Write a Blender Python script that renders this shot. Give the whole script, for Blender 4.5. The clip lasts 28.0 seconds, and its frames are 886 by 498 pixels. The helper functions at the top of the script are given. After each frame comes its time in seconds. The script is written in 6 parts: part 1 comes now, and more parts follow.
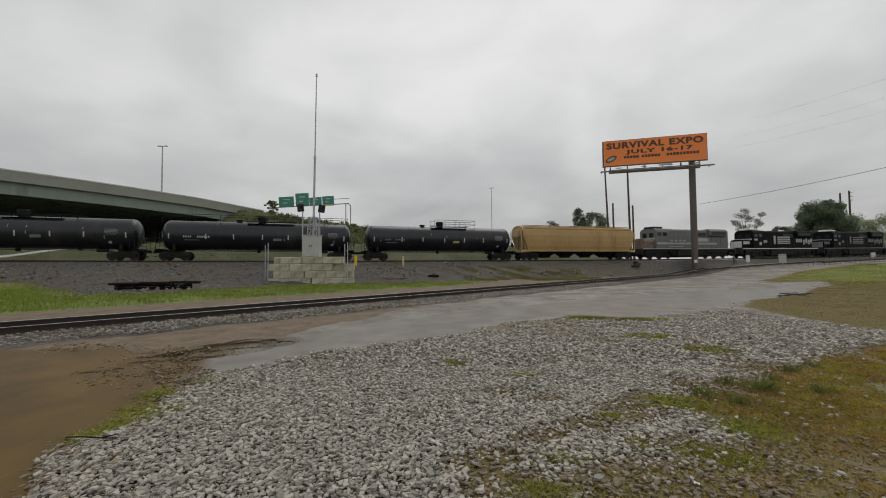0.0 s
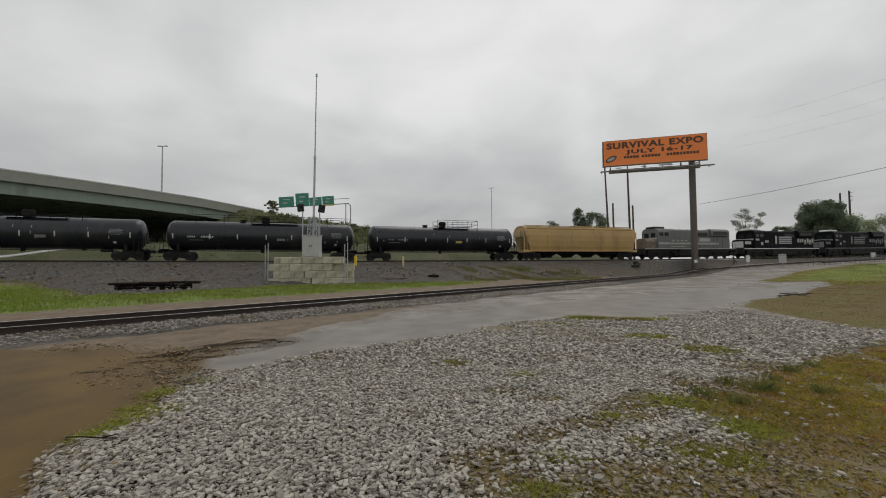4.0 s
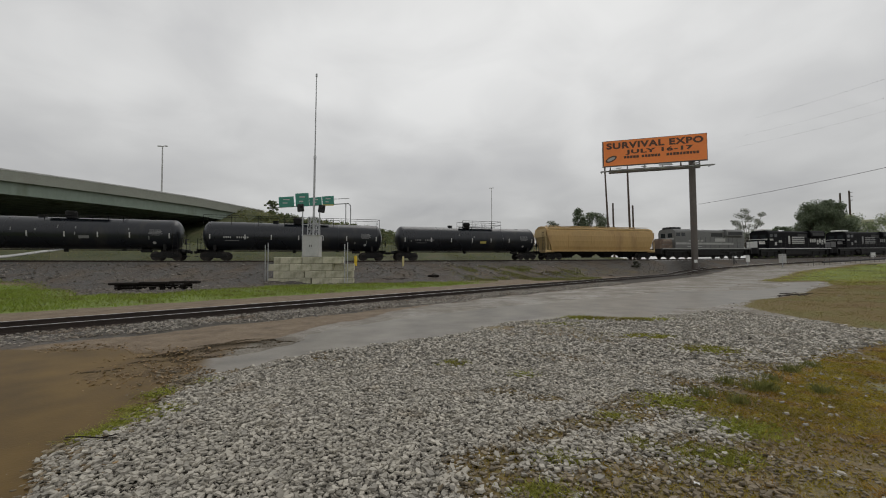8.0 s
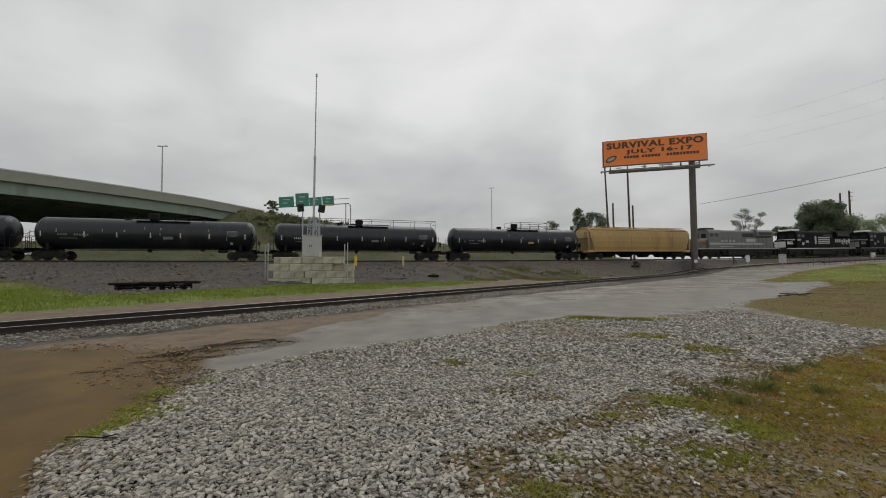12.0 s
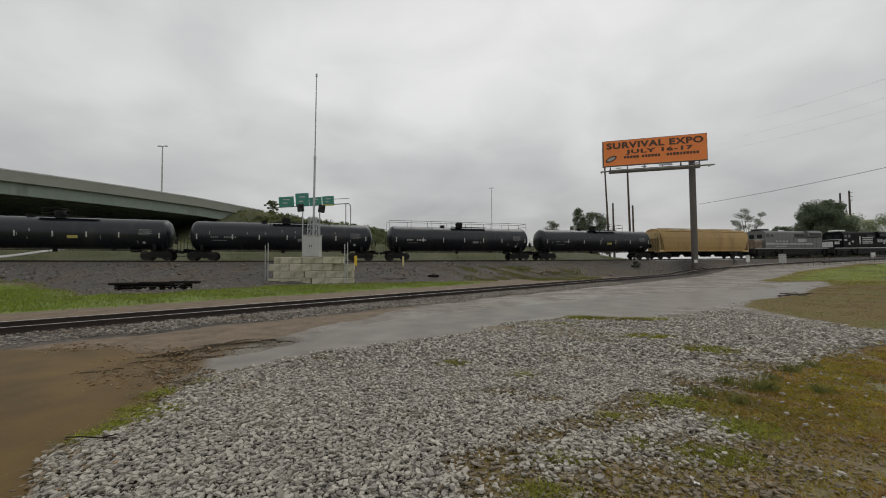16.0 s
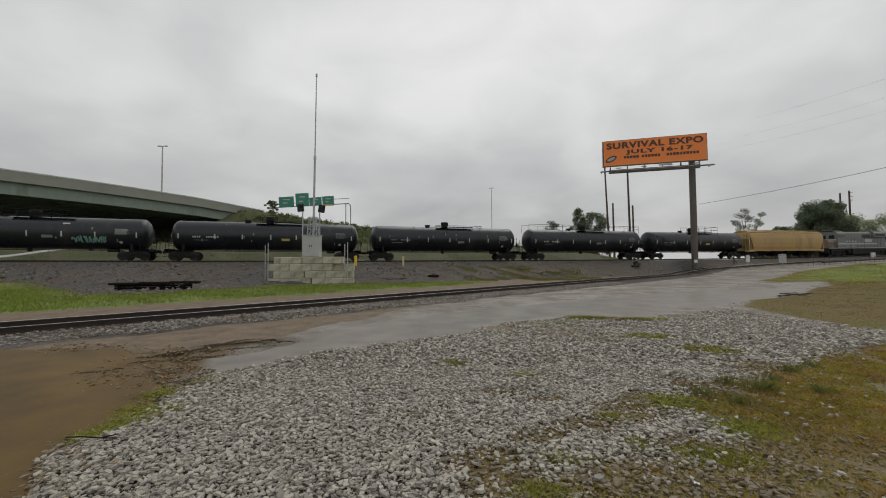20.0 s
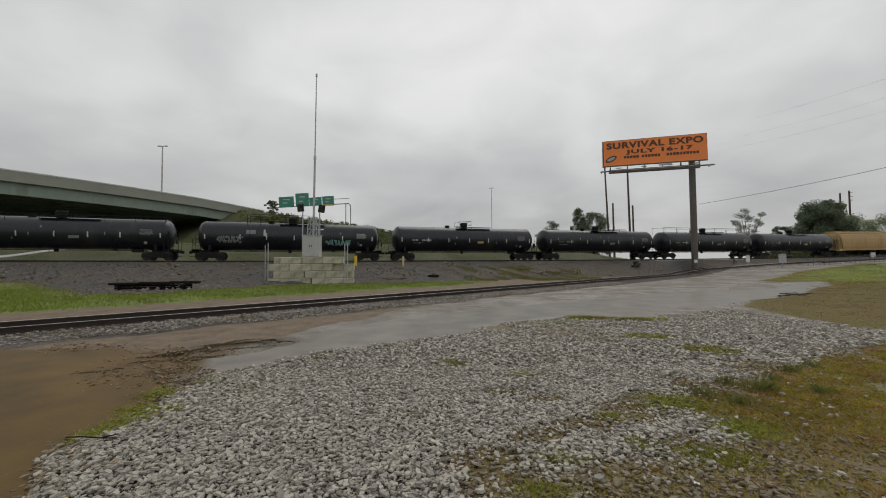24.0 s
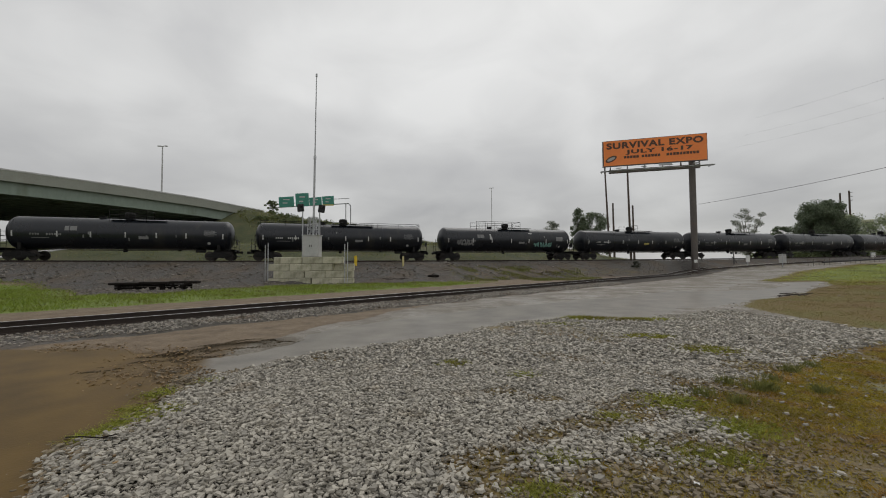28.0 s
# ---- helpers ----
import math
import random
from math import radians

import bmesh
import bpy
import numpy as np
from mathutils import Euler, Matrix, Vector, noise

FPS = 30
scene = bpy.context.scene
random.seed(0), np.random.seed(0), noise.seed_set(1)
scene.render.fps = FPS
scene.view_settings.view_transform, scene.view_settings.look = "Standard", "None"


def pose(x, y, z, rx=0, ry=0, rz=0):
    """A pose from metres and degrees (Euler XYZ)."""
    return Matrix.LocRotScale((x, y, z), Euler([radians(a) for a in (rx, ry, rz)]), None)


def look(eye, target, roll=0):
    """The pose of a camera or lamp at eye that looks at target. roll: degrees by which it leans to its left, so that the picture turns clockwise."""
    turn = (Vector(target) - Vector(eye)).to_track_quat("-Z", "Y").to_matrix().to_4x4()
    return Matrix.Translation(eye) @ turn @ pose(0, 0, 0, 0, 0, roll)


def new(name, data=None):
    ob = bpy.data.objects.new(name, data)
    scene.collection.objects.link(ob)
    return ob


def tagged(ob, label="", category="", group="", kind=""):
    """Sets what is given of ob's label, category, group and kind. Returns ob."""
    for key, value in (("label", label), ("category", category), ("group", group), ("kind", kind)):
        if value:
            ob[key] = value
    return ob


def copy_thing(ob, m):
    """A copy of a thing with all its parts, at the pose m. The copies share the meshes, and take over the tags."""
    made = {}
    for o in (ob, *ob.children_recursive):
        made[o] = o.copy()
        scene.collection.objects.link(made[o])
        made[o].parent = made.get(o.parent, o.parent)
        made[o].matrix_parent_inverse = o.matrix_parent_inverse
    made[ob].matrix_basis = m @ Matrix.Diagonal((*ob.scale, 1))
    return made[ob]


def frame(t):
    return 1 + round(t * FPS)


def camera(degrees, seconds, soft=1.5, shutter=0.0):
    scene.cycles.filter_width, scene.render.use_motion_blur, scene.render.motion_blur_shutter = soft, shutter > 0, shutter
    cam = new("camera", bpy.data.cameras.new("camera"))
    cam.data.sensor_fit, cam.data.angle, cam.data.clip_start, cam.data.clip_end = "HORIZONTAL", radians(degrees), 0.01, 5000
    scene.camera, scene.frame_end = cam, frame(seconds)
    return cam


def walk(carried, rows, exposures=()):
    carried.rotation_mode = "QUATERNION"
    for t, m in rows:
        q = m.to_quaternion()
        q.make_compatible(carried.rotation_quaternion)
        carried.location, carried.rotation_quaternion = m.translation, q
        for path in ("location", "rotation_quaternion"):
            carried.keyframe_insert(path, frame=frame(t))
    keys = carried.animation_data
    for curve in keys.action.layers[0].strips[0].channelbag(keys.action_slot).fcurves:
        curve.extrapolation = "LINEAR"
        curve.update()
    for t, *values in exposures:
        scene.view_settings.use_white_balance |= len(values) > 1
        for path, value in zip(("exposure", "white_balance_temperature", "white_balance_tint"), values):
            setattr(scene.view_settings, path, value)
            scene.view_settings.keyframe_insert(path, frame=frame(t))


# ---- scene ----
# The camera stands still beside the lot
EYE = (0.0, 0.0, 1.6)
PITCH = 2.17
cam = camera(96.5, 28.0, soft=1.0)
stand = look(EYE, (0.0, math.cos(radians(PITCH)), 1.6 + math.sin(radians(PITCH))), -0.43)
walk(cam, [(0.0, stand), (28.0, stand)])

# ---------------------------------------------------------------- world and sun
SUN_UP, SUN_TURN = radians(55), radians(20)


def make_world():
    world = bpy.data.worlds.new("overcast")
    scene.world = world
    world.use_nodes = True
    nt = world.node_tree
    nt.nodes.clear()
    N, K = nt.nodes.new, nt.links.new
    out, bg = N("ShaderNodeOutputWorld"), N("ShaderNodeBackground")
    sky = N("ShaderNodeTexSky")
    sky.sky_type, sky.sun_disc = "NISHITA", False
    sky.sun_elevation, sky.sun_rotation = SUN_UP, SUN_TURN
    tc = N("ShaderNodeTexCoord")
    sep = N("ShaderNodeSeparateXYZ")
    K(tc.outputs["Generated"], sep.inputs[0])
    # flatten the direction onto a cloud layer
    zz = N("ShaderNodeMath"); zz.operation = "ADD"; zz.inputs[1].default_value = 0.32
    zc = N("ShaderNodeMath"); zc.operation = "MAXIMUM"; zc.inputs[1].default_value = 0.05
    K(sep.outputs[2], zc.inputs[0]); K(zc.outputs[0], zz.inputs[0])
    layer = N("ShaderNodeVectorMath"); layer.operation = "DIVIDE"
    comb = N("ShaderNodeCombineXYZ")
    for i in range(3):
        K(zz.outputs[0], comb.inputs[i])
    K(tc.outputs["Generated"], layer.inputs[0]); K(comb.outputs[0], layer.inputs[1])
    big, small = N("ShaderNodeTexNoise"), N("ShaderNodeTexNoise")
    for n, s, d, det in ((big, 1.25, 0.4, 2.5), (small, 3.4, 0.5, 4.0)):
        n.inputs["Scale"].default_value, n.inputs["Distortion"].default_value = s, d
        n.inputs["Detail"].default_value, n.inputs["Roughness"].default_value = det, 0.5
        K(layer.outputs[0], n.inputs["Vector"])
    mix = N("ShaderNodeMix"); mix.data_type = "FLOAT"; mix.inputs[0].default_value = 0.28
    K(big.outputs[0], mix.inputs[2]); K(small.outputs[0], mix.inputs[3])
    ramp = N("ShaderNodeValToRGB")
    e = ramp.color_ramp.elements
    e[0].position, e[0].color = 0.32, (0.52, 0.52, 0.525, 1)
    e[1].position, e[1].color = 0.66, (0.78, 0.78, 0.77, 1)
    mid = e.new(0.48); mid.color = (0.635, 0.635, 0.63, 1)
    K(mix.outputs[0], ramp.inputs[0])
    # the layer is thinner overhead than along the horizon
    rise = N("ShaderNodeMapRange"); rise.interpolation_type = "SMOOTHSTEP"
    rise.inputs[1].default_value, rise.inputs[2].default_value = -0.02, 0.48
    rise.inputs[3].default_value, rise.inputs[4].default_value = 0.70, 1.06
    K(sep.outputs[2], rise.inputs[0])
    cloud = N("ShaderNodeVectorMath"); cloud.operation = "SCALE"
    K(ramp.outputs[0], cloud.inputs[0]); K(rise.outputs[0], cloud.inputs["Scale"])
    scale = N("ShaderNodeMix"); scale.data_type = "RGBA"; scale.blend_type = "MULTIPLY"
    scale.inputs[0].default_value = 1.0
    scale.inputs[7].default_value = (0.06, 0.06, 0.06, 1)
    K(sky.outputs[0], scale.inputs[6])
    blend = N("ShaderNodeMix"); blend.data_type = "RGBA"; blend.inputs[0].default_value = 0.94
    K(scale.outputs[2], blend.inputs[6]); K(cloud.outputs[0], blend.inputs[7])
    K(blend.outputs[2], bg.inputs[0]); bg.inputs[1].default_value = 1.0
    K(bg.outputs[0], out.inputs[0])


make_world()
sun = new("sun", bpy.data.lights.new("sun", "SUN"))
sun.data.energy, sun.data.angle, sun.data.color = 0.6, radians(40), (1.0, 0.97, 0.93)
sun.matrix_world = look((0, 0, 60), (-math.sin(SUN_TURN) * 40, -math.cos(SUN_TURN) * 40, 60 - 57), 0)
scene.view_settings.exposure = 0.0

# ---------------------------------------------------------------- materials


def material(name, color, rough=0.6, metal=0.0, gloss=0.5, vary=0.25, fine=40.0, broad=1.2, bump=0.15, tint=None, spots=0.0, island=0.0, piece=0.0, stretch=(1, 1, 1), tscale=0.5, thin=0.0):
    """Two scales of noise over a base colour, bump, and wear towards a second tint."""
    m = bpy.data.materials.new(name)
    m.use_nodes = True
    nt = m.node_tree
    b = nt.nodes["Principled BSDF"]
    N, K = nt.nodes.new, nt.links.new
    tc, mp = N("ShaderNodeTexCoord"), N("ShaderNodeMapping")
    mp.inputs["Scale"].default_value = stretch
    K(tc.outputs["Object"], mp.inputs["Vector"])
    n1, n2 = N("ShaderNodeTexNoise"), N("ShaderNodeTexNoise")
    for n, s in ((n1, fine), (n2, broad)):
        n.inputs["Scale"].default_value, n.inputs["Detail"].default_value = s, 4.0
        K(mp.outputs[0], n.inputs["Vector"])
    add = N("ShaderNodeMath"); add.operation = "ADD"
    K(n1.outputs[0], add.inputs[0]); K(n2.outputs[0], add.inputs[1])
    rng = N("ShaderNodeMapRange")
    rng.inputs[1].default_value, rng.inputs[2].default_value = 0.6, 1.4
    rng.inputs[3].default_value, rng.inputs[4].default_value = 1 - vary, 1 + vary
    K(add.outputs[0], rng.inputs[0])
    value = rng.outputs[0]
    for amount, source in ((island, "geo"), (piece, "obj")):
        if amount:
            g = N("ShaderNodeNewGeometry") if source == "geo" else N("ShaderNodeObjectInfo")
            r2 = N("ShaderNodeMapRange")
            r2.inputs[3].default_value, r2.inputs[4].default_value = 1 - amount, 1 + amount
            K(g.outputs["Random Per Island" if source == "geo" else "Random"], r2.inputs[0])
            mu = N("ShaderNodeMath"); mu.operation = "MULTIPLY"
            K(value, mu.inputs[0]); K(r2.outputs[0], mu.inputs[1])
            value = mu.outputs[0]
    mul = N("ShaderNodeMix"); mul.data_type = "RGBA"; mul.blend_type = "MULTIPLY"; mul.inputs[0].default_value = 1.0
    base = None
    if tint:
        mixc = N("ShaderNodeMix"); mixc.data_type = "RGBA"
        mixc.inputs[6].default_value, mixc.inputs[7].default_value = (*color, 1), (*tint, 1)
        n3 = N("ShaderNodeTexNoise")
        n3.inputs["Scale"].default_value, n3.inputs["Detail"].default_value = tscale, 7.0
        K(mp.outputs[0], n3.inputs["Vector"])
        r3 = N("ShaderNodeMapRange")
        r3.inputs[1].default_value, r3.inputs[2].default_value = 0.62 - spots, 0.80 - spots
        K(n3.outputs[0], r3.inputs[0]); K(r3.outputs[0], mixc.inputs[0])
        K(mixc.outputs[2], mul.inputs[6])
    else:
        mul.inputs[6].default_value = (*color, 1)
    cv = N("ShaderNodeCombineColor")
    for i in range(3):
        K(value, cv.inputs[i])
    K(cv.outputs[0], mul.inputs[7])
    K(mul.outputs[2], b.inputs["Base Color"])
    b.inputs["Metallic"].default_value = metal
    b.inputs["Specular IOR Level"].default_value = gloss
    rr = N("ShaderNodeMapRange")
    rr.inputs[3].default_value, rr.inputs[4].default_value = max(0.02, rough - 0.12), min(1, rough + 0.12)
    K(n2.outputs[0], rr.inputs[0]); K(rr.outputs[0], b.inputs["Roughness"])
    if bump:
        bp = N("ShaderNodeBump")
        bp.inputs["Strength"].default_value, bp.inputs["Distance"].default_value = bump, 0.02
        K(n1.outputs[0], bp.inputs["Height"]); K(bp.outputs[0], b.inputs["Normal"])
    if thin:
        # light passes through thin leaves and blades
        tr, ms = N("ShaderNodeBsdfTranslucent"), N("ShaderNodeMixShader")
        K(mul.outputs[2], tr.inputs["Color"])
        ms.inputs[0].default_value = thin
        K(b.outputs[0], ms.inputs[1]); K(tr.outputs[0], ms.inputs[2])
        K(ms.outputs[0], nt.nodes["Material Output"].inputs["Surface"])
    return m


M = {
    "tank": material("tank_black_paint", (0.0095, 0.0115, 0.016), 0.28, gloss=0.45, vary=0.3, fine=6, broad=0.4, bump=0.02, tint=(0.035, 0.032, 0.028), spots=0.02, stretch=(1, 1, 0.35)),
    "frame": material("underframe_black", (0.0075, 0.007, 0.007), 0.65, gloss=0.3, vary=0.4, fine=30, tint=(0.025, 0.018, 0.013), spots=0.02, tscale=3),
    "steel": material("worn_steel", (0.035, 0.03, 0.027), 0.5, 0.5, vary=0.3, fine=20, bump=0.1),
    "railhead": material("rail_head_steel", (0.46, 0.45, 0.44), 0.35, 0.8, vary=0.2, fine=14, bump=0.05),
    "rust": material("rusty_rail_web", (0.03, 0.02, 0.015), 0.7, vary=0.35, fine=25, bump=0.2),
    "white": material("white_marking", (0.46, 0.46, 0.45), 0.55, vary=0.2, fine=25, bump=0.0),
    "stripe": material("bright_white_stripe", (0.72, 0.72, 0.70), 0.5, vary=0.12, fine=10, bump=0.0),
    "dim": material("faded_white_stencil", (0.20, 0.20, 0.20), 0.6, vary=0.4, fine=30, bump=0.0),
    "yellow": material("yellow_plate", (0.46, 0.39, 0.11), 0.5, vary=0.15, bump=0.0),
    "ypost": material("yellow_paint", (0.75, 0.52, 0.03), 0.5, vary=0.2, fine=12, bump=0.05),
    "teal": material("teal_spray_paint", (0.16, 0.32, 0.28), 0.5, vary=0.3, bump=0.0),
    "tan": material("tan_hopper_paint", (0.41, 0.265, 0.098), 0.5, vary=0.16, fine=5, broad=0.35, bump=0.03, tint=(0.30, 0.18, 0.07), spots=0.05, stretch=(1, 1, 0.3)),
    "tanend": material("faded_tan_end_paint", (0.50, 0.36, 0.17), 0.6, vary=0.2, fine=8, bump=0.05),
    "grey_loco": material("silver_grey_loco_paint", (0.15, 0.152, 0.148), 0.45, vary=0.15, fine=6, bump=0.02, tint=(0.18, 0.16, 0.14), spots=0.02),
    "pale_loco": material("pale_grey_stripe", (0.40, 0.40, 0.385), 0.45, vary=0.15, fine=8, bump=0.0),
    "rustnose": material("faded_rust_brown_paint", (0.20, 0.145, 0.11), 0.6, vary=0.25, fine=5, bump=0.03, tint=(0.30, 0.25, 0.2), spots=0.1, tscale=1.2),
    "black_loco": material("black_loco_paint", (0.009, 0.009, 0.011), 0.5, gloss=0.05, vary=0.25, fine=6, bump=0.02),
    "grille": material("dark_grille", (0.025, 0.026, 0.028), 0.6, vary=0.3, fine=60, bump=0.3),
    "glass": material("dark_window_glass", (0.02, 0.024, 0.028), 0.08, vary=0.1, bump=0.0),
    "girder": material("pale_green_girder_paint", (0.225, 0.275, 0.225), 0.55, vary=0.14, fine=3, broad=0.3, bump=0.02, tint=(0.15, 0.17, 0.12), spots=0.06, stretch=(1, 1, 0.25)),
    "concrete": material("weathered_concrete", (0.30, 0.31, 0.265), 0.8, vary=0.18, fine=9, broad=0.5, bump=0.12, tint=(0.25, 0.24, 0.21), spots=0.08),
    "pier": material("grey_pier_concrete", (0.30, 0.29, 0.27), 0.85, vary=0.2, fine=8, bump=0.1),
    "block": material("cream_concrete_block", (0.50, 0.475, 0.36), 0.85, vary=0.22, fine=16, broad=1.4, bump=0.35, tint=(0.24, 0.235, 0.16), spots=0.12, piece=0.16, tscale=1.3),
    "galv": material("galvanised_steel", (0.42, 0.43, 0.44), 0.5, 0.5, vary=0.15, fine=14, bump=0.03),
    "cab": material("grey_equipment_cabinet", (0.46, 0.46, 0.45), 0.55, 0.2, vary=0.12, fine=10, broad=1.5, bump=0.05, tint=(0.28, 0.27, 0.25), spots=0.05),
    "black": material("matt_black_signal", (0.014, 0.014, 0.015), 0.6, vary=0.2, bump=0.02),
    # sign green lightened towards teal, the haze being part of its colour
    "sign_green": material("hazed_sign_green", (0.045, 0.235, 0.175), 0.45, vary=0.1, fine=5, bump=0.0),
    "orange": material("orange_billboard_vinyl", (0.92, 0.265, 0.06), 0.55, vary=0.06, fine=3, broad=0.4, bump=0.02),
    "letter": material("dark_brown_print", (0.095, 0.045, 0.026), 0.6, vary=0.15, bump=0.0),
    "bbpole": material("brown_grey_steel_pole", (0.115, 0.10, 0.09), 0.55, 0.2, vary=0.2, fine=8, bump=0.05, tint=(0.16, 0.09, 0.06), spots=0.03),
    "wood": material("weathered_timber", (0.085, 0.065, 0.05), 0.85, vary=0.35, fine=14, bump=0.4, stretch=(1, 1, 0.2)),
    "tie": material("creosote_sleeper", (0.045, 0.035, 0.028), 0.8, vary=0.35, fine=18, bump=0.4, piece=0.3, stretch=(1, 0.15, 1)),
    "bark": material("tree_bark", (0.075, 0.06, 0.045), 0.9, vary=0.3, fine=14, bump=0.5, stretch=(1, 1, 0.3)),
    "leaf": material("oak_leaves", (0.15, 0.185, 0.115), 0.6, vary=0.35, fine=0.8, broad=0.25, bump=0.0, island=0.45, thin=0.4),
    # far leaves: colour lifted and greyed to carry the rain haze
    "leaf_hazed": material("hazed_green_leaves", (0.26, 0.275, 0.225), 0.65, vary=0.25, fine=0.8, broad=0.25, bump=0.0, island=0.4, thin=0.4),
    "black_leaf": material("dark_bramble_leaves", (0.035, 0.04, 0.022), 0.7, vary=0.3, fine=0.8, broad=0.3, bump=0.0, island=0.4),
    "brush": material("scrub_leaves", (0.125, 0.15, 0.066), 0.7, vary=0.3, fine=0.8, broad=0.2, bump=0.0, island=0.45, thin=0.4),
    # lighter copy of the scrub green, with distance haze mixed into it
    "brush_hazed": material("hazed_scrub_leaves", (0.27, 0.31, 0.18), 0.7, vary=0.3, fine=0.8, broad=0.2, bump=0.0, island=0.4, thin=0.4),
    "stone": material("crushed_limestone", (0.325, 0.3, 0.252), 0.6, vary=0.26, fine=35, broad=3, bump=0.35, island=0.36, tint=(0.24, 0.20, 0.145), spots=0.04, tscale=1.6),
    "mud_stone": material("muddy_pebbles", (0.19, 0.122, 0.05), 0.55, vary=0.3, fine=20, broad=2, bump=0.3, island=0.35),
    "bank_stone": material("brown_stained_ballast", (0.17, 0.152, 0.13), 0.8, vary=0.3, fine=12, broad=0.6, bump=0.3, island=0.3, tint=(0.075, 0.055, 0.035), spots=0.1, tscale=0.3),
    "blade": material("mixed_grass_blades", (0.33, 0.265, 0.03), 0.7, vary=0.45, fine=3, broad=0.7, bump=0.0, island=0.35, tint=(0.33, 0.19, 0.035), spots=0.15, tscale=2.4, thin=0.4),
    "blade_green": material("fresh_grass_blades", (0.22, 0.285, 0.038), 0.6, vary=0.18, fine=3, broad=0.5, bump=0.0, island=0.2, tint=(0.17, 0.145, 0.05), spots=0.12, tscale=0.6, thin=0.4),
    "weed": material("rough_weeds", (0.195, 0.205, 0.06), 0.7, vary=0.2, fine=2, broad=0.3, bump=0.0, island=0.25, tint=(0.13, 0.10, 0.05), spots=0.1, tscale=0.3, thin=0.4),
    "coping": material("pale_wet_coping", (0.52, 0.52, 0.50), 0.3, vary=0.15, fine=6, bump=0.03),
    "blade_dry": material("dry_olive_grass", (0.19, 0.165, 0.042), 0.7, vary=0.3, fine=1.5, broad=0.3, bump=0.0, island=0.2, tint=(0.2, 0.125, 0.042), spots=0.14, tscale=0.22, thin=0.4),
    "cream": material("cream_yellow_paint", (0.55, 0.47, 0.22), 0.55, vary=0.2, fine=10, bump=0.05),
    "silt": material("wet_black_silt", (0.07, 0.052, 0.03), 0.8, gloss=0.2, vary=0.4, fine=25, broad=2, bump=0.3, island=0.4),
    "chip": material("dull_tan_stone_chips", (0.165, 0.132, 0.085), 0.7, vary=0.25, fine=30, broad=2, bump=0.3, island=0.4),
    "siding_stone": material("grey_brown_ballast", (0.235, 0.212, 0.178), 0.65, vary=0.22, fine=30, broad=2, bump=0.35, island=0.35, tint=(0.15, 0.115, 0.08), spots=0.12, tscale=0.7),
    "blade_lime": material("yellow_green_grass", (0.34, 0.36, 0.055), 0.65, vary=0.2, fine=1.5, broad=0.4, bump=0.0, island=0.2, tint=(0.19, 0.15, 0.045), spots=0.14, tscale=0.3, thin=0.4),
    "signpale": material("pale_yellow_sign", (0.66, 0.64, 0.46), 0.5, vary=0.1, fine=4, bump=0.0),
    "wire": material("cable_black", (0.05, 0.05, 0.05), 0.6, bump=0.0),
    "rotten": material("rotten_black_timber", (0.013, 0.010, 0.008), 0.9, gloss=0.2, vary=0.4, fine=18, bump=0.4, stretch=(0.15, 1, 1)),
}

# ---------------------------------------------------------------- mesh helpers


def link_mesh(name, bm, mat, smooth=False):
    me = bpy.data.meshes.new(name)
    bm.to_mesh(me)
    bm.free()
    if mat:
        me.materials.append(mat)
    if smooth:
        me.polygons.foreach_set("use_smooth", [True] * len(me.polygons))
    return new(name, me)


def part(name, bm, mat, parent, label="", smooth=False, at=None):
    ob = link_mesh(name, bm, mat, smooth)
    ob.parent = parent
    if at is not None:
        ob.matrix_basis = at
    return tagged(ob, label=label)


def thing(name, label, category, m=None, group="", kind=""):
    ob = tagged(new(name), label, category, group, kind)
    ob.empty_display_size = 0.2
    if m is not None:
        ob.matrix_basis = m
    return ob


def box(bm, c, s, bevel=0.0, m=None):
    """A box with centre c and full sizes s, its edges bevelled."""
    r = bmesh.ops.create_cube(bm, size=1.0)
    vs = r["verts"]
    t = Matrix.Translation(c) @ Matrix.Diagonal((*s, 1))
    bmesh.ops.transform(bm, matrix=(m @ t) if m else t, verts=vs)
    if bevel:
        es = list({e for v in vs for e in v.link_edges})
        bmesh.ops.bevel(bm, geom=es, offset=bevel, segments=1, affect="EDGES")
    return bm


def rod(bm, a, b, r, seg=8, r2=None):
    """A round bar from a to b."""
    a, b = Vector(a), Vector(b)
    d = b - a
    m = Matrix.Translation((a + b) / 2) @ d.to_track_quat("Z", "Y").to_matrix().to_4x4()
    bmesh.ops.create_cone(bm, cap_ends=True, segments=seg, radius1=r, radius2=r if r2 is None else r2, depth=d.length, matrix=m)
    return bm


def B():
    return bmesh.new()


def prism(bm, outline, x0, x1):
    """The outline (y, z) drawn along x."""
    a = [bm.verts.new((x0, y, z)) for y, z in outline]
    b = [bm.verts.new((x1, y, z)) for y, z in outline]
    n = len(a)
    for i in range(n):
        bm.faces.new((a[i], a[(i + 1) % n], b[(i + 1) % n], b[i]))
    bm.faces.new(a[::-1]); bm.faces.new(b)
    bmesh.ops.recalc_face_normals(bm, faces=bm.faces)
    return bm


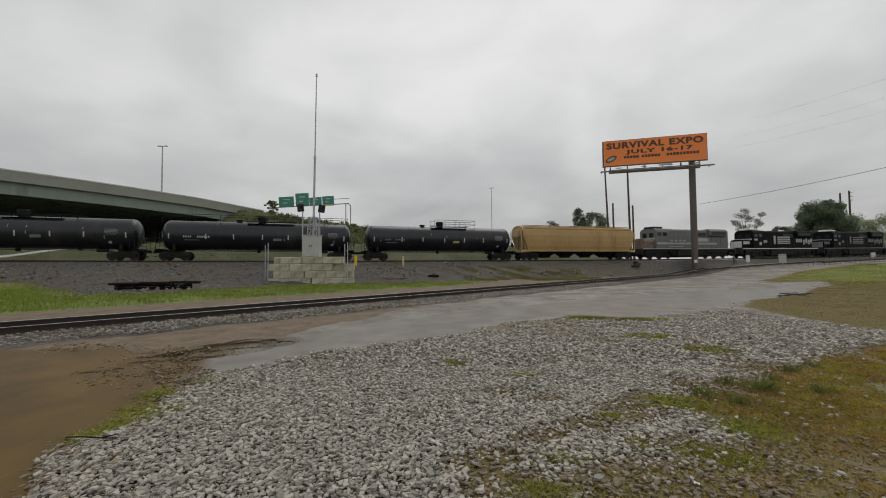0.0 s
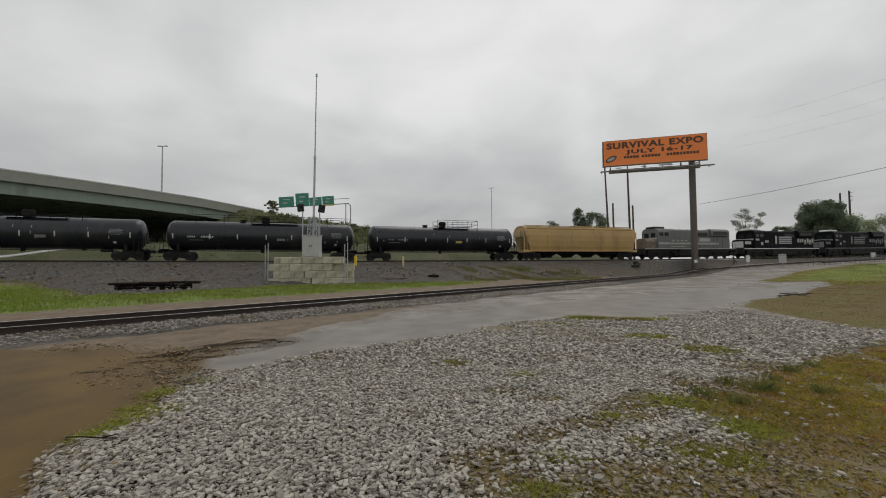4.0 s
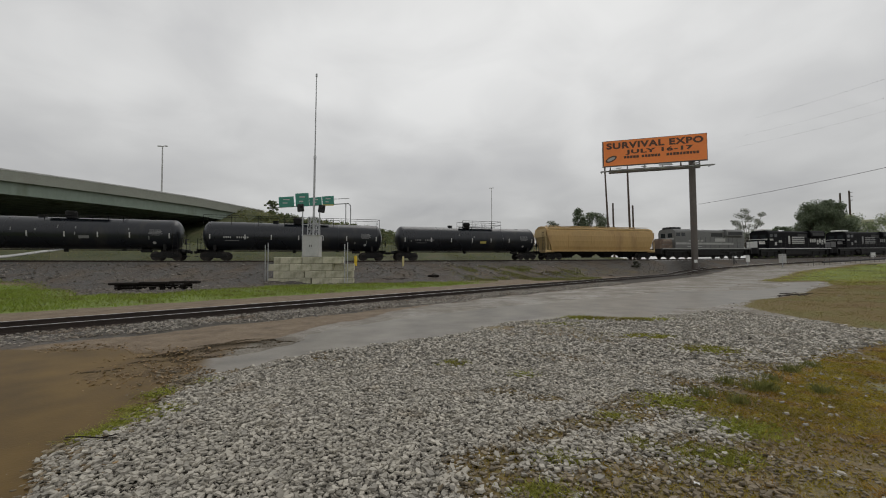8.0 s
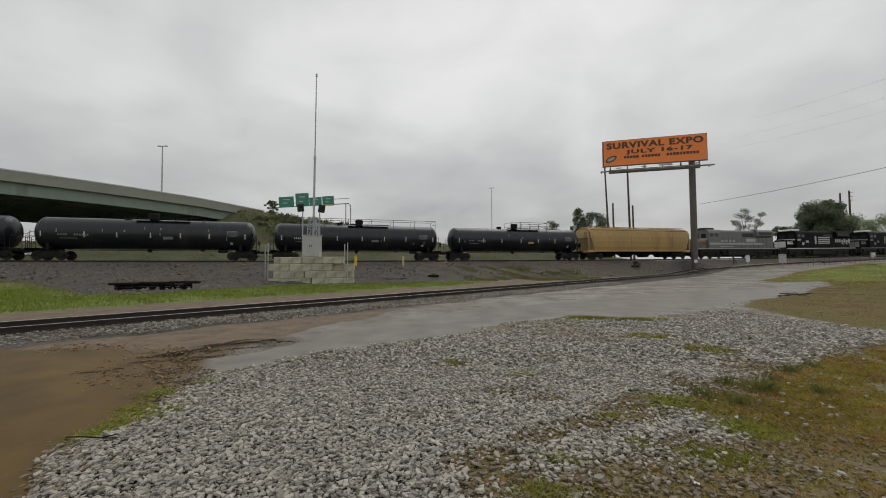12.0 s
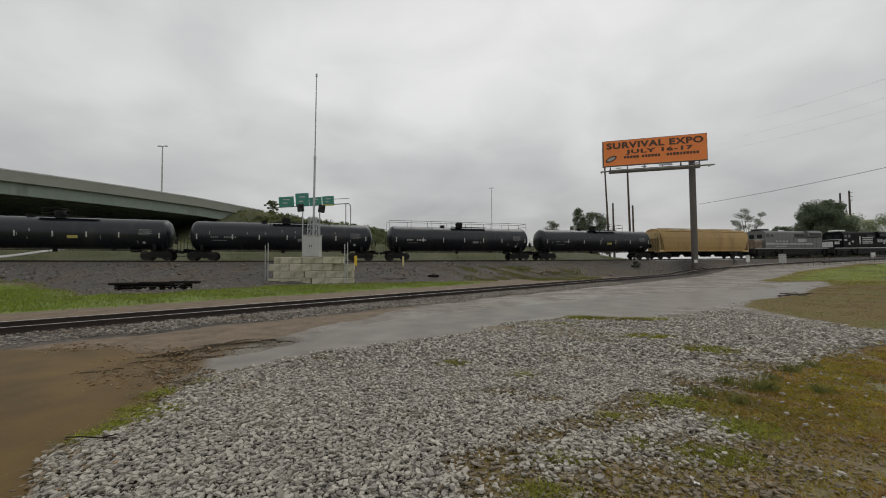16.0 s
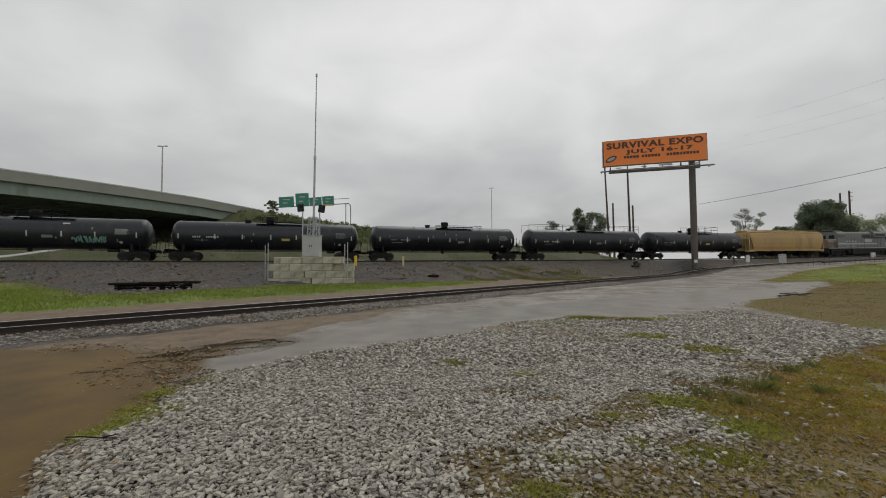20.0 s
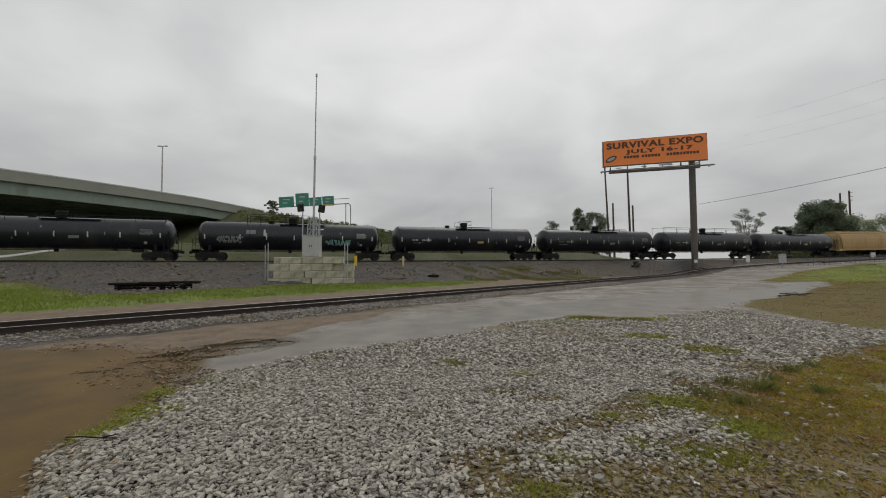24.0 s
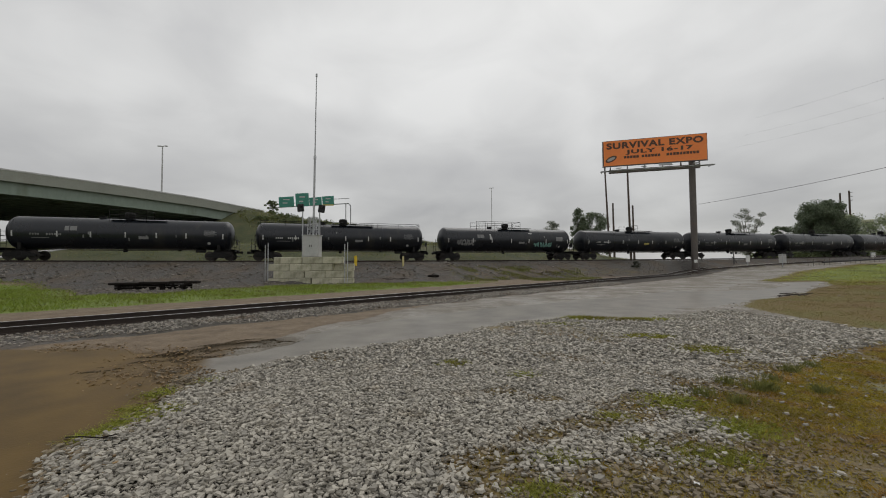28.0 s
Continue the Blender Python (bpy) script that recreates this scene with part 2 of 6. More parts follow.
def lathe(bm, profile, seg=40, axis="x", centre=(0, 0, 0)):
    """Turns a profile of (along, radius) about an axis."""
    rings = []
    for u, r in profile:
        ring = []
        for i in range(seg):
            a = 2 * math.pi * i / seg
            c, s = r * math.cos(a), r * math.sin(a)
            p = (u, c, s) if axis == "x" else (c, u, s) if axis == "y" else (c, s, u)
            ring.append(bm.verts.new(Vector(p) + Vector(centre)))
        rings.append(ring)
    for r0, r1 in zip(rings, rings[1:]):
        for i in range(seg):
            bm.faces.new((r0[i], r0[(i + 1) % seg], r1[(i + 1) % seg], r1[i]))
    bm.faces.new(rings[0][::-1]); bm.faces.new(rings[-1])
    bmesh.ops.recalc_face_normals(bm, faces=bm.faces)
    return bm


# ---------------------------------------------------------------- plan
# main track: starts at MAIN0, runs along MAIN; a: metres along, p: metres from its centre towards the camera
MAIN0, MAIN_TURN = Vector((-40.46, 35.67)), 17.9
MD = Vector((math.cos(radians(MAIN_TURN)), math.sin(radians(MAIN_TURN))))
MN = Vector((MD.y, -MD.x))


def main_at(a, p, z):
    q = MAIN0 + MD * a + MN * p
    return Vector((q.x, q.y, z))


def rail_z(a):
    """The main track's gentle sag."""
    return 2.04 + 8e-5 * (np.clip(a, -25.0, 160.0) - 50.0) ** 2


# siding: straight, then bends into line with the main track and climbs to it
S0, SD = Vector((-11.25, 9.95)), Vector((0.7145, 0.6997))
SN = Vector((SD.y, -SD.x))
SIDING_BEND = [(28.5, 49.0, 0.02), (33.6, 53.0, 0.42), (40.5, 56.0, 0.78), (53.5, 60.8, 1.28), (77.0, 69.0, 1.85), (112.0, 80.2, 2.1), (190.0, 105.4, 2.1)]
# bridge: near edge starts at BR0 and runs along BD; b: metres across it, away from the camera
BR0, BD = Vector((-55.0, 49.0)), Vector((0.556, 0.831))
BN = Vector((-BD.y, BD.x))
BRIDGE_WIDE, BRIDGE_END = 42.0, 33.0


def deck_top(k):
    return np.interp(k, [-60, 0, 11, 23, 33, 44, 62, 75, 88, 112, 145, 260, 400], [14.2, 13.95, 13.8, 13.38, 12.65, 11.9, 11.6, 10.5, 9.1, 7.9, 6.1, 3.0, 1.0])


def smooth(x, a, b):
    t = np.clip((x - a) / (b - a), 0, 1)
    return t * t * (3 - 2 * t)


def ripple(x, y, s, seed=0.0):
    """Cheap smooth unevenness in -1..1."""
    return (np.sin(x * s + 1.3 * np.sin(y * s * 0.7 + seed)) + np.sin(y * s * 1.13 + 1.7 * np.sin(x * s * 0.83 + 2 * seed)) + np.sin((x + y) * s * 1.9 + seed)) / 3


def inside(x, y, poly):
    """Signed distance to a polygon, positive inside."""
    best = np.full(x.shape, 1e9)
    ins = np.zeros(x.shape, bool)
    n = len(poly)
    for i in range(n):
        (x0, y0), (x1, y1) = poly[i], poly[(i + 1) % n]
        dx, dy = x1 - x0, y1 - y0
        t = np.clip(((x - x0) * dx + (y - y0) * dy) / (dx * dx + dy * dy), 0, 1)
        best = np.minimum(best, np.hypot(x - x0 - t * dx, y - y0 - t * dy))
        cross = (y0 > y) != (y1 > y)
        with np.errstate(divide="ignore", invalid="ignore"):
            ins ^= cross & (x < (x1 - x0) * (y - y0) / (y1 - y0) + x0)
    return np.where(ins, best, -best)


MUD = [(-30, 8.2), (-8.8, 7.85), (-6.9, 7.9), (-5.4, 7.5), (-4.6, 7.2), (-4.1, 6.9), (-4.05, 6.5), (-3.75, 5.9), (-3.6, 5.4), (-3.4, 4.7), (-3.2, 4.4), (-3.25, 4.0), (-3.45, 3.8), (-3.45, 3.45), (-3.1, 2.94), (-2.9, 2.3), (-30, 2.3)]
PUDDLE = [(-4.1, 6.65), (-3.85, 7.5), (-3.4, 8.3), (-3.2, 9.3), (-2.7, 10.5), (-1.4, 11.9), (0.2, 13.6), (2.6, 15.4), (7.4, 18.4), (13.9, 23.0), (17.5, 22.3), (23.4, 26.8), (26.3, 30.6), (29.6, 30.9), (25.6, 27.3), (19.0, 21.0), (12.6, 16.6), (9.2, 14.2), (6.0, 12.0), (3.6, 11.9), (2.1, 11.1), (0.9, 10.2), (0.4, 9.4), (-0.1, 8.85), (-1.34, 8.2), (-2.2, 7.6), (-2.74, 6.9), (-2.95, 6.45), (-3.5, 6.0)]
GRASS_FAR = [(62, 59.0), (42, 47.0), (26.2, 32.8), (26.2, 31.3), (30.2, 31.4), (26.2, 26.6), (20.8, 22.3), (16.6, 18.7), (13.3, 16.9), (11.0, 14.5), (10.2, 12.3), (10.2, 11.2), (9.8, 9.5), (9.9, 8.7), (30, 6.0), (120, 40), (140, 75)]
GRASS_NEAR = [(14.0, 7.9), (8.3, 7.5), (6.6, 7.0), (5.7, 6.3), (3.9, 5.5), (2.9, 4.8), (2.5, 4.5), (2.7, 4.1), (2.75, 3.8), (2.15, 3.2), (1.67, 3.0), (1.6, 3.4), (1.2, 3.2), (0.95, 2.8), (0.8, 2.0), (14, 2.0)]
GRAVEL = [(-2.6, 1.9), (-2.99, 2.94), (-3.36, 3.46), (-3.38, 3.8), (-3.15, 3.95), (-3.11, 4.44), (-3.26, 4.7), (-3.5, 5.3), (-3.5, 5.85), (-2.9, 6.3), (-2.74, 6.72), (-2.2, 7.4), (-1.34, 8.0), (0.0, 8.65), (0.45, 9.2), (0.95, 10.0), (2.1, 10.9), (3.6, 11.6), (4.7, 11.2), (6.06, 11.5), (9.27, 13.0), (9.6, 12.0), (9.9, 10.5), (9.7, 9.3), (10.5, 8.8), (16, 8.5), (16, 1.9)]


def verge_toe(a):
    """How far from the main track the bare bank gives way to the green verge."""
    return np.interp(a, [4, 8, 12, 15, 19, 20.5, 25, 34, 45, 75], [8.0, 9.0, 13.5, 19.0, 19.3, 16.5, 12.6, 13.0, 11.0, 7.0])


def soil(x, y):
    """Worn spots near the grass where brown soil and moss show between the stones."""
    v = np.zeros(np.shape(x))
    for cx, cy, r in ((0.35, 3.25, 0.27), (0.55, 2.85, 0.34), (1.35, 2.85, 0.36), (1.9, 2.95, 0.4), (0.9, 3.7, 0.22), (1.35, 3.95, 0.2), (1.95, 4.3, 0.3), (1.75, 4.1, 0.22), (2.4, 4.6, 0.3), (2.3, 3.4, 0.42), (3.2, 5.2, 0.25), (4.7, 6.2, 0.35), (4.75, 7.15, 0.4), (4.4, 8.5, 0.4), (3.2, 9.9, 0.4), (2.4, 10.3, 0.35), (1.3, 9.9, 0.45), (0.2, 6.45, 0.16), (0.75, 5.0, 0.2), (1.2, 4.7, 0.18)):
        v = np.maximum(v, np.exp(-(((x - cx) / (1.5 * r)) ** 2 + ((y - cy) / r) ** 2)))
    return v


def shoal(x, y):
    """A pebbly shallow at the muddy puddle's end."""
    return np.exp(-((x + 4.45) / 0.95) ** 2 - ((y - 6.15) / 0.8) ** 2)


def silt_bar(x, y):
    """Dark ragged bars of silt between the brown water and the lane."""
    u, v = x * 0.82 + y * 0.57, y * 0.82 - x * 0.57
    band = np.exp(-((u - 0.75) / 1.2) ** 2 - ((v - 8.78 + 0.1 * np.sin(2.1 * u)) / 0.4) ** 2)
    return band * smooth(np.sin(v * 13 + 1.7 * np.sin(u * 1.9) + 1.1 * np.sin(u * 5.3)) + 0.7 * ripple(x, y, 5.0, 3.0), -0.5, 0.5)


def lane_edge(along):
    """How far from the siding the packed lane begins."""
    return np.interp(along, [2.5, 3.7, 4.5, 5.9, 7.5, 9, 12], [7.6, 6.8, 6.4, 5.3, 5.0, 4.2, 3.5])


def plan_numbers(x, y):
    a = (x - MAIN0.x) * MD.x + (y - MAIN0.y) * MD.y
    p = (x - MAIN0.x) * MN.x + (y - MAIN0.y) * MN.y
    q = (x - S0.x) * SN.x + (y - S0.y) * SN.y
    along = (x - S0.x) * SD.x + (y - S0.y) * SD.y
    k = (x - BR0.x) * BD.x + (y - BR0.y) * BD.y
    b = (x - BR0.x) * BN.x + (y - BR0.y) * BN.y
    return a, p, q, along, k, b


def ground_z(x, y):
    x, y = np.asarray(x, float), np.asarray(y, float)
    a, p, q, along, k, b = plan_numbers(x, y)
    lot = 1.75 * np.clip((a - 68) / 57, 0, 1) * (1 - smooth(p, 9, 34))
    toe = 11.0 - 4.0 * smooth(a, 45, 75)
    behind = 0.7 + 3.9 * (1 - smooth(a, 62, 92))
    top = rail_z(a) - 0.20
    z = np.where(p > 0, lot + (top - lot) * (1 - np.clip((p - 2.6) / (toe - 2.6), 0, 1)), top + (behind - top) * smooth(-p, 3.0, 13.0))
    hill = deck_top(k) - 0.45 - np.maximum(0, -b - 0.5) / 1.9 - np.maximum(0, b - BRIDGE_WIDE) / 1.9 - np.maximum(0, BRIDGE_END - 2 - k) / 1.5
    z = np.maximum(z, np.where(p < -5, hill, -9))
    near = smooth(60 - np.hypot(x, y), 0, 40)
    z = z + near * (0.035 * ripple(x, y, 0.9) + 0.012 * ripple(x, y, 4.0, 2.0)) * (np.abs(p) > 3)
    bank = smooth(p, 3.0, 5.0) * (1 - smooth(p, toe - 0.5, toe + 1.5)) * smooth(a, -4, 2) * (1 - smooth(a, 55, 65))
    z = z + bank * (0.1 * ripple(x, y, 1.3, 5.0) + 0.07 * ripple(x, y, 2.9, 2.0))
    flat = smooth(np.abs(q), 2.2, 1.3) * (along < 66)
    z = z * (1 - flat) - 0.02 * flat
    z = z - 0.075 * smooth(inside(x, y, PUDDLE) + 0.22 * ripple(x, y, 2.3, 1.0), -0.35, 0.35) - 0.075 * (1 - 0.5 * shoal(x, y) * (0.6 + 0.6 * ripple(x, y, 5.5, 2.0))) * smooth(inside(x, y, MUD) + 0.16 * ripple(x, y, 1.9, 3.0), -0.4, 0.5) + 0.06 * silt_bar(x, y)
    return z
# ---------------------------------------------------------------- ground


def graded(lo, hi, knots):
    """Coordinates from lo to hi whose step follows the knots (place, step)."""
    out, x = [lo], lo
    while x < hi:
        x += np.interp(x, [k[0] for k in knots], [k[1] for k in knots])
        out.append(min(x, hi))
    return np.array(out)


def ground_material():
    m = bpy.data.materials.new("ground_surface")
    m.use_nodes = True
    nt = m.node_tree
    N, K = nt.nodes.new, nt.links.new
    b = nt.nodes["Principled BSDF"]
    tc = N("ShaderNodeTexCoord")

    def noise_at(scale, detail=5.0, rough=0.6):
        n = N("ShaderNodeTexNoise")
        n.inputs["Scale"].default_value, n.inputs["Detail"].default_value, n.inputs["Roughness"].default_value = scale, detail, rough
        K(tc.outputs["Object"], n.inputs["Vector"])
        return n.outputs[0]

    def ramp_of(src, cols, a=0.35, z=0.68):
        r = N("ShaderNodeValToRGB")
        e = r.color_ramp.elements
        e[0].position, e[0].color = a, (*cols[0], 1)
        e[1].position, e[1].color = z, (*cols[-1], 1)
        for i, c in enumerate(cols[1:-1], 1):
            e.new(a + (z - a) * i / (len(cols) - 1)).color = (*c, 1)
        K(src, r.inputs[0])
        return r.outputs[0]

    def attr(name):
        n = N("ShaderNodeAttribute")
        n.attribute_name = name
        return n.outputs["Fac"]

    def mix(f, a, c):
        n = N("ShaderNodeMix"); n.data_type = "RGBA"
        K(f, n.inputs[0]); K(a, n.inputs[6]); K(c, n.inputs[7])
        return n.outputs[2]

    def mixf(f, a, c):
        n = N("ShaderNodeMix"); n.data_type = "FLOAT"
        K(f, n.inputs[0])
        if isinstance(a, float):
            n.inputs[2].default_value = a
        else:
            K(a, n.inputs[2])
        if isinstance(c, float):
            n.inputs[3].default_value = c
        else:
            K(c, n.inputs[3])
        return n.outputs[0]

    def ragged(name, scale, amount=0.55):
        """A zone's edge broken up by noise."""
        mu = N("ShaderNodeMath"); mu.operation = "MULTIPLY_ADD"
        K(noise_at(scale, 6.0, 0.7), mu.inputs[0]); mu.inputs[1].default_value = 2 * amount
        K(attr(name), mu.inputs[2])
        r = N("ShaderNodeMapRange"); r.interpolation_type = "SMOOTHSTEP"
        r.inputs[1].default_value, r.inputs[2].default_value = amount + 0.35, amount + 0.65
        K(mu.outputs[0], r.inputs[0])
        return r.outputs[0]

    fine = noise_at(30.0)
    vor = N("ShaderNodeTexVoronoi")
    vor.inputs["Scale"].default_value = 15.0
    K(tc.outputs["Object"], vor.inputs["Vector"])
    vcol = N("ShaderNodeSeparateColor")
    K(vor.outputs["Color"], vcol.inputs[0])
    dirt = ramp_of(noise_at(1.7, 8.0, 0.7), [(0.105, 0.076, 0.046), (0.165, 0.12, 0.075), (0.205, 0.16, 0.105)])
    ballast = mix(ramp_of(noise_at(0.28, 7.0, 0.65), [(0, 0, 0), (1, 1, 1)], 0.44, 0.62), ramp_of(vcol.outputs[0], [(0.034, 0.031, 0.028), (0.066, 0.061, 0.055), (0.125, 0.117, 0.107)], 0.0, 1.0), ramp_of(noise_at(3.0, 8.0, 0.7), [(0.052, 0.038, 0.026), (0.088, 0.066, 0.046), (0.12, 0.094, 0.066)]))
    # near-black bed: shade in the gaps between stones, put into the ground colour
    shaded_bed = ramp_of(vcol.outputs[0], [(0.02, 0.016, 0.011), (0.04, 0.033, 0.024), (0.08, 0.068, 0.05)], 0.0, 1.0)
    lane = ramp_of(noise_at(1.1, 9.0, 0.72), [(0.105, 0.088, 0.064), (0.165, 0.144, 0.112), (0.215, 0.195, 0.16)])
    grass = ramp_of(noise_at(0.33, 10.0, 0.74), [(0.115, 0.06, 0.016), (0.135, 0.086, 0.018), (0.13, 0.105, 0.02), (0.105, 0.12, 0.02)])
    green = ramp_of(noise_at(3.2), [(0.10, 0.135, 0.02), (0.135, 0.185, 0.026), (0.17, 0.22, 0.034)])
    bank = ramp_of(noise_at(0.35, 8.0, 0.7), [(0.045, 0.055, 0.02), (0.068, 0.075, 0.027), (0.1, 0.088, 0.042)])
    mud = ramp_of(noise_at(1.3), [(0.078, 0.049, 0.017), (0.108, 0.069, 0.024), (0.14, 0.093, 0.037)])
    col = mix(ragged("bank", 0.4), dirt, bank)
    col = mix(ragged("ballast", 1.3, 0.35), col, ballast)
    col = mix(ragged("lane", 1.6, 0.4), col, lane)
    col = mix(ragged("shaded_bed", 2.2, 0.45), col, shaded_bed)
    col = mix(ragged("grass", 1.6), col, grass)
    col = mix(ragged("green", 1.8), col, green)
    col = mix(ragged("mud", 1.5, 0.4), col, mud)
    silt = ramp_of(noise_at(4.0), [(0.022, 0.018, 0.012), (0.042, 0.034, 0.022), (0.075, 0.06, 0.035)])
    col = mix(attr("silt"), col, silt)
    tone = N("ShaderNodeMapRange")
    tone.inputs[1].default_value, tone.inputs[2].default_value = 0.3, 0.7
    tone.inputs[3].default_value, tone.inputs[4].default_value = 0.72, 1.25
    K(fine, tone.inputs[0])
    tv = N("ShaderNodeCombineColor")
    for i in range(3):
        K(tone.outputs[0], tv.inputs[i])
    fin = N("ShaderNodeMix"); fin.data_type = "RGBA"; fin.blend_type = "MULTIPLY"; fin.inputs[0].default_value = 1
    K(col, fin.inputs[6]); K(tv.outputs[0], fin.inputs[7])
    K(fin.outputs[2], b.inputs["Base Color"])
    wet = N("ShaderNodeMapRange")
    wet.inputs[1].default_value, wet.inputs[2].default_value = 0.38, 0.62
    wet.inputs[3].default_value, wet.inputs[4].default_value = 0.34, 0.78
    K(noise_at(0.45, 6.0, 0.65), wet.inputs[0])
    rough = mixf(ragged("lane", 1.6, 0.4), 0.85, wet.outputs[0])
    rough = mixf(ragged("mud", 1.5, 0.4), rough, 0.85)
    K(mixf(attr("silt"), rough, 1.0), b.inputs["Roughness"])
    K(mixf(attr("silt"), 0.5, 0.05), b.inputs["Specular IOR Level"])
    bp = N("ShaderNodeBump")
    bp.inputs["Strength"].default_value, bp.inputs["Distance"].default_value = 0.6, 0.03
    ht = N("ShaderNodeMath"); ht.operation = "SUBTRACT"
    K(fine, ht.inputs[0]); K(vor.outputs["Distance"], ht.inputs[1])
    K(ht.outputs[0], bp.inputs["Height"]); K(bp.outputs[0], b.inputs["Normal"])
    return m


def bare_patch(x, y):
    """Spots of the lot where dirt shows through the gravel."""
    return np.maximum(smooth(ripple(x, y, 0.85, 7.0) + 0.45 * ripple(x, y, 2.6, 2.5), 0.42, 0.7), smooth(soil(x, y) + 0.2 * ripple(x, y, 6.0, 2.0), 0.3, 0.8))


def build_ground():
    xs = graded(-2500, 2500, [(-2500, 300), (-300, 30), (-70, 2.0), (-14, 0.45), (-8, 0.16), (9, 0.16), (16, 0.4), (60, 1.6), (130, 4), (300, 30), (2500, 300)])
    ys = graded(-2500, 3000, [(-2500, 300), (-200, 30), (-20, 3), (2, 0.3), (3, 0.14), (14, 0.16), (26, 0.5), (60, 0.9), (110, 2.5), (300, 12), (600, 60), (3000, 400)])
    gx, gy = np.meshgrid(xs, ys)
    x, y = gx.ravel(), gy.ravel()
    z = ground_z(x, y)
    far = np.hypot(x, y - 50)
    z = np.where(far > 420, z * np.clip((700 - far) / 280, 0, 1), z)
    nx, ny = len(xs), len(ys)
    i = np.arange(nx * ny).reshape(ny, nx)
    quads = np.stack([i[:-1, :-1], i[:-1, 1:], i[1:, 1:], i[1:, :-1]], -1).reshape(-1, 4)
    me = bpy.data.meshes.new("ground")
    me.vertices.add(len(x)); me.vertices.foreach_set("co", np.stack([x, y, z], -1).ravel())
    me.loops.add(quads.size); me.loops.foreach_set("vertex_index", quads.ravel())
    me.polygons.add(len(quads)); me.polygons.foreach_set("loop_start", np.arange(len(quads)) * 4)
    me.update(); me.validate()
    me.polygons.foreach_set("use_smooth", [True] * len(quads))
    a, p, q, along, k, b = plan_numbers(x, y)
    toe = 11.0 - 4.0 * smooth(a, 45, 75)
    hilly = (z > 1.2) & (p < -4)
    zones = {
        "bank": np.where((p < -3.4) | (far > 140) | hilly, 1.0, 0.0),
        "ballast": np.maximum(smooth(verge_toe(a) + 0.3 - p, -1, 1) * smooth(p, -4.2, -3.2) * (a < 130), smooth(3.3 - np.where(q < 0, -1.8 * q, q), -0.6, 0.6) * smooth(90 - along, 0, 10)),
        "lane": smooth(q, lane_edge(along) - 0.45, lane_edge(along) + 0.35) * smooth(along, 1.5, 3.5) * smooth(p, 4.0, 6.0) * (inside(x, y, GRASS_FAR) < 0) * (far < 140),
        "shaded_bed": np.maximum(smooth(q, 0.6, 1.2) * smooth(3.6 - q, 0, 0.6) * (along < 60) * smooth(along, 0, 3), (1 - bare_patch(x, y)) * smooth(inside(x, y, GRAVEL), -0.15, 0.2)),
        "silt": silt_bar(x, y),
        "grass": np.maximum(smooth(inside(x, y, GRASS_FAR), -0.6, 0.6), np.maximum(np.maximum(0.92 * smooth(inside(x, y, GRASS_NEAR), -0.5, 0.5), np.maximum(0.85 * soil(x, y), 0.95 * bare_patch(x, y) * smooth(inside(x, y, GRAVEL), 0.0, 0.3))), 0.4 * smooth(toe + 0.5 - p, 0, 1) * smooth(p, 3.5, 6) * smooth(a, 38, 44))),
        "green": np.maximum(smooth(-q, 5.3, 5.9) * smooth(p, verge_toe(a) + 0.2, verge_toe(a) + 1.6) * smooth(31 - along, 0, 9), 0.62 * smooth(inside(x, y, GRASS_FAR), 0, 2) * smooth(y - 30, 0, 4)),
        "mud": smooth(inside(x, y, MUD), -0.5, 0.5),
    }
    for name, v in zones.items():
        at = me.attributes.new(name, "FLOAT", "POINT")
        at.data.foreach_set("value", np.clip(v, 0, 1).astype(np.float32))
    me.materials.append(ground_material())
    return tagged(new("ground", me), "wet gravel lot with mud, grass and ballast banks", "ground", kind="structure")


build_ground()


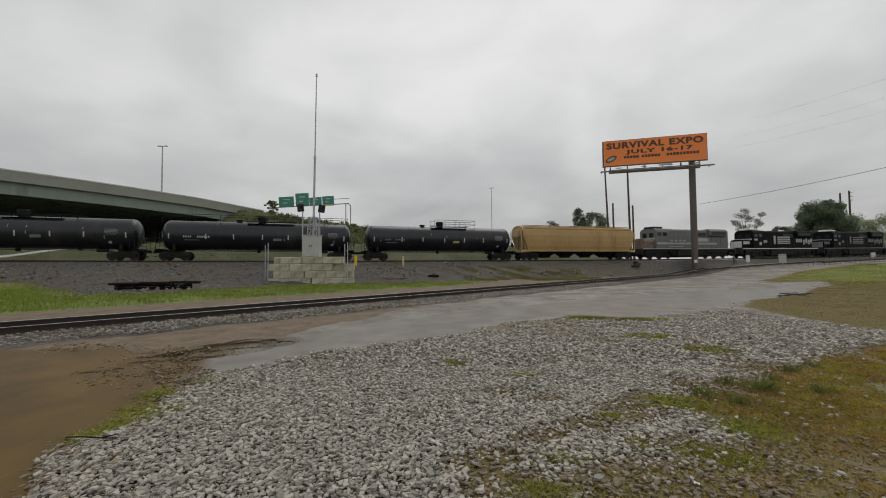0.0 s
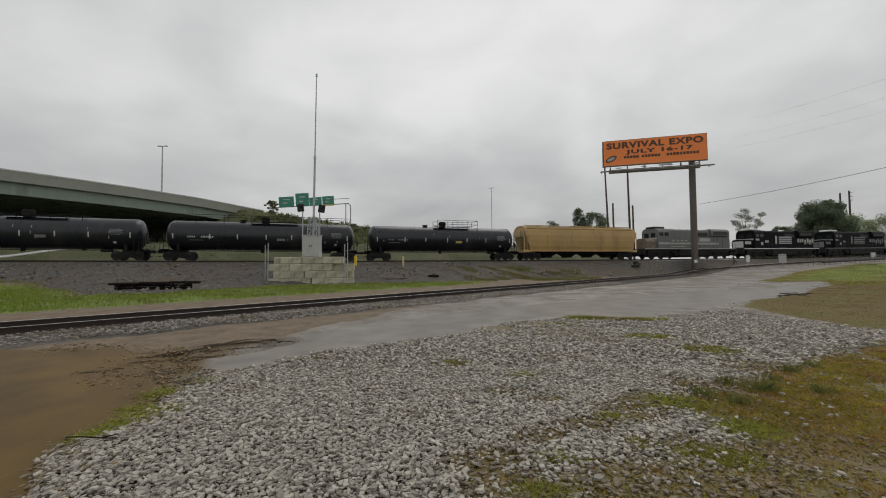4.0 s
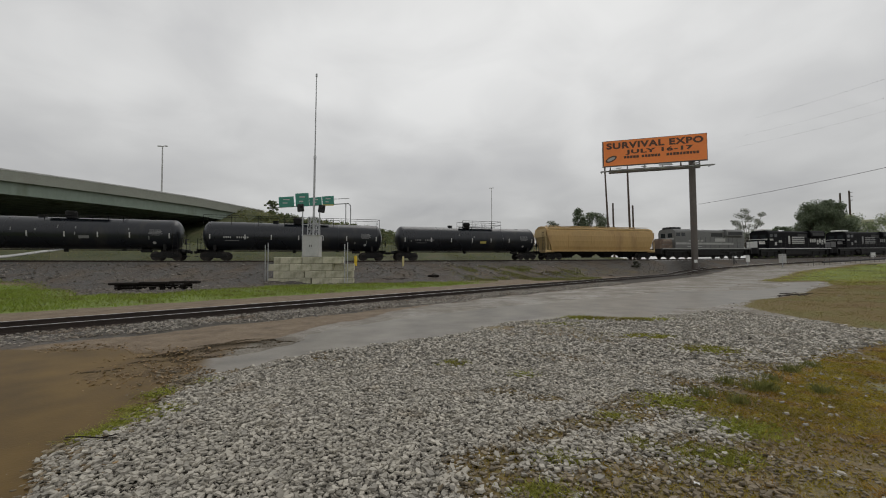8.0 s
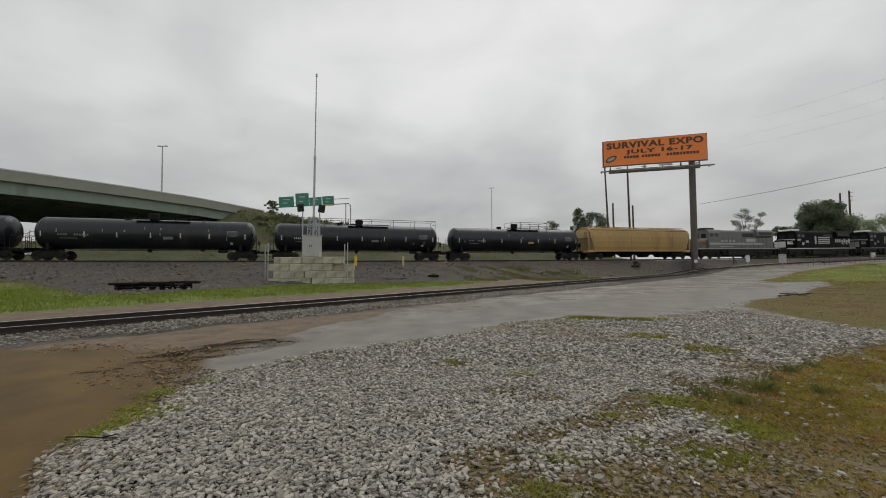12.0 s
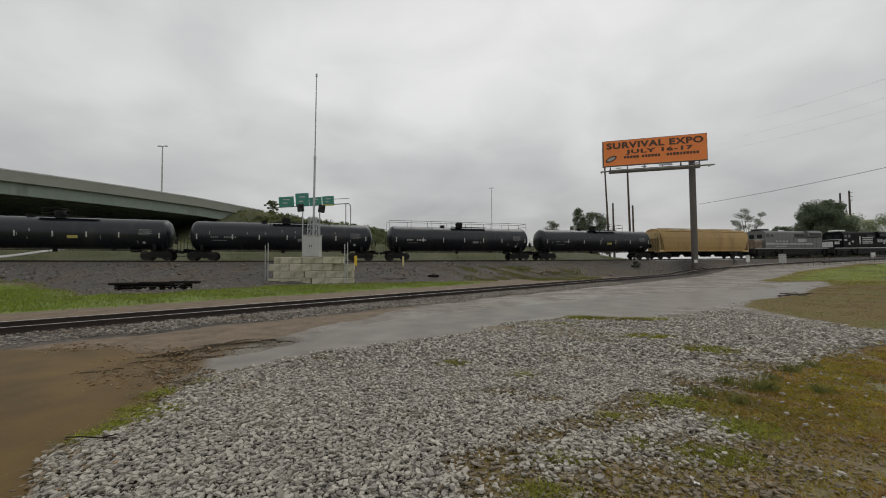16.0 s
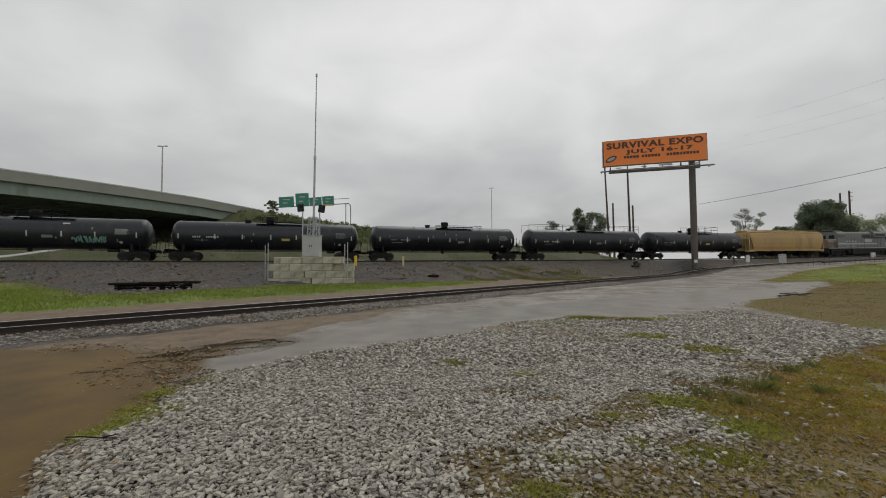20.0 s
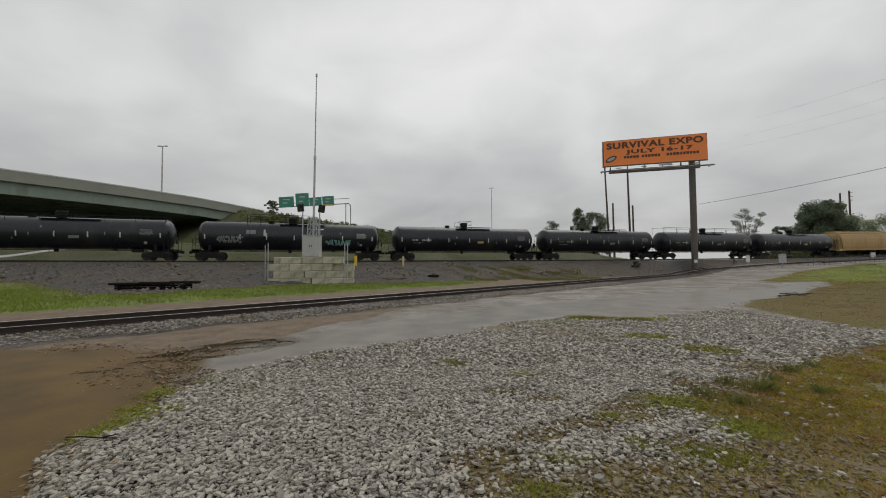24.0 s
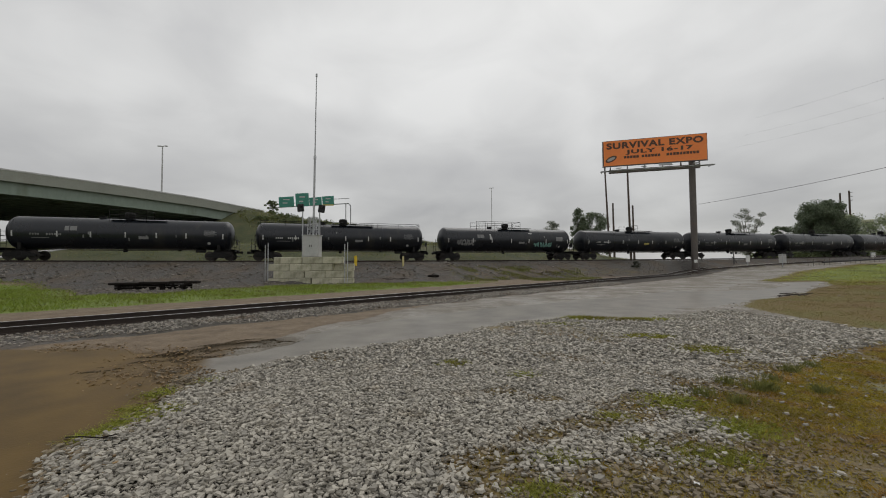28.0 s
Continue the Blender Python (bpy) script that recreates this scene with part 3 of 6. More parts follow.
def water_material():
    """Rain-pocked shallow water: brown over the mud, grey along the lane."""
    m = bpy.data.materials.new("rain_water")
    m.use_nodes = True
    nt = m.node_tree
    b = nt.nodes["Principled BSDF"]
    N, K = nt.nodes.new, nt.links.new
    tc, n, sep = N("ShaderNodeTexCoord"), N("ShaderNodeTexNoise"), N("ShaderNodeSeparateXYZ")
    n.inputs["Scale"].default_value, n.inputs["Detail"].default_value = 1.1, 9
    K(tc.outputs["Object"], n.inputs["Vector"]); K(tc.outputs["Object"], sep.inputs[0])
    tones = []
    for c in ((0.114, 0.070, 0.019), (0.185, 0.167, 0.138)):
        r = N("ShaderNodeValToRGB")
        r.color_ramp.elements[0].position, r.color_ramp.elements[0].color = 0.3, (*[v * 0.62 for v in c], 1)
        r.color_ramp.elements[1].position, r.color_ramp.elements[1].color = 0.7, (*[v * 1.3 for v in c], 1)
        K(n.outputs[0], r.inputs[0])
        tones.append(r.outputs[0])
    wob = N("ShaderNodeMath"); wob.operation = "MULTIPLY_ADD"
    K(n.outputs[0], wob.inputs[0]); wob.inputs[1].default_value = 1.6
    across = N("ShaderNodeMath"); across.operation = "MULTIPLY_ADD"; across.inputs[1].default_value = 0.4
    K(sep.outputs[1], across.inputs[0]); K(sep.outputs[0], across.inputs[2])
    K(across.outputs[0], wob.inputs[2])
    f = N("ShaderNodeMapRange"); f.interpolation_type = "SMOOTHSTEP"
    f.inputs[1].default_value, f.inputs[2].default_value = -0.85, -0.35
    K(wob.outputs[0], f.inputs[0])
    mixc = N("ShaderNodeMix"); mixc.data_type = "RGBA"
    K(f.outputs[0], mixc.inputs[0]); K(tones[0], mixc.inputs[6]); K(tones[1], mixc.inputs[7])
    K(mixc.outputs[2], b.inputs["Base Color"])
    rr = N("ShaderNodeMapRange")
    rr.inputs[3].default_value, rr.inputs[4].default_value = 0.5, 0.3
    K(f.outputs[0], rr.inputs[0]); K(rr.outputs[0], b.inputs["Roughness"])
    b.inputs["IOR"].default_value = 1.33
    sp = N("ShaderNodeMapRange")
    sp.inputs[3].default_value, sp.inputs[4].default_value = 0.22, 0.4
    K(f.outputs[0], sp.inputs[0]); K(sp.outputs[0], b.inputs["Specular IOR Level"])
    w = N("ShaderNodeTexNoise")
    w.inputs["Scale"].default_value, w.inputs["Detail"].default_value = 30, 3
    K(tc.outputs["Object"], w.inputs["Vector"])
    bp = N("ShaderNodeBump")
    bp.inputs["Strength"].default_value, bp.inputs["Distance"].default_value = 0.25, 0.01
    K(w.outputs[0], bp.inputs["Height"]); K(bp.outputs[0], b.inputs["Normal"])
    return m


def puddle(corners, z):
    bm = B()
    bm.faces.new([bm.verts.new((x, y, z)) for x, y in corners])
    tagged(link_mesh("puddle_water", bm, water_material()), "shallow rain puddle, brown over mud and grey on the lane", "puddle", kind="structure")


puddle([(-30, 2.2), (-3.0, 2.2), (-2.6, 5.0), (2.5, 10.0), (13, 15.5), (29, 28.0), (31.5, 31.8), (25.5, 31.8), (14, 25), (1.5, 15.8), (-3.4, 9.3), (-30, 9.6)], -0.036)

# ---------------------------------------------------------------- tracks


def rail_outline(g):
    return [(g - 0.07, 0), (g + 0.07, 0), (g + 0.07, 0.02), (g + 0.01, 0.04), (g + 0.01, 0.13), (g + 0.036, 0.14), (g + 0.036, 0.172), (g - 0.036, 0.172), (g - 0.036, 0.14), (g - 0.01, 0.13), (g - 0.01, 0.04), (g - 0.07, 0.02)]


def sweep(bm, path, outline):
    """The outline (across, up) carried along a path of points; across is to the right."""
    rings = []
    for i, c in enumerate(path):
        d = (path[min(i + 1, len(path) - 1)] - path[max(i - 1, 0)])
        side = Vector((d.y, -d.x, 0)).normalized()
        rings.append([bm.verts.new(c + side * u + Vector((0, 0, v))) for u, v in outline])
    n = len(outline)
    for r0, r1 in zip(rings, rings[1:]):
        for i in range(n):
            bm.faces.new((r0[i], r1[i], r1[(i + 1) % n], r0[(i + 1) % n]))
    bm.faces.new(rings[0]); bm.faces.new(rings[-1][::-1])
    bmesh.ops.recalc_face_normals(bm, faces=bm.faces)
    return bm


def track(name, path, label):
    t = thing(name, label, "railway track", kind="structure")
    for g in (-0.753, 0.753):
        r = part("rail", sweep(B(), path, rail_outline(g)), M["rust"], t)
        part("rail_head", sweep(B(), path, [(g - 0.034, 0.1725), (g + 0.034, 0.1725), (g + 0.03, 0.176), (g - 0.03, 0.176)]), M["railhead"], r)
    return t


def smooth_path(points, step):
    """Catmull-Rom through the points."""
    pts = [Vector(q) for q in points]
    out = []
    for i in range(len(pts) - 1):
        p0, p1, p2, p3 = pts[max(i - 1, 0)], pts[i], pts[i + 1], pts[min(i + 2, len(pts) - 1)]
        n = max(2, int((p2 - p1).length / step))
        for j in range(n):
            t = j / n
            out.append(0.5 * ((2 * p1) + (p2 - p0) * t + (2 * p0 - 5 * p1 + 4 * p2 - p3) * t * t + (3 * p1 - p0 - 3 * p2 + p3) * t ** 3))
    return out + [pts[-1]]


siding_path = smooth_path([(S0.x + SD.x * d, S0.y + SD.y * d, -0.02) for d in (-60, -20, 0, 20, 40, 50)] + SIDING_BEND, 2.0)
siding = track("siding_track", siding_path, "worn single siding track in grey ballast")
main_path = [main_at(a, 0, rail_z(a) - 0.176) for a in range(-120, 330, 6)]
main_track = track("main_track", main_path, "main line track on a raised ballast bank")


def sleepers(t, path, first, last, gap=0.55):
    bm = B()
    box(bm, (0, 0, 0), (0.23, 2.6, 0.16), 0.015)
    me = bpy.data.meshes.new("sleeper")
    bm.to_mesh(me); bm.free(); me.materials.append(M["tie"])
    dist, want = 0.0, first
    for p, q in zip(path, path[1:]):
        seg = (q - p).length
        while want < dist + seg and want < last:
            c = p + (q - p) * ((want - dist) / seg)
            ob = new("sleeper", me)
            ob.parent = t
            ob.matrix_basis = Matrix.Translation(c + Vector((0, 0, -0.075))) @ (q - p).to_track_quat("X", "Z").to_matrix().to_4x4()
            want += gap
        dist += seg


# ---------------------------------------------------------------- the train's run
RUN = [(0, 0), (3.2, 0), (3.5, 0.08), (5.5, 1.22), (6, 1.62), (7, 2.5), (8, 3.55), (9, 4.85), (10, 6.3), (11, 8.0), (12, 10.25), (12.5, 11.45), (14.5, 17.3), (15, 18.95), (16, 22.55), (17, 26.5), (18, 31.0), (19, 35.85), (20, 40.8), (21, 45.9), (21.5, 48.5), (23.5, 60.1), (24, 63.2), (25, 69.7), (26, 76.2), (27, 82.6), (28, 89.0)]


def run(t):
    """Metres run by the train at t seconds (smooth between the rows)."""
    ts, ds = [r[0] for r in RUN], [r[1] for r in RUN]
    i = min(max(int(np.searchsorted(ts, t, "right")) - 1, 0), len(ts) - 2)

    def slope(j):
        if j <= 1 or j == len(ts) - 1:
            return 0.0 if j <= 1 else (ds[-1] - ds[-2]) / (ts[-1] - ts[-2])
        return (ds[j + 1] - ds[j - 1]) / (ts[j + 1] - ts[j - 1])

    h = ts[i + 1] - ts[i]
    u = (t - ts[i]) / h
    return (2 * u ** 3 - 3 * u ** 2 + 1) * ds[i] + (u ** 3 - 2 * u ** 2 + u) * h * slope(i) + (3 * u ** 2 - 2 * u ** 3) * ds[i + 1] + (u ** 3 - u ** 2) * h * slope(i + 1)


def on_track(a):
    """The pose of a vehicle whose middle stands a metres along the main track."""
    q = main_at(a, 0, rail_z(a))
    rise = math.degrees(math.atan(rail_z(a + 0.5) - rail_z(a - 0.5)))
    return pose(q.x, q.y, q.z, 0, 0, MAIN_TURN) @ pose(0, 0, 0, 0, -rise, 0)


TRAIN = []
# ---------------------------------------------------------------- rolling stock
WHEEL_R = 0.46


def truck(parent, x, axles, name="truck"):
    bm = B()
    box(bm, (0, 0, 0.62), (0.42, 2.2, 0.3), 0.03)
    t = part(name, bm, M["frame"], parent, at=pose(x, 0, 0))
    ends = (min(axles), max(axles))
    for side in (-1, 1):
        bm = B()
        o = [(ends[0] - 0.28, 0.36), (ends[0] + 0.2, 0.36), (-0.25, 0.28), (0.25, 0.28), (ends[1] - 0.2, 0.36), (ends[1] + 0.28, 0.36), (ends[1] + 0.28, 0.6), (ends[1] - 0.05, 0.66), (0.42, 0.86), (-0.42, 0.86), (ends[0] + 0.05, 0.66), (ends[0] - 0.28, 0.6)]
        prism(bm, o, -0.07, 0.07)
        bmesh.ops.transform(bm, matrix=Matrix.Translation((0, side * 1.0, 0)) @ Matrix.Rotation(radians(-90), 4, "Z") @ Matrix.Scale(-1, 4, (0, 1, 0)), verts=bm.verts)
        bmesh.ops.recalc_face_normals(bm, faces=bm.faces)
        part("side_frame", bm, M["frame"], t)
        bm = B()
        for sx in (-0.14, 0, 0.14):
            rod(bm, (sx, side * 0.99, 0.3), (sx, side * 0.99, 0.6), 0.05, 8)
        part("spring_group", bm, M["rust"], t)
    for ax in axles:
        bm = B()
        for side in (-1, 1):
            w = side * 0.74
            lathe(bm, [(w - 0.065, 0.40), (w - 0.065, WHEEL_R), (w + 0.05 * side, WHEEL_R), (w + 0.065, 0.40)], 24, "y")
            lathe(bm, [(w + side * 0.066, 0.36), (w + side * 0.02, 0.355)], 24, "y")
            for k in range(3):
                an = k * 2.094
                box(bm, (0.22 * math.cos(an), w + side * 0.075, 0.22 * math.sin(an)), (0.06, 0.03, 0.06))
        rod(bm, (0, -0.95, 0), (0, 0.95, 0), 0.085, 10)
        part("wheelset", bm, M["steel"], t, at=pose(ax, 0, WHEEL_R))
    return t


def coupler(parent, x, way):
    bm = B()
    box(bm, (x - way * 0.35, 0, 0.86), (0.7, 0.16, 0.2), 0.02)
    box(bm, (x + way * 0.02, 0.05, 0.86), (0.26, 0.3, 0.28), 0.05)
    part("coupler", bm, M["frame"], parent)
    bm = B()
    pts = [(x - way * 0.9, -0.35, 0.72), (x - way * 0.5, -0.42, 0.5), (x - way * 0.1, -0.38, 0.4), (x + way * 0.02, -0.3, 0.42)]
    for u, v in zip(pts, pts[1:]):
        rod(bm, u, v, 0.03, 6)
    part("air_hose", bm, M["black"], parent)


def ladder(parent, x, y, z0, z1, across="x", wide=0.42, rungs=6):
    bm = B()
    d = Vector((wide / 2, 0, 0)) if across == "x" else Vector((0, wide / 2, 0))
    c = Vector((x, y, 0))
    for s in (-1, 1):
        rod(bm, c + s * d + Vector((0, 0, z0)), c + s * d + Vector((0, 0, z1)), 0.022, 6)
    for i in range(rungs):
        z = z0 + (z1 - z0) * (i + 0.5) / rungs
        rod(bm, c - d + Vector((0, 0, z)), c + d + Vector((0, 0, z)), 0.016, 6)
    return part("ladder", bm, M["frame"], parent)


def railing(parent, pts, z0, z1, mat="frame", r=0.022, posts=1.2, rails=2):
    """Posts and one or two rails along the points (x, y)."""
    bm = B()
    for (xa, ya), (xb, yb) in zip(pts, pts[1:]):
        n = max(1, round(math.hypot(xb - xa, yb - ya) / posts))
        for i in range(n + 1):
            x, y = xa + (xb - xa) * i / n, ya + (yb - ya) * i / n
            rod(bm, (x, y, z0), (x, y, z1), r, 6)
        for z in (z1, (z0 + z1) / 2 + 0.1)[:rails]:
            rod(bm, (xa, ya, z), (xb, yb, z), r, 6)
    return part("handrail", bm, M[mat], parent)


TANK_R, TANK_Z = 1.5, 2.56


def on_shell(bm, x, z, w, h, lift=0.008, side=-1):
    """A small panel laid on the barrel's side, bent with it."""
    rows = 4
    grid = []
    for i in range(rows + 1):
        zz = z - h / 2 + h * i / rows - TANK_Z
        y = math.sqrt(max(0.01, (TANK_R + lift) ** 2 - zz * zz)) * side
        grid.append([bm.verts.new((x - w / 2, y, zz + TANK_Z)), bm.verts.new((x + w / 2, y, zz + TANK_Z))])
    for r0, r1 in zip(grid, grid[1:]):
        bm.faces.new((r0[0], r0[1], r1[1], r1[0]))


def stroke(bm, points, w, lift):
    """A painted line through (x, z) points on the barrel's side."""
    rows = []
    for i, (x, z) in enumerate(points):
        (x0, z0), (x1, z1) = points[max(i - 1, 0)], points[min(i + 1, len(points) - 1)]
        d = math.hypot(x1 - x0, z1 - z0) or 1.0
        row = []
        for s in (-1, 1):
            xx, zz = x - s * w / 2 * (z1 - z0) / d, z + s * w / 2 * (x1 - x0) / d
            y = -math.sqrt(max(0.01, (TANK_R + lift) ** 2 - (zz - TANK_Z) ** 2))
            row.append(bm.verts.new((xx, y, zz)))
        rows.append(row)
    for a, b in zip(rows, rows[1:]):
        bm.faces.new((a[0], b[0], b[1], a[1]))


def scrawl(car, x, z, count, wide, tall, mat, label, seed):
    """Unreadable looping spray-paint lines."""
    rnd = random.Random(seed)
    for i in range(count):
        bm = B()
        t = tall * rnd.uniform(0.8, 1.1)
        cx = x + (i + 0.5) * wide
        wave = [(cx + wide * (0.5 * (j / 9 - 0.5) * 2 + rnd.uniform(-0.12, 0.12)), z + t * 0.5 * math.sin(j * 1.15 + rnd.uniform(-0.4, 0.4) + i)) for j in range(10)]
        stroke(bm, wave, 0.13, 0.012 + 0.002 * i)
        part("spray_paint", bm, mat, car, label)


def tank_car():
    car = thing("tank_car", "long black railway tank car on the main line", "tank car", group="cars of the train")
    half, head = 9.18, 0.72
    prof = [(-half, 0.03)] + [(-half + head * (1 - math.cos(a)), TANK_R * math.sin(a)) for a in [radians(8 + 82 * i / 9) for i in range(10)]]
    barrel = prof + [(-half + head + (2 * half - 2 * head) * i / 8, TANK_R) for i in range(1, 8)] + [(-u, r) for u, r in prof[::-1]]
    shell = part("tank_shell", lathe(B(), barrel, 48, "x", (0, 0, TANK_Z)), M["tank"], car, smooth=True)
    for x in (-half + head, -4.2, 0.0, 4.2, half - head):
        part("weld_band", lathe(B(), [(x - 0.045, TANK_R + 0.004), (x - 0.03, TANK_R + 0.012), (x + 0.03, TANK_R + 0.012), (x + 0.045, TANK_R + 0.004)], 48, "x", (0, 0, TANK_Z)), M["tank"], shell, smooth=True)
    # fittings on top
    bm = B()
    lathe(bm, [(3.98, 0.38), (4.2, 0.38), (4.24, 0.42), (4.56, 0.47), (4.6, 0.44), (4.64, 0.2)], 20, "z", (-0.1, 0, 0))
    dome = part("protective_housing", bm, M["frame"], car)
    part("housing_lid", lathe(B(), [(4.641, 0.40), (4.69, 0.38), (4.71, 0.1)], 20, "z", (-0.1, 0, 0)), M["frame"], dome)
    bm = B()
    for y in (-0.75, 0.75):
        box(bm, (0.9, y, 4.06), (4.6, 0.5, 0.05), 0.01)
    part("walkway", bm, M["frame"], car)
    part("manway", lathe(B(), [(4.0, 0.28), (4.22, 0.28), (4.24, 0.34), (4.29, 0.34), (4.31, 0.1)], 18, "z", (-2.3, 0, 0)), M["frame"], car)
    # stub sills, cradles, steps
    for way in (-1, 1):
        bm = B()
        box(bm, (way * 8.45, 0, 0.92), (2.3, 0.5, 0.34), 0.02)
        part("stub_sill", bm, M["frame"], car)
        bm = B()
        prism(bm, [(-1.2, 1.02), (1.2, 1.02), (1.24, 1.6), (1.05, 1.56), (0.6, 1.26), (0, 1.12), (-0.6, 1.26), (-1.05, 1.56), (-1.24, 1.6)], way * 7.9 - 0.12, way * 7.9 + 0.12)
        part("saddle", bm, M["frame"], car)
        bm = B()
        box(bm, (way * 9.15, 0, 1.1), (0.55, 2.9, 0.06), 0.01)
        box(bm, (way * 9.42, 0, 1.0), (0.04, 2.9, 0.2))
        part("end_platform", bm, M["frame"], car)
        railing(car, [(way * 9.38, -1.4), (way * 9.38, 1.4)], 1.1, 2.2, posts=2.0)
        for side in (-1, 1):
            ladder(car, way * 8.85, side * 1.47, 0.55, 2.75, rungs=6)
        truck(car, way * 7.95, (-0.89, 0.89))
        coupler(car, way * 9.85, way)
    bm = B()
    rod(bm, (9.5, -0.6, 1.9), (9.56, -0.6, 1.9), 0.28, 16)
    part("brake_wheel", bm, M["frame"], car)
    for x, z in ((4.2, 0.95), (-0.4, 0.82)):
        bm = B(); rod(bm, (x, 0, z), (x, 0, 1.12), 0.18, 12)
        part("outlet_valve", bm, M["frame"], car)
    bm = B()
    box(bm, (6.2, -0.5, 0.95), (0.9, 0.35, 0.3), 0.05)
    rod(bm, (-7, -0.55, 0.98), (7, -0.55, 0.98), 0.03, 6)
    part("brake_rigging", bm, M["frame"], car)
    # reflective strips at even steps along the side, lettering as bars
    for x in (-8.3, -5.1, -2.6, 0.1, 2.6, 5.1, 8.35):
        bm = B(); on_shell(bm, x, 2.42, 0.11, 0.5)
        part("reflective_strip", bm, M["white"], car, "white reflective strip")
    bm = B(); on_shell(bm, -6.3, 2.05, 1.3, 0.06)
    part("capacity_line", bm, M["dim"], car)
    bm = B()
    for i, w in enumerate((0.95, 1.1, 1.0, 1.15, 0.8)):
        on_shell(bm, 7.15 + 0.06 * (i % 2), 2.95 - i * 0.12, w, 0.05)
    part("data_panel", bm, M["dim"], car, "faded white data lines")
    bm = B()
    r = 0.15
    zc = 1.72
    y = -math.sqrt(TANK_R ** 2 - (zc - TANK_Z) ** 2) - 0.02
    vs = [bm.verts.new((7.1 + r * math.cos(a), y - 0.55 * r * math.sin(a), zc + 0.85 * r * math.sin(a))) for a in [i * math.pi / 8 for i in range(16)]]
    bm.faces.new(vs)
    bmesh.ops.translate(bm, vec=(0, -0.06, 0), verts=bm.verts)
    part("round_plate", bm, M["white"], car, "round white plate")
    return car


def hopper_car():
    car = thing("covered_hopper", "weathered tan covered hopper car", "hopper car", group="cars of the train")
    # rounded side: outline across the car
    o = [(-1.45, 1.15), (-1.58, 1.75), (-1.62, 2.5), (-1.58, 3.2), (-1.44, 3.85), (-1.2, 4.2), (-0.7, 4.42), (0, 4.48)]
    o = o + [(-y, z) for y, z in o[-2::-1]]
    bm = prism(B(), o, -8.3, 8.3)
    # the ends lean outwards to the roof
    for v in bm.verts:
        v.co.x = math.copysign(8.05 + 0.75 * min(1.0, max(0.0, (v.co.z - 1.2) / 2.0)), v.co.x)
    part("hopper_body", bm, M["tan"], car)
    for way in (-1, 1):
        bm = B(); box(bm, (way * 8.84, 0, 3.55), (0.05, 2.75, 1.1), 0.02)
        part("end_sheet", bm, M["tanend"], car, "pale tan upper end sheet")
    for x in (-5.6, -1.9, 1.9, 5.6):
        bm = B(); box(bm, (x, -1.625, 2.5), (0.05, 0.02, 1.9), 0.005)
        part("side_seam", bm, M["tan"], car)
    for way in (-1, 1):
        bm = B()
        for y in (-1.45, 1.45):
            box(bm, (way * 8.4, y, 1.15), (1.3, 0.1, 0.3), 0.01)
            box(bm, (way * 8.95, y, 2.5), (0.09, 0.09, 2.6), 0.01)
            rod(bm, (way * 8.45, y, 1.3), (way * 8.45, y, 2.6), 0.03, 6)
        box(bm, (way * 9.0, 0, 1.1), (0.12, 2.9, 0.3), 0.02)
        part("end_frame", bm, M["tanend"], car, "faded tan open end frame")
        bm = B()
        vs = [bm.verts.new(v) for v in ((way * 8.75, -1.5, 3.15), (way * 8.75, 1.5, 3.15), (way * 8.08, 1.4, 1.25), (way * 8.08, -1.4, 1.25))]
        bm.faces.new(vs)
        r = bmesh.ops.extrude_face_region(bm, geom=list(bm.faces))
        bmesh.ops.translate(bm, vec=(0, 0, -0.06), verts=[v for v in r["geom"] if isinstance(v, bmesh.types.BMVert)])
        bmesh.ops.recalc_face_normals(bm, faces=bm.faces)
        part("slope_sheet", bm, M["tanend"], car)
        ladder(car, way * 9.01, -0.9, 0.6, 3.8, "y", rungs=9)
        truck(car, way * 7.45, (-0.89, 0.89))
        coupler(car, way * 9.45, way)
        bm = B(); box(bm, (way * 8.05, 0, 0.92), (2.4, 0.5, 0.34), 0.02)
        part("stub_sill", bm, M["frame"], car)
    bm = B()
    box(bm, (0, -1.56, 1.2), (16.5, 0.09, 0.24), 0.01)
    box(bm, (0, 1.56, 1.2), (16.5, 0.09, 0.24), 0.01)
    part("side_sill", bm, M["tan"], car)
    bm = B()
    box(bm, (0, -1.3, 4.16), (16.9, 0.14, 0.16), 0.01)
    box(bm, (0, 1.3, 4.16), (16.9, 0.14, 0.16), 0.01)
    part("top_chord", bm, M["tanend"], car)
    for x in (-4.8, -1.6, 1.6, 4.8):
        bm = B()
        a = [(-1.45, -1.2), (1.45, -1.2), (1.45, 1.2), (-1.45, 1.2)]
        top = [bm.verts.new((x + u, v, 1.16)) for u, v in a]
        bot = [bm.verts.new((x + u * 0.33, v * 0.4, 0.42)) for u, v in a]
        for i in range(4):
            bm.faces.new((top[i], top[(i + 1) % 4], bot[(i + 1) % 4], bot[i]))
        bm.faces.new(bot)
        box(bm, (x, 0, 0.36), (1.05, 1.1, 0.14), 0.02)
        part("discharge_bay", bm, M["frame"], car)
    for x in (-6.2, -3.1, 0, 3.1, 6.2):
        part("hatch", lathe(B(), [(4.4, 0.42), (4.5, 0.42), (4.54, 0.36), (4.56, 0.05)], 18, "z", (x, 0.0, 0)), M["tanend"], car)
    bm = B()
    for y in (-0.65, 0.65):
        box(bm, (0, y, 4.54), (16.9, 0.4, 0.05), 0.005)
    part("roof_walkway", bm, M["tanend"], car)
    return car


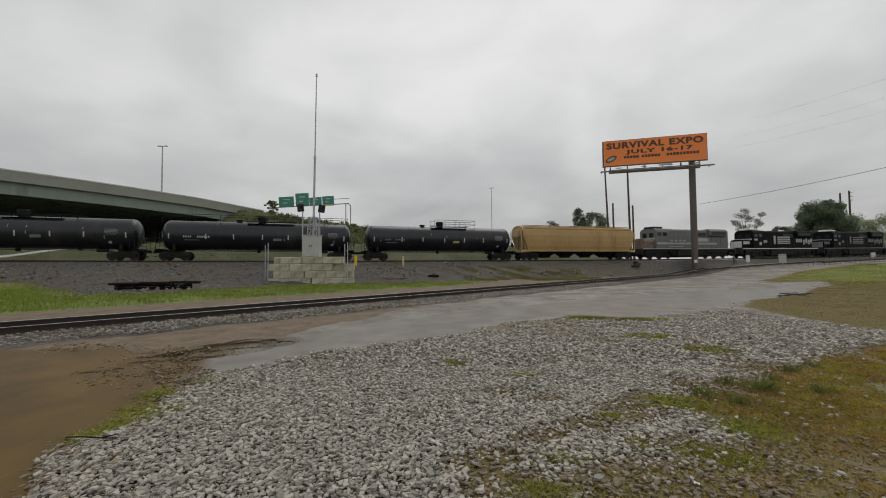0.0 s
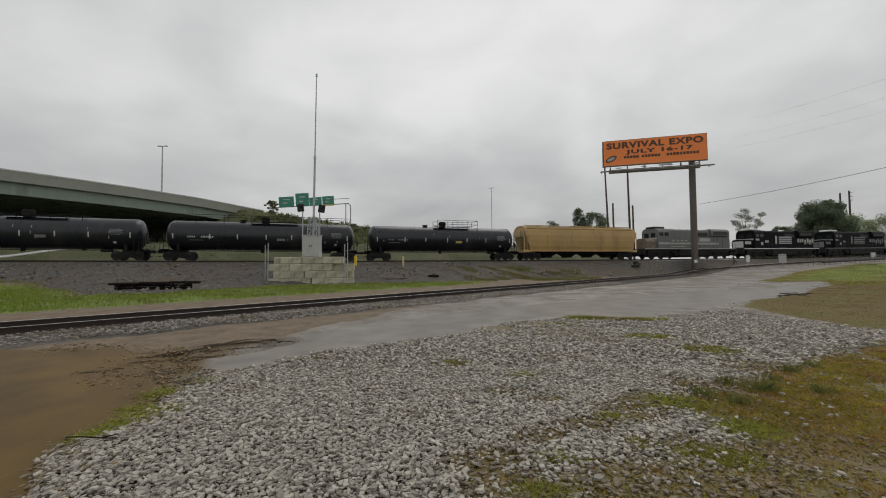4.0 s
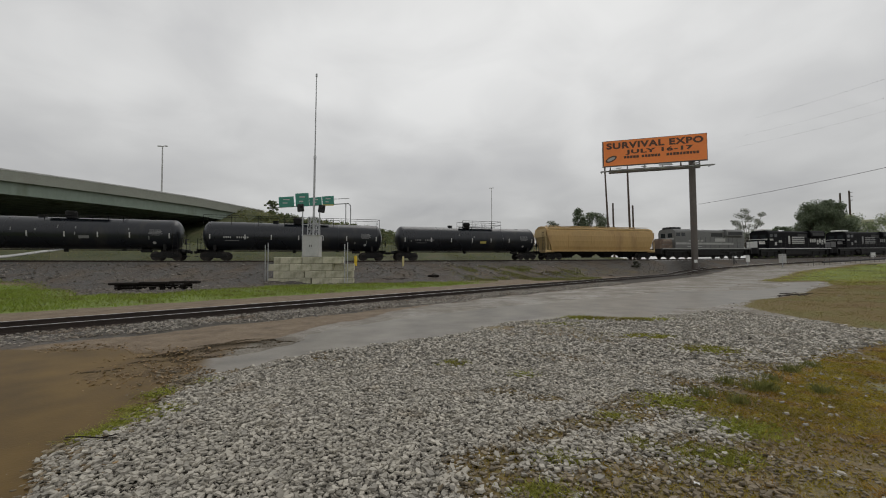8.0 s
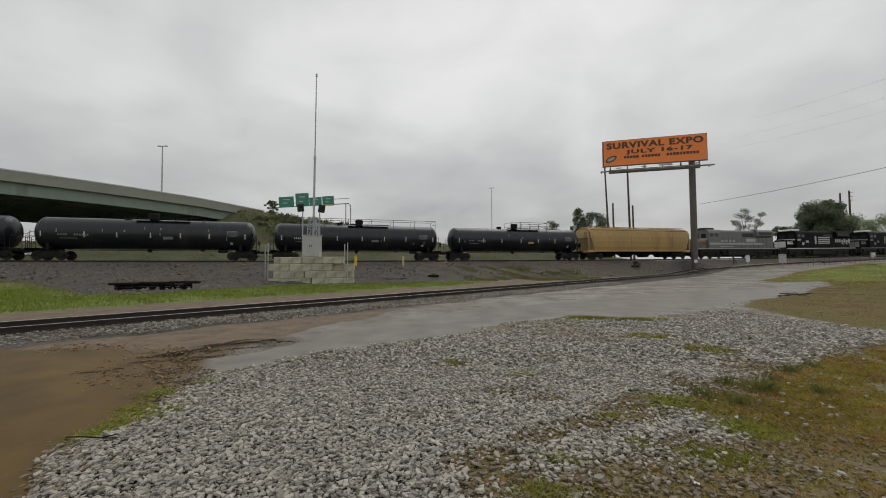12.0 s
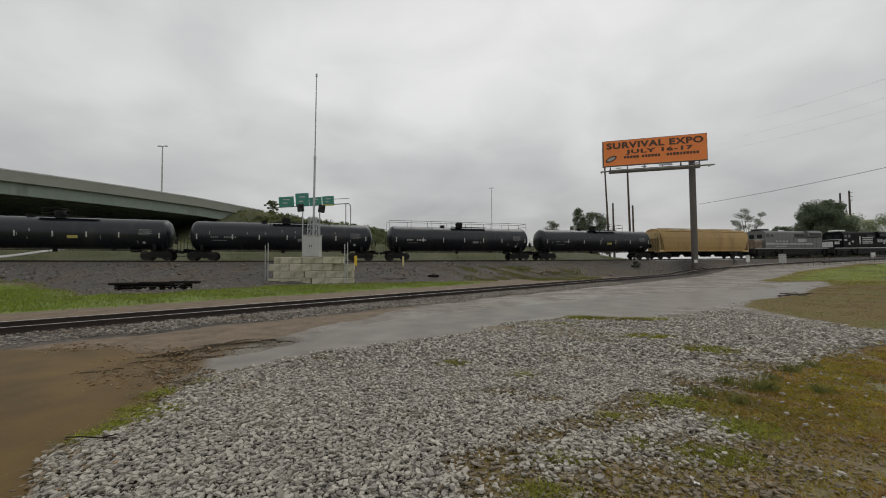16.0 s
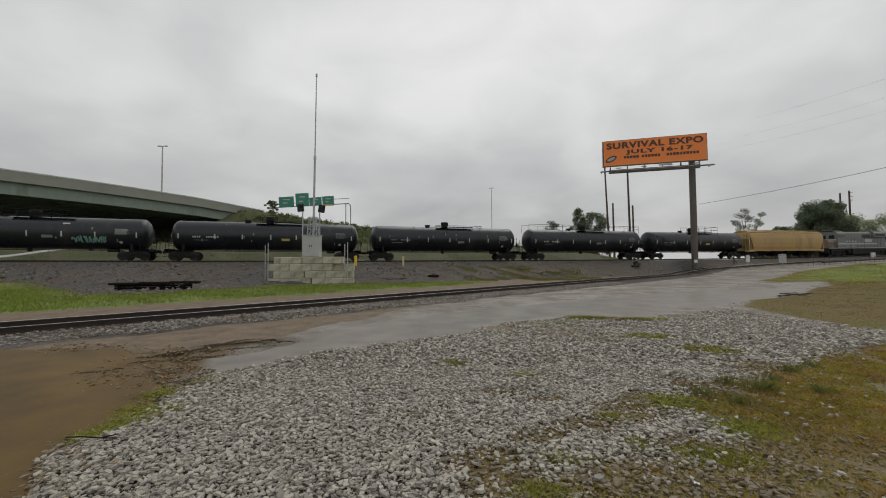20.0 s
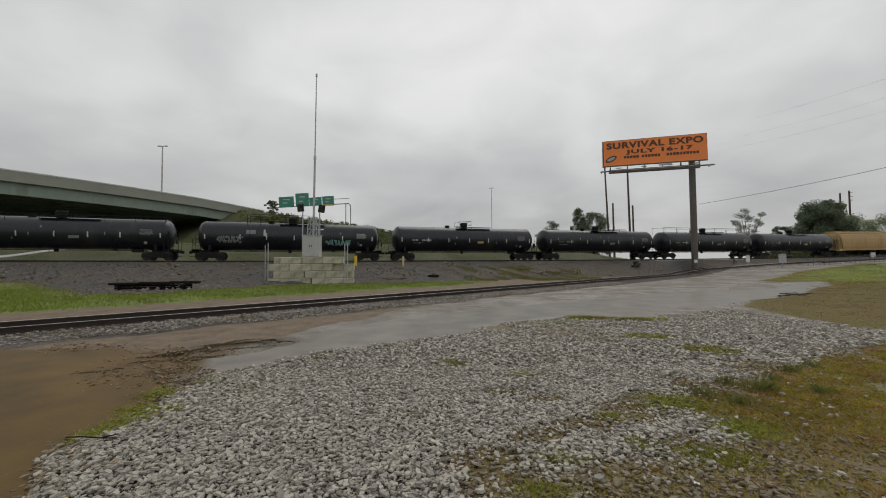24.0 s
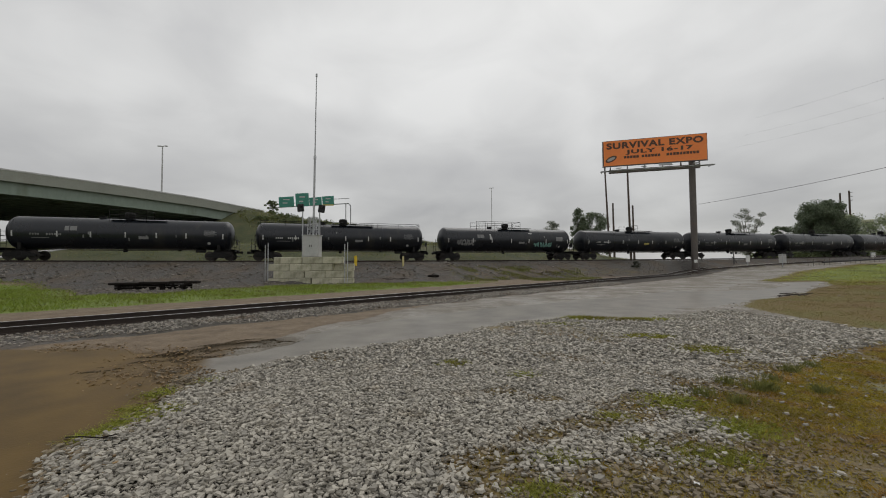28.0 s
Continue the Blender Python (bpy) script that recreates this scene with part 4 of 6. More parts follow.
def locomotive(black, length, worn=False):
    """A road switcher: cab at its trailing end, long hood ahead of it."""
    words = "black diesel locomotive with dull worn markings" if worn else "black diesel locomotive with white side stripe" if black else "silver-grey diesel locomotive with pale side band"
    car = thing("locomotive", words, "locomotive", group="engines of the train")
    paint = M["black_loco"] if black else M["grey_loco"]
    mark = M["dim"] if worn else M["white"] if black else M["pale_loco"]
    h = length / 2 - 0.75
    bm = B(); box(bm, (0, 0, 1.42), (2 * h, 3.0, 0.22), 0.03)
    box(bm, (0, 0, 1.16), (2 * h - 1.2, 2.3, 0.34), 0.03)
    part("frame_sill", bm, M["black"], car)
    for s in (-1, 1):
        bm = B(); box(bm, (0, s * 1.512, 1.5), (2 * h - 0.4, 0.02, 0.1))
        part("sill_stripe", bm, M["dim"] if worn else M["stripe"] if black else M["pale_loco"], car, "white stripe along the sill" if black and not worn else "dull stripe along the sill")
    hood = [(-1.05, 1.53), (-1.05, 4.15), (-0.97, 4.32), (-0.8, 4.42), (0.8, 4.42), (0.97, 4.32), (1.05, 4.15), (1.05, 1.53)]
    part("long_hood", prism(B(), hood, -h + 4.9, h - 0.9), paint, car)
    rad = [(-1.48, 3.55), (-1.48, 4.2), (-1.2, 4.5), (1.2, 4.5), (1.48, 4.2), (1.48, 3.55), (1.0, 3.25), (-1.0, 3.25)]
    rs = part("radiator_section", prism(B(), rad, h - 5.2, h - 1.6), paint, car)
    for s in (-1, 1):
        bm = B(); box(bm, (h - 3.4, s * 1.483, 3.88), (3.0, 0.02, 0.48))
        part("radiator_grille", bm, M["grille"], rs)
        bm = B(); box(bm, (h - 6.8, s * 1.057, 3.65), (2.4, 0.02, 0.6))
        part("intake_grille", bm, M["grille"], car)
    cabo = [(-1.5, 1.53), (-1.5, 3.95), (-1.4, 4.2), (-1.2, 4.4), (-0.9, 4.5), (0.9, 4.5), (1.2, 4.4), (1.4, 4.2), (1.5, 3.95), (1.5, 1.53)]
    cab = part("cab", prism(B(), cabo, -h + 2.6, -h + 4.9), paint, car)
    for s in (-1, 1):
        for x in (-h + 3.2, -h + 4.2):
            bm = B(); box(bm, (x, s * 1.503, 3.62), (0.72, 0.03, 0.5), 0.02)
            part("cab_window", bm, M["glass"], cab)
    for s in (-1, 1):
        bm = B(); box(bm, (-h + 2.59, s * 0.62, 3.5), (0.03, 0.8, 0.65), 0.02)
        part("windscreen", bm, M["glass"], cab)
    bm = B(); box(bm, (-h + 3.5, -0.1, 4.62), (2.0, 1.6, 0.3), 0.08)
    part("roof_unit", bm, M["stripe"] if black else M["grille"], cab, "box-shaped roof air conditioner")
    nose = [(-1.0, 1.53), (-1.0, 2.6), (-0.8, 2.95), (0.8, 2.95), (1.0, 2.6), (1.0, 1.53)]
    part("short_hood", prism(B(), nose, -h + 0.9, -h + 2.6), paint if black else M["rustnose"], car, "" if black else "faded rust-brown nose")
    if black:
        bm = B(); box(bm, (-h + 1.75, -1.006, 2.45), (1.4, 0.012, 0.45))
        box(bm, (-h + 0.894, 0, 2.2), (0.012, 1.7, 1.0))
        part("nose_block", bm, M["dim"] if worn else M["stripe"], car, "pale block on the nose")
    bm = B(); box(bm, (-h + 1.4, 0, 3.0), (0.9, 1.3, 0.1), 0.03)
    part("nose_headlight_box", bm, M["pale_loco"] if black else paint, car)
    for x in (-h + 8.0, -h + 9.6, -h + 11.2):
        part("roof_fan", lathe(B(), [(4.3, 0.5), (4.46, 0.5), (4.48, 0.42), (4.44, 0.1)], 18, "z", (x, 0, 0)), M["grille"], car)
    bm = B(); box(bm, (-h + 6.4, 0, 4.42), (1.1, 0.7, 0.22), 0.06)
    part("exhaust_stack", bm, M["grille"], car)
    n = 12
    for i in range(n):
        bm = B(); box(bm, (-h + 5.3 + i * (2 * h - 6.8) / n, -1.056, 2.45), (0.05, 0.02, 1.7))
        part("hood_door_seam", bm, M["grille"], car)
    if black:
        # a number, an emblem with stacked lines, and two staggered words
        marks = [(-h + 5.6, 2.55, 1.6, 0.4), (-h + 8.2, 2.85, 0.45, 1.35)] + [(-h + 10.4, 2.3 + 0.33 * i, 3.1, 0.19) for i in range(4)] + [(-h + 13.6 + 0.55 * i, 2.75 - 0.04 * (i % 2), 0.4, 0.6) for i in range(3)] + [(-h + 15.4 + 0.62 * i, 2.5 + 0.18 * (i % 2), 0.46, 0.8) for i in range(4)]
    else:
        marks = [(-0.2, 2.18, 2 * h - 6.2, 0.3), (3.0, 2.75, 2.2, 0.5), (-h + 6.8, 1.75, 3.0, 0.12)] + [(-h + 6.0 + 0.8 * i, 2.62, 0.5, 0.22) for i in range(4)]
    for x, z, w, t in marks:
        bm = B(); box(bm, (x, -1.063, z + 0.1), (w, 0.012, t))
        part("side_marking", bm, mark, car, "pale lettering block" if black else "pale grey band")
    bm = B()
    if black:
        box(bm, (-h + 3.2, -1.51, 2.95), (0.8, 0.012, 0.3))
        box(bm, (-h + 4.2, -1.51, 2.3), (0.5, 0.012, 0.5))
    else:
        box(bm, (-h + 3.75, -1.51, 2.28), (2.1, 0.012, 0.3))
    box(bm, (-h + 2.594, 0, 3.0), (0.012, 2.5, 0.25))
    part("cab_band", bm, mark, cab, "pale band under the cab window")
    for s in (-1, 1):
        railing(car, [(-h + 0.2, s * 1.42), (h - 0.2, s * 1.42)], 1.53, 2.5, "frame" if black else "grey_loco", r=0.018, posts=1.9)
    for e in (-1, 1):
        bm = B(); box(bm, (e * h, 0, 1.1), (0.2, 3.0, 0.85), 0.03)
        part("end_plate", bm, M["black"], car)
        for s in (-1, 1):
            bm = B()
            for i in range(3):
                box(bm, (e * (h - 0.35), s * 1.4, 0.45 + i * 0.35), (0.5, 0.3, 0.04))
            box(bm, (e * (h - 0.62), s * 1.4, 0.85), (0.04, 0.3, 1.0))
            part("step_well", bm, M["frame"], car)
        t = truck(car, e * (h - 3.6), (-1.8, 0.0, 1.8))
        for s in (-1, 1):
            bm = B(); box(bm, (0, s * 1.04, 0.78), (4.9, 0.14, 0.72), 0.06)
            for x in (-0.9, 0.9):
                rod(bm, (x, s * 1.08, 0.45), (x, s * 1.08, 0.95), 0.16, 10)
            part("cast_frame", bm, M["frame"], t)
        coupler(car, e * (length / 2 - 0.15), e)
    for x, w in ((-h * 0.93, 1.0), (h * 0.93, 1.0), (-3.0, 0.9), (3.0, 0.9)):
        bm = B(); box(bm, (x, 0, 0.85), (w, 2.7, 0.75), 0.05)
        part("underframe_box", bm, M["frame"], car)
    bm = B()
    prism(bm, [(-1.35, 0.22), (-1.5, 0.5), (-1.5, 1.28), (1.5, 1.28), (1.5, 0.5), (1.35, 0.22)], -2.6, 2.6)
    part("fuel_tank", bm, M["frame"], car)
    for s in (-1, 1):
        for x in (-3.3, 3.3):
            bm = B(); rod(bm, (x - 0.6, s * 1.25, 1.0), (x + 0.6, s * 1.25, 1.0), 0.16, 12)
            part("air_reservoir", bm, M["frame"], car)
    return car


# couplings stand at these metres along the track when the clip starts
HOPPER_LEFT = 52.0
# length over couplings, railing on top from, to and its height, panel of each tank car
CARS = [(19.65, -1.0, 4.2, 4.85, "yellow"), (20.35, -9.0, 8.8, 4.66, "dim"), (19.95, -1.6, 4.4, 4.2, "dim"), (19.75, -1.0, 0.5, 4.8, "yellow"), (20.45, -4.5, 1.6, 4.85, "dim"), (20.45, -8.6, 8.6, 4.22, "dim"), (20.3, -1.4, 1.6, 4.85, "dim"), (20.0, -1.0, 4.2, 4.85, "yellow")]
first = tank_car()
cars = [first] + [copy_thing(first, Matrix()) for _ in range(7)]
a = HOPPER_LEFT
rnd = random.Random(17)
for i, (c, (long, r0, r1, up, panel)) in enumerate(zip(cars, CARS)):
    TRAIN.append((c, a - long / 2))
    a -= long
    for y in (-1.0, 1.0):
        railing(c, [(r0, y), (r1, y)], 3.7, up, posts=1.3 if r1 < 5 else 2.6, rails=2 if up > 4.7 else 1)
    railing(c, [(r1, -1.0), (r1, 1.0)], 3.7, up, posts=2.0)
    bm = B(); on_shell(bm, 1.55, 2.18, 0.8, 0.26)
    part("placard_panel", bm, M[panel], c, "yellow warning panel" if panel == "yellow" else "faded warning panel")
    # white lettering and stray paint marks differ from car to car
    n = (5, 3, 9, 6, 4, 5, 5, 4)[i]
    for _ in range(n):
        bm = B(); on_shell(bm, rnd.uniform(-8, 8), rnd.uniform(1.75, 3.1), rnd.uniform(0.06, 0.14), rnd.uniform(0.15, 0.35))
        part("paint_mark", bm, M["dim"], c)
    x = -7.1
    for w in (0.18, 0.2, 0.2, 0.16, 0.45, 0.2, 0.2, 0.18, 0.2, 0.2, 0.18):
        if w < 0.4:
            bm = B(); on_shell(bm, x + w / 2, 2.38, w * 0.62, 0.17)
            part("lettering_bar", bm, M["white"] if i in (1, 3, 5) else M["dim"], c, "white lettering bar")
        x += w
    if i == 4:
        scrawl(c, 3.4, 1.95, 5, 0.52, 0.62, M["teal"], "pale teal spray-paint scrawl", 4)
    if i in (1, 3, 4, 6):
        bm = B(); on_shell(bm, 7.1, 2.72, 0.95, 0.55, 0.006)
        part("stencil_panel", bm, M["grille"] if i != 4 else M["dim"], c, "dull grey stencil panel")
    if i in (4, 6):
        bm = B(); on_shell(bm, -4.1, 2.95, 0.9, 0.42)
        part("worn_decal", bm, M["dim"], c, "worn pale decal")
for x, z, w, tall in ((-2.8, 2.9, 0.2, 0.65), (-2.65, 2.7, 0.14, 0.4), (2.85, 3.4, 0.55, 0.14)):
    bm = B(); on_shell(bm, x, z, w, tall)
    part("paint_patch", bm, M["white"], cars[4], "worn white paint patch")
scrawl(cars[4], -7.2, 2.15, 4, 0.55, 0.7, M["dim"], "faded white spray-paint scrawl", 9)
hop = hopper_car()
TRAIN.append((hop, HOPPER_LEFT + 9.58))
grey = locomotive(False, 19.8)
TRAIN.append((grey, HOPPER_LEFT + 19.15 + 9.9))
blk = locomotive(True, 19.8)
TRAIN.append((blk, HOPPER_LEFT + 38.95 + 9.9))
blk2 = locomotive(True, 20.2, True)
TRAIN.append((blk2, HOPPER_LEFT + 58.75 + 10.1))
for c, a in TRAIN:
    c.matrix_basis = on_track(a)
# ---------------------------------------------------------------- bridge


def bridge_at(k, b, z):
    q = BR0 + BD * k + BN * b
    return Vector((q.x, q.y, z))


def bridge():
    t = thing("highway_bridge", "green steel girder highway bridge with concrete parapet", "bridge", kind="structure")
    ks = list(range(-62, 29, 5)) + [31, 35]

    def bar(b0, b1, up0, up1, name, mat, parent=t, k0=None, k1=None):
        bm = B()
        rings = []
        for k in ks:
            if k0 is not None and not (k0 <= k <= k1):
                continue
            top = float(deck_top(k))
            rings.append([bm.verts.new(bridge_at(k, b, top + u)) for b, u in ((b0, up0), (b1, up0), (b1, up1), (b0, up1))])
        for r0, r1 in zip(rings, rings[1:]):
            for i in range(4):
                bm.faces.new((r0[i], r1[i], r1[(i + 1) % 4], r0[(i + 1) % 4]))
        bm.faces.new(rings[0]); bm.faces.new(rings[-1][::-1])
        bmesh.ops.recalc_face_normals(bm, faces=bm.faces)
        return part(name, bm, mat, parent)

    bar(0.05, 0.4, -1.2, 0.0, "parapet", M["concrete"])
    bar(0.0, 0.46, -0.14, 0.03, "coping", M["coping"])
    bar(BRIDGE_WIDE - 0.4, BRIDGE_WIDE, -1.2, 0.0, "parapet", M["concrete"])
    bar(0.0, BRIDGE_WIDE, -1.5, -1.21, "deck_slab", M["concrete"])
    bar(20.8, 21.2, -1.2, 0.0, "median_barrier", M["concrete"])
    for j in range(14):
        b = 0.55 + j * 3.14
        g = bar(b, b + 0.03, -3.06, -1.504, "girder", M["girder"])
        bar(b - 0.18, b + 0.21, -3.12, -3.064, "bottom_flange", M["girder"], g)
    for k in (-14.0, -46.0):
        top = float(deck_top(k)) - 3.13
        bm = B()
        q = bridge_at(k, BRIDGE_WIDE / 2, top - 0.6)
        box(bm, (0, 0, 0), (1.2, BRIDGE_WIDE - 5, 1.2), 0.05, Matrix.Translation(q) @ Matrix.Rotation(math.atan2(BD.y, BD.x), 4, "Z"))
        part("pier_cap", bm, M["pier"], t)
        for j in range(6):
            c = bridge_at(k, 3.6 + j * (BRIDGE_WIDE - 7.2) / 5, 0)
            g = float(ground_z(c.x, c.y))
            bm = B(); rod(bm, (c.x, c.y, g - 0.5), (c.x, c.y, top - 1.19), 0.55, 16)
            part("pier_column", bm, M["pier"], t)
    return t


bridge()

# ---------------------------------------------------------------- block pile, cabinet and mast
PILE = Matrix.Translation((-10.8, 33.8, 0)) @ Matrix.Rotation(radians(0.0), 4, "Z")


def block_pile():
    t = thing("block_wall", "stacked cream concrete block base beside the track", "block wall", PILE)
    bm = B(); box(bm, (0, 0, 0), (1.82, 0.6, 0.585), 0.035)
    me = bpy.data.meshes.new("block"); bm.to_mesh(me); bm.free(); me.materials.append(M["block"])
    bm = B(); box(bm, (0, 0, 0), (0.89, 0.6, 0.585), 0.035)
    me2 = bpy.data.meshes.new("half_block"); bm.to_mesh(me2); bm.free(); me2.materials.append(M["block"])
    rnd = random.Random(4)
    # (middle, long or half, set back) of each block in a course, from the ground up
    courses = [[(-3.26, me, 0), (-1.4, me, 0), (0.46, me, 0), (2.2, me, 0)], [(-3.3, me2, 0), (-2.0, me, 0), (-0.12, me, 0), (1.5, me, 0), (2.55, me2, 0.5)], [(-3.25, me, 0), (-1.4, me, 0), (0.44, me, 0), (2.1, me, 0.45)], [(-3.35, me2, 0.3), (-2.2, me, 0), (-0.32, me, 0), (1.3, me, 0.02)]]
    for row, cells in enumerate(courses):
        for back in range(4):
            for i, (cx, mesh, inset) in enumerate(cells):
                if back in (1, 2) and 0 < i < len(cells) - 1 and row < 3:
                    continue
                if back and i == len(cells) - 1:
                    mesh, cx = me2, cx - 0.5
                ob = new("block", mesh)
                ob.parent = t
                ob.matrix_basis = pose(cx + rnd.uniform(-0.03, 0.03), 0.31 + back * 0.63 + (inset if back == 0 else 0) + rnd.uniform(-0.02, 0.03), -0.14 + 0.61 * row + 0.305, 0, 0, rnd.uniform(-0.8, 0.8))
    return t


block_pile()
PILE_TOP = 2.30


def cabinet():
    t = thing("equipment_cabinet", "grey steel equipment cabinet on the block base", "cabinet", PILE @ pose(-0.75, 1.1, PILE_TOP))
    bm = B(); box(bm, (0, 0, 0.95), (1.42, 0.9, 1.86), 0.02)
    body = part("cabinet_body", bm, M["cab"], t)
    for s in (-1, 1):
        bm = B(); box(bm, (s * 0.35, -0.462, 0.95), (0.66, 0.02, 1.7), 0.006)
        d = part("door", bm, M["cab"], t)
        bm = B(); box(bm, (s * 0.08, -0.49, 0.95), (0.04, 0.04, 0.2), 0.008)
        part("handle", bm, M["steel"], d)
    bm = B(); box(bm, (0, 0, 1.91), (1.56, 1.0, 0.06), 0.015)
    part("roof", bm, M["cab"], t)


cabinet()


def mast():
    t = thing("antenna_mast", "tall thin steel antenna mast with a lattice foot", "mast", PILE @ pose(-0.9, 1.75, PILE_TOP))
    tall = 16.52
    top = Vector((0.25, 0, tall))
    joint = top * 0.545
    bm = B(); rod(bm, (0, 0, 0), joint, 0.095, 12)
    part("lower_tube", bm, M["galv"], t)
    bm = B(); rod(bm, joint, top, 0.06, 10, 0.045)
    part("upper_tube", bm, M["galv"], t)
    bm = B(); rod(bm, joint - Vector((0, 0, 0.12)), joint + Vector((0, 0, 0.12)), 0.13, 12)
    part("collar", bm, M["galv"], t)
    bm = B(); rod(bm, top, top + Vector((0, 0, 0.25)), 0.09, 8)
    part("tip", bm, M["galv"], t)
    bm = B()
    corners = [(-0.45, -0.4), (0.45, -0.4), (0.45, 0.4), (-0.45, 0.4)]
    for x, y in corners:
        rod(bm, (x, y, 0), (x * 0.75, y * 0.75, 3.6), 0.035, 6)
    for i in range(6):
        z0, z1 = 0.3 + i * 0.55, 0.3 + (i + 1) * 0.55
        for j in range(4):
            f0, f1 = 1 - 0.25 * z0 / 3.6, 1 - 0.25 * z1 / 3.6
            a, b = corners[j], corners[(j + 1) % 4]
            rod(bm, (a[0] * f0, a[1] * f0, z0), (b[0] * f1, b[1] * f1, z1), 0.022, 5)
            rod(bm, (a[0] * f1, a[1] * f1, z1), (b[0] * f1, b[1] * f1, z1), 0.022, 5)
    part("lattice_foot", bm, M["galv"], t)


mast()


def signal(x, tall, turn, shift):
    t = thing("signal_post", "black railway signal head on a thin post", "signal", PILE @ pose(x, 2.2, PILE_TOP), group="signals on the block base")
    bm = B(); rod(bm, (0, 0, 0), (0, 0, tall), 0.055, 10)
    part("post", bm, M["galv"], t)
    bm = B(); box(bm, (0, 0, tall - 0.32), (0.62, 0.12, 0.72), 0.05, Matrix.Translation((shift, 0, tall - 0.32)) @ Matrix.Rotation(radians(turn), 4, "Y") @ Matrix.Translation((0, 0, 0.32 - tall)))
    h = part("backboard", bm, M["black"], t)
    bm = B()
    for z in (-0.2, 0.2):
        rod(bm, (shift, -0.07, tall - 0.32 + z), (shift, -0.24, tall - 0.32 + z), 0.13, 14)
    part("lamp_hood", bm, M["black"], h)


signal(-2.0, 4.85, -6, -0.2)
signal(-0.45, 4.75, 8, 0.18)


def pipe_pair(x):
    t = thing("pipe_posts", "pair of thin grey steel pipe posts", "post", PILE @ pose(x, -0.25, 0), group="pipe posts by the block base")
    for dx, tall in ((-0.14, 3.35), (0.1, 3.5)):
        bm = B(); rod(bm, (dx, 0, 0), (dx, 0, tall), 0.04, 8)
        part("pipe", bm, M["galv"], t)


pipe_pair(-4.15)
pipe_pair(2.6)


def marker(x, y, tall, r, mat, label):
    g = float(ground_z(x, y))
    t = thing("marker_post", label, "post", pose(x, y, g))
    bm = B(); rod(bm, (0, 0, -0.2), (0, 0, tall), r, 12)
    part("post", bm, M[mat], t)
    bm = B(); lathe(bm, [(tall, r * 1.08), (tall + 0.05, r * 1.08), (tall + 0.09, r * 0.4)], 12, "z")
    part("cap", bm, M[mat], t)


marker(-9.2, 41.6, 0.95, 0.16, "ypost", "stout yellow marker post on the ballast bank")
marker(-4.3, 42.6, 0.95, 0.11, "cream", "short cream-yellow marker post on the ballast bank")


def timber_wall():
    t = thing("timber_wall", "dark rotten timber retaining edge over pale stones", "timber wall", pose(-19.35, 26.6, -0.03, 0, 0, 6))
    rnd = random.Random(9)
    for i in range(3):
        bm = B(); box(bm, (-1.85 + 1.85 * i + rnd.uniform(-0.06, 0.06), rnd.uniform(-0.04, 0.04), 0.5 + 0.03 * (i - 1)), (1.84, 0.5, rnd.uniform(0.15, 0.2)), 0.04)
        part("beam", bm, M["rotten"], t)
    bm = B(); box(bm, (0, 0, 0), (1.25, 0.2, 0.15), 0.03)
    part("fallen_beam", bm, M["rotten"], t, at=pose(1.95, -0.2, 0.32, 0, -24, 0))
    # near-black boards added to stand for the shaded hollow under the beams
    bm = B()
    for i in range(3):
        box(bm, (-0.2, 0.22, 0.0 + 0.16 * i), (4.9, 0.06, 0.14), 0.01)
    part("backing_boards", bm, M["rotten"], t)
    for x in (-2.2, -1.25, 0.35, 0.55, 1.15, 1.9):
        bm = B(); box(bm, (x, -0.02, 0.12), (0.16, 0.2, 0.62), 0.03)
        part("stake", bm, M["rotten"], t)
    for i in range(10):
        bm = B()
        s = rnd.uniform(0.18, 0.42)
        bmesh.ops.create_icosphere(bm, subdivisions=2, radius=s / 2)
        for v in bm.verts:
            v.co = Vector((v.co.x * 1.35, v.co.y * 0.8, v.co.z * 0.7)) * rnd.uniform(0.82, 1.12)
        part("stone", bm, M["bank_stone"] if i % 3 else M["siding_stone"], t, at=pose(-2.3 + i * 0.5 + rnd.uniform(-0.2, 0.2), -0.2, 0.04 + rnd.uniform(-0.08, 0.06), 20 * i, 15 * i, 50 * i))


timber_wall()

# ---------------------------------------------------------------- billboard


def lettering(words, size, parent, mat, m, wide=None, bold=0.05):
    cu = bpy.data.curves.new("lettering", "FONT")
    cu.body, cu.size, cu.align_x, cu.extrude = words, size, "CENTER", 0.012
    cu.resolution_u = 3
    cu.space_character = 1.12
    cu.offset = bold * size
    ob = bpy.data.objects.new("tmp", cu)
    scene.collection.objects.link(ob)
    dg = bpy.context.evaluated_depsgraph_get()
    me = bpy.data.meshes.new_from_object(ob.evaluated_get(dg))
    bpy.data.objects.remove(ob)
    if wide:
        xs = [v.co.x for v in me.vertices]
        k = wide / (max(xs) - min(xs))
        for v in me.vertices:
            v.co.x *= k
    # each letter becomes a part of its own
    whole = bmesh.new()
    whole.from_mesh(me)
    bpy.data.meshes.remove(me)
    seen = set()
    for v in list(whole.verts):
        if v in seen:
            continue
        group, stack = set(), [v]
        while stack:
            u = stack.pop()
            if u in group:
                continue
            group.add(u)
            stack += [e.other_vert(u) for e in u.link_edges]
        seen |= group
        bm = B()
        made = {u: bm.verts.new(u.co) for u in group}
        for f in {f for u in group for f in u.link_faces}:
            bm.faces.new([made[u] for u in f.verts])
        part("letter", bm, mat, parent, at=m)
    whole.free()


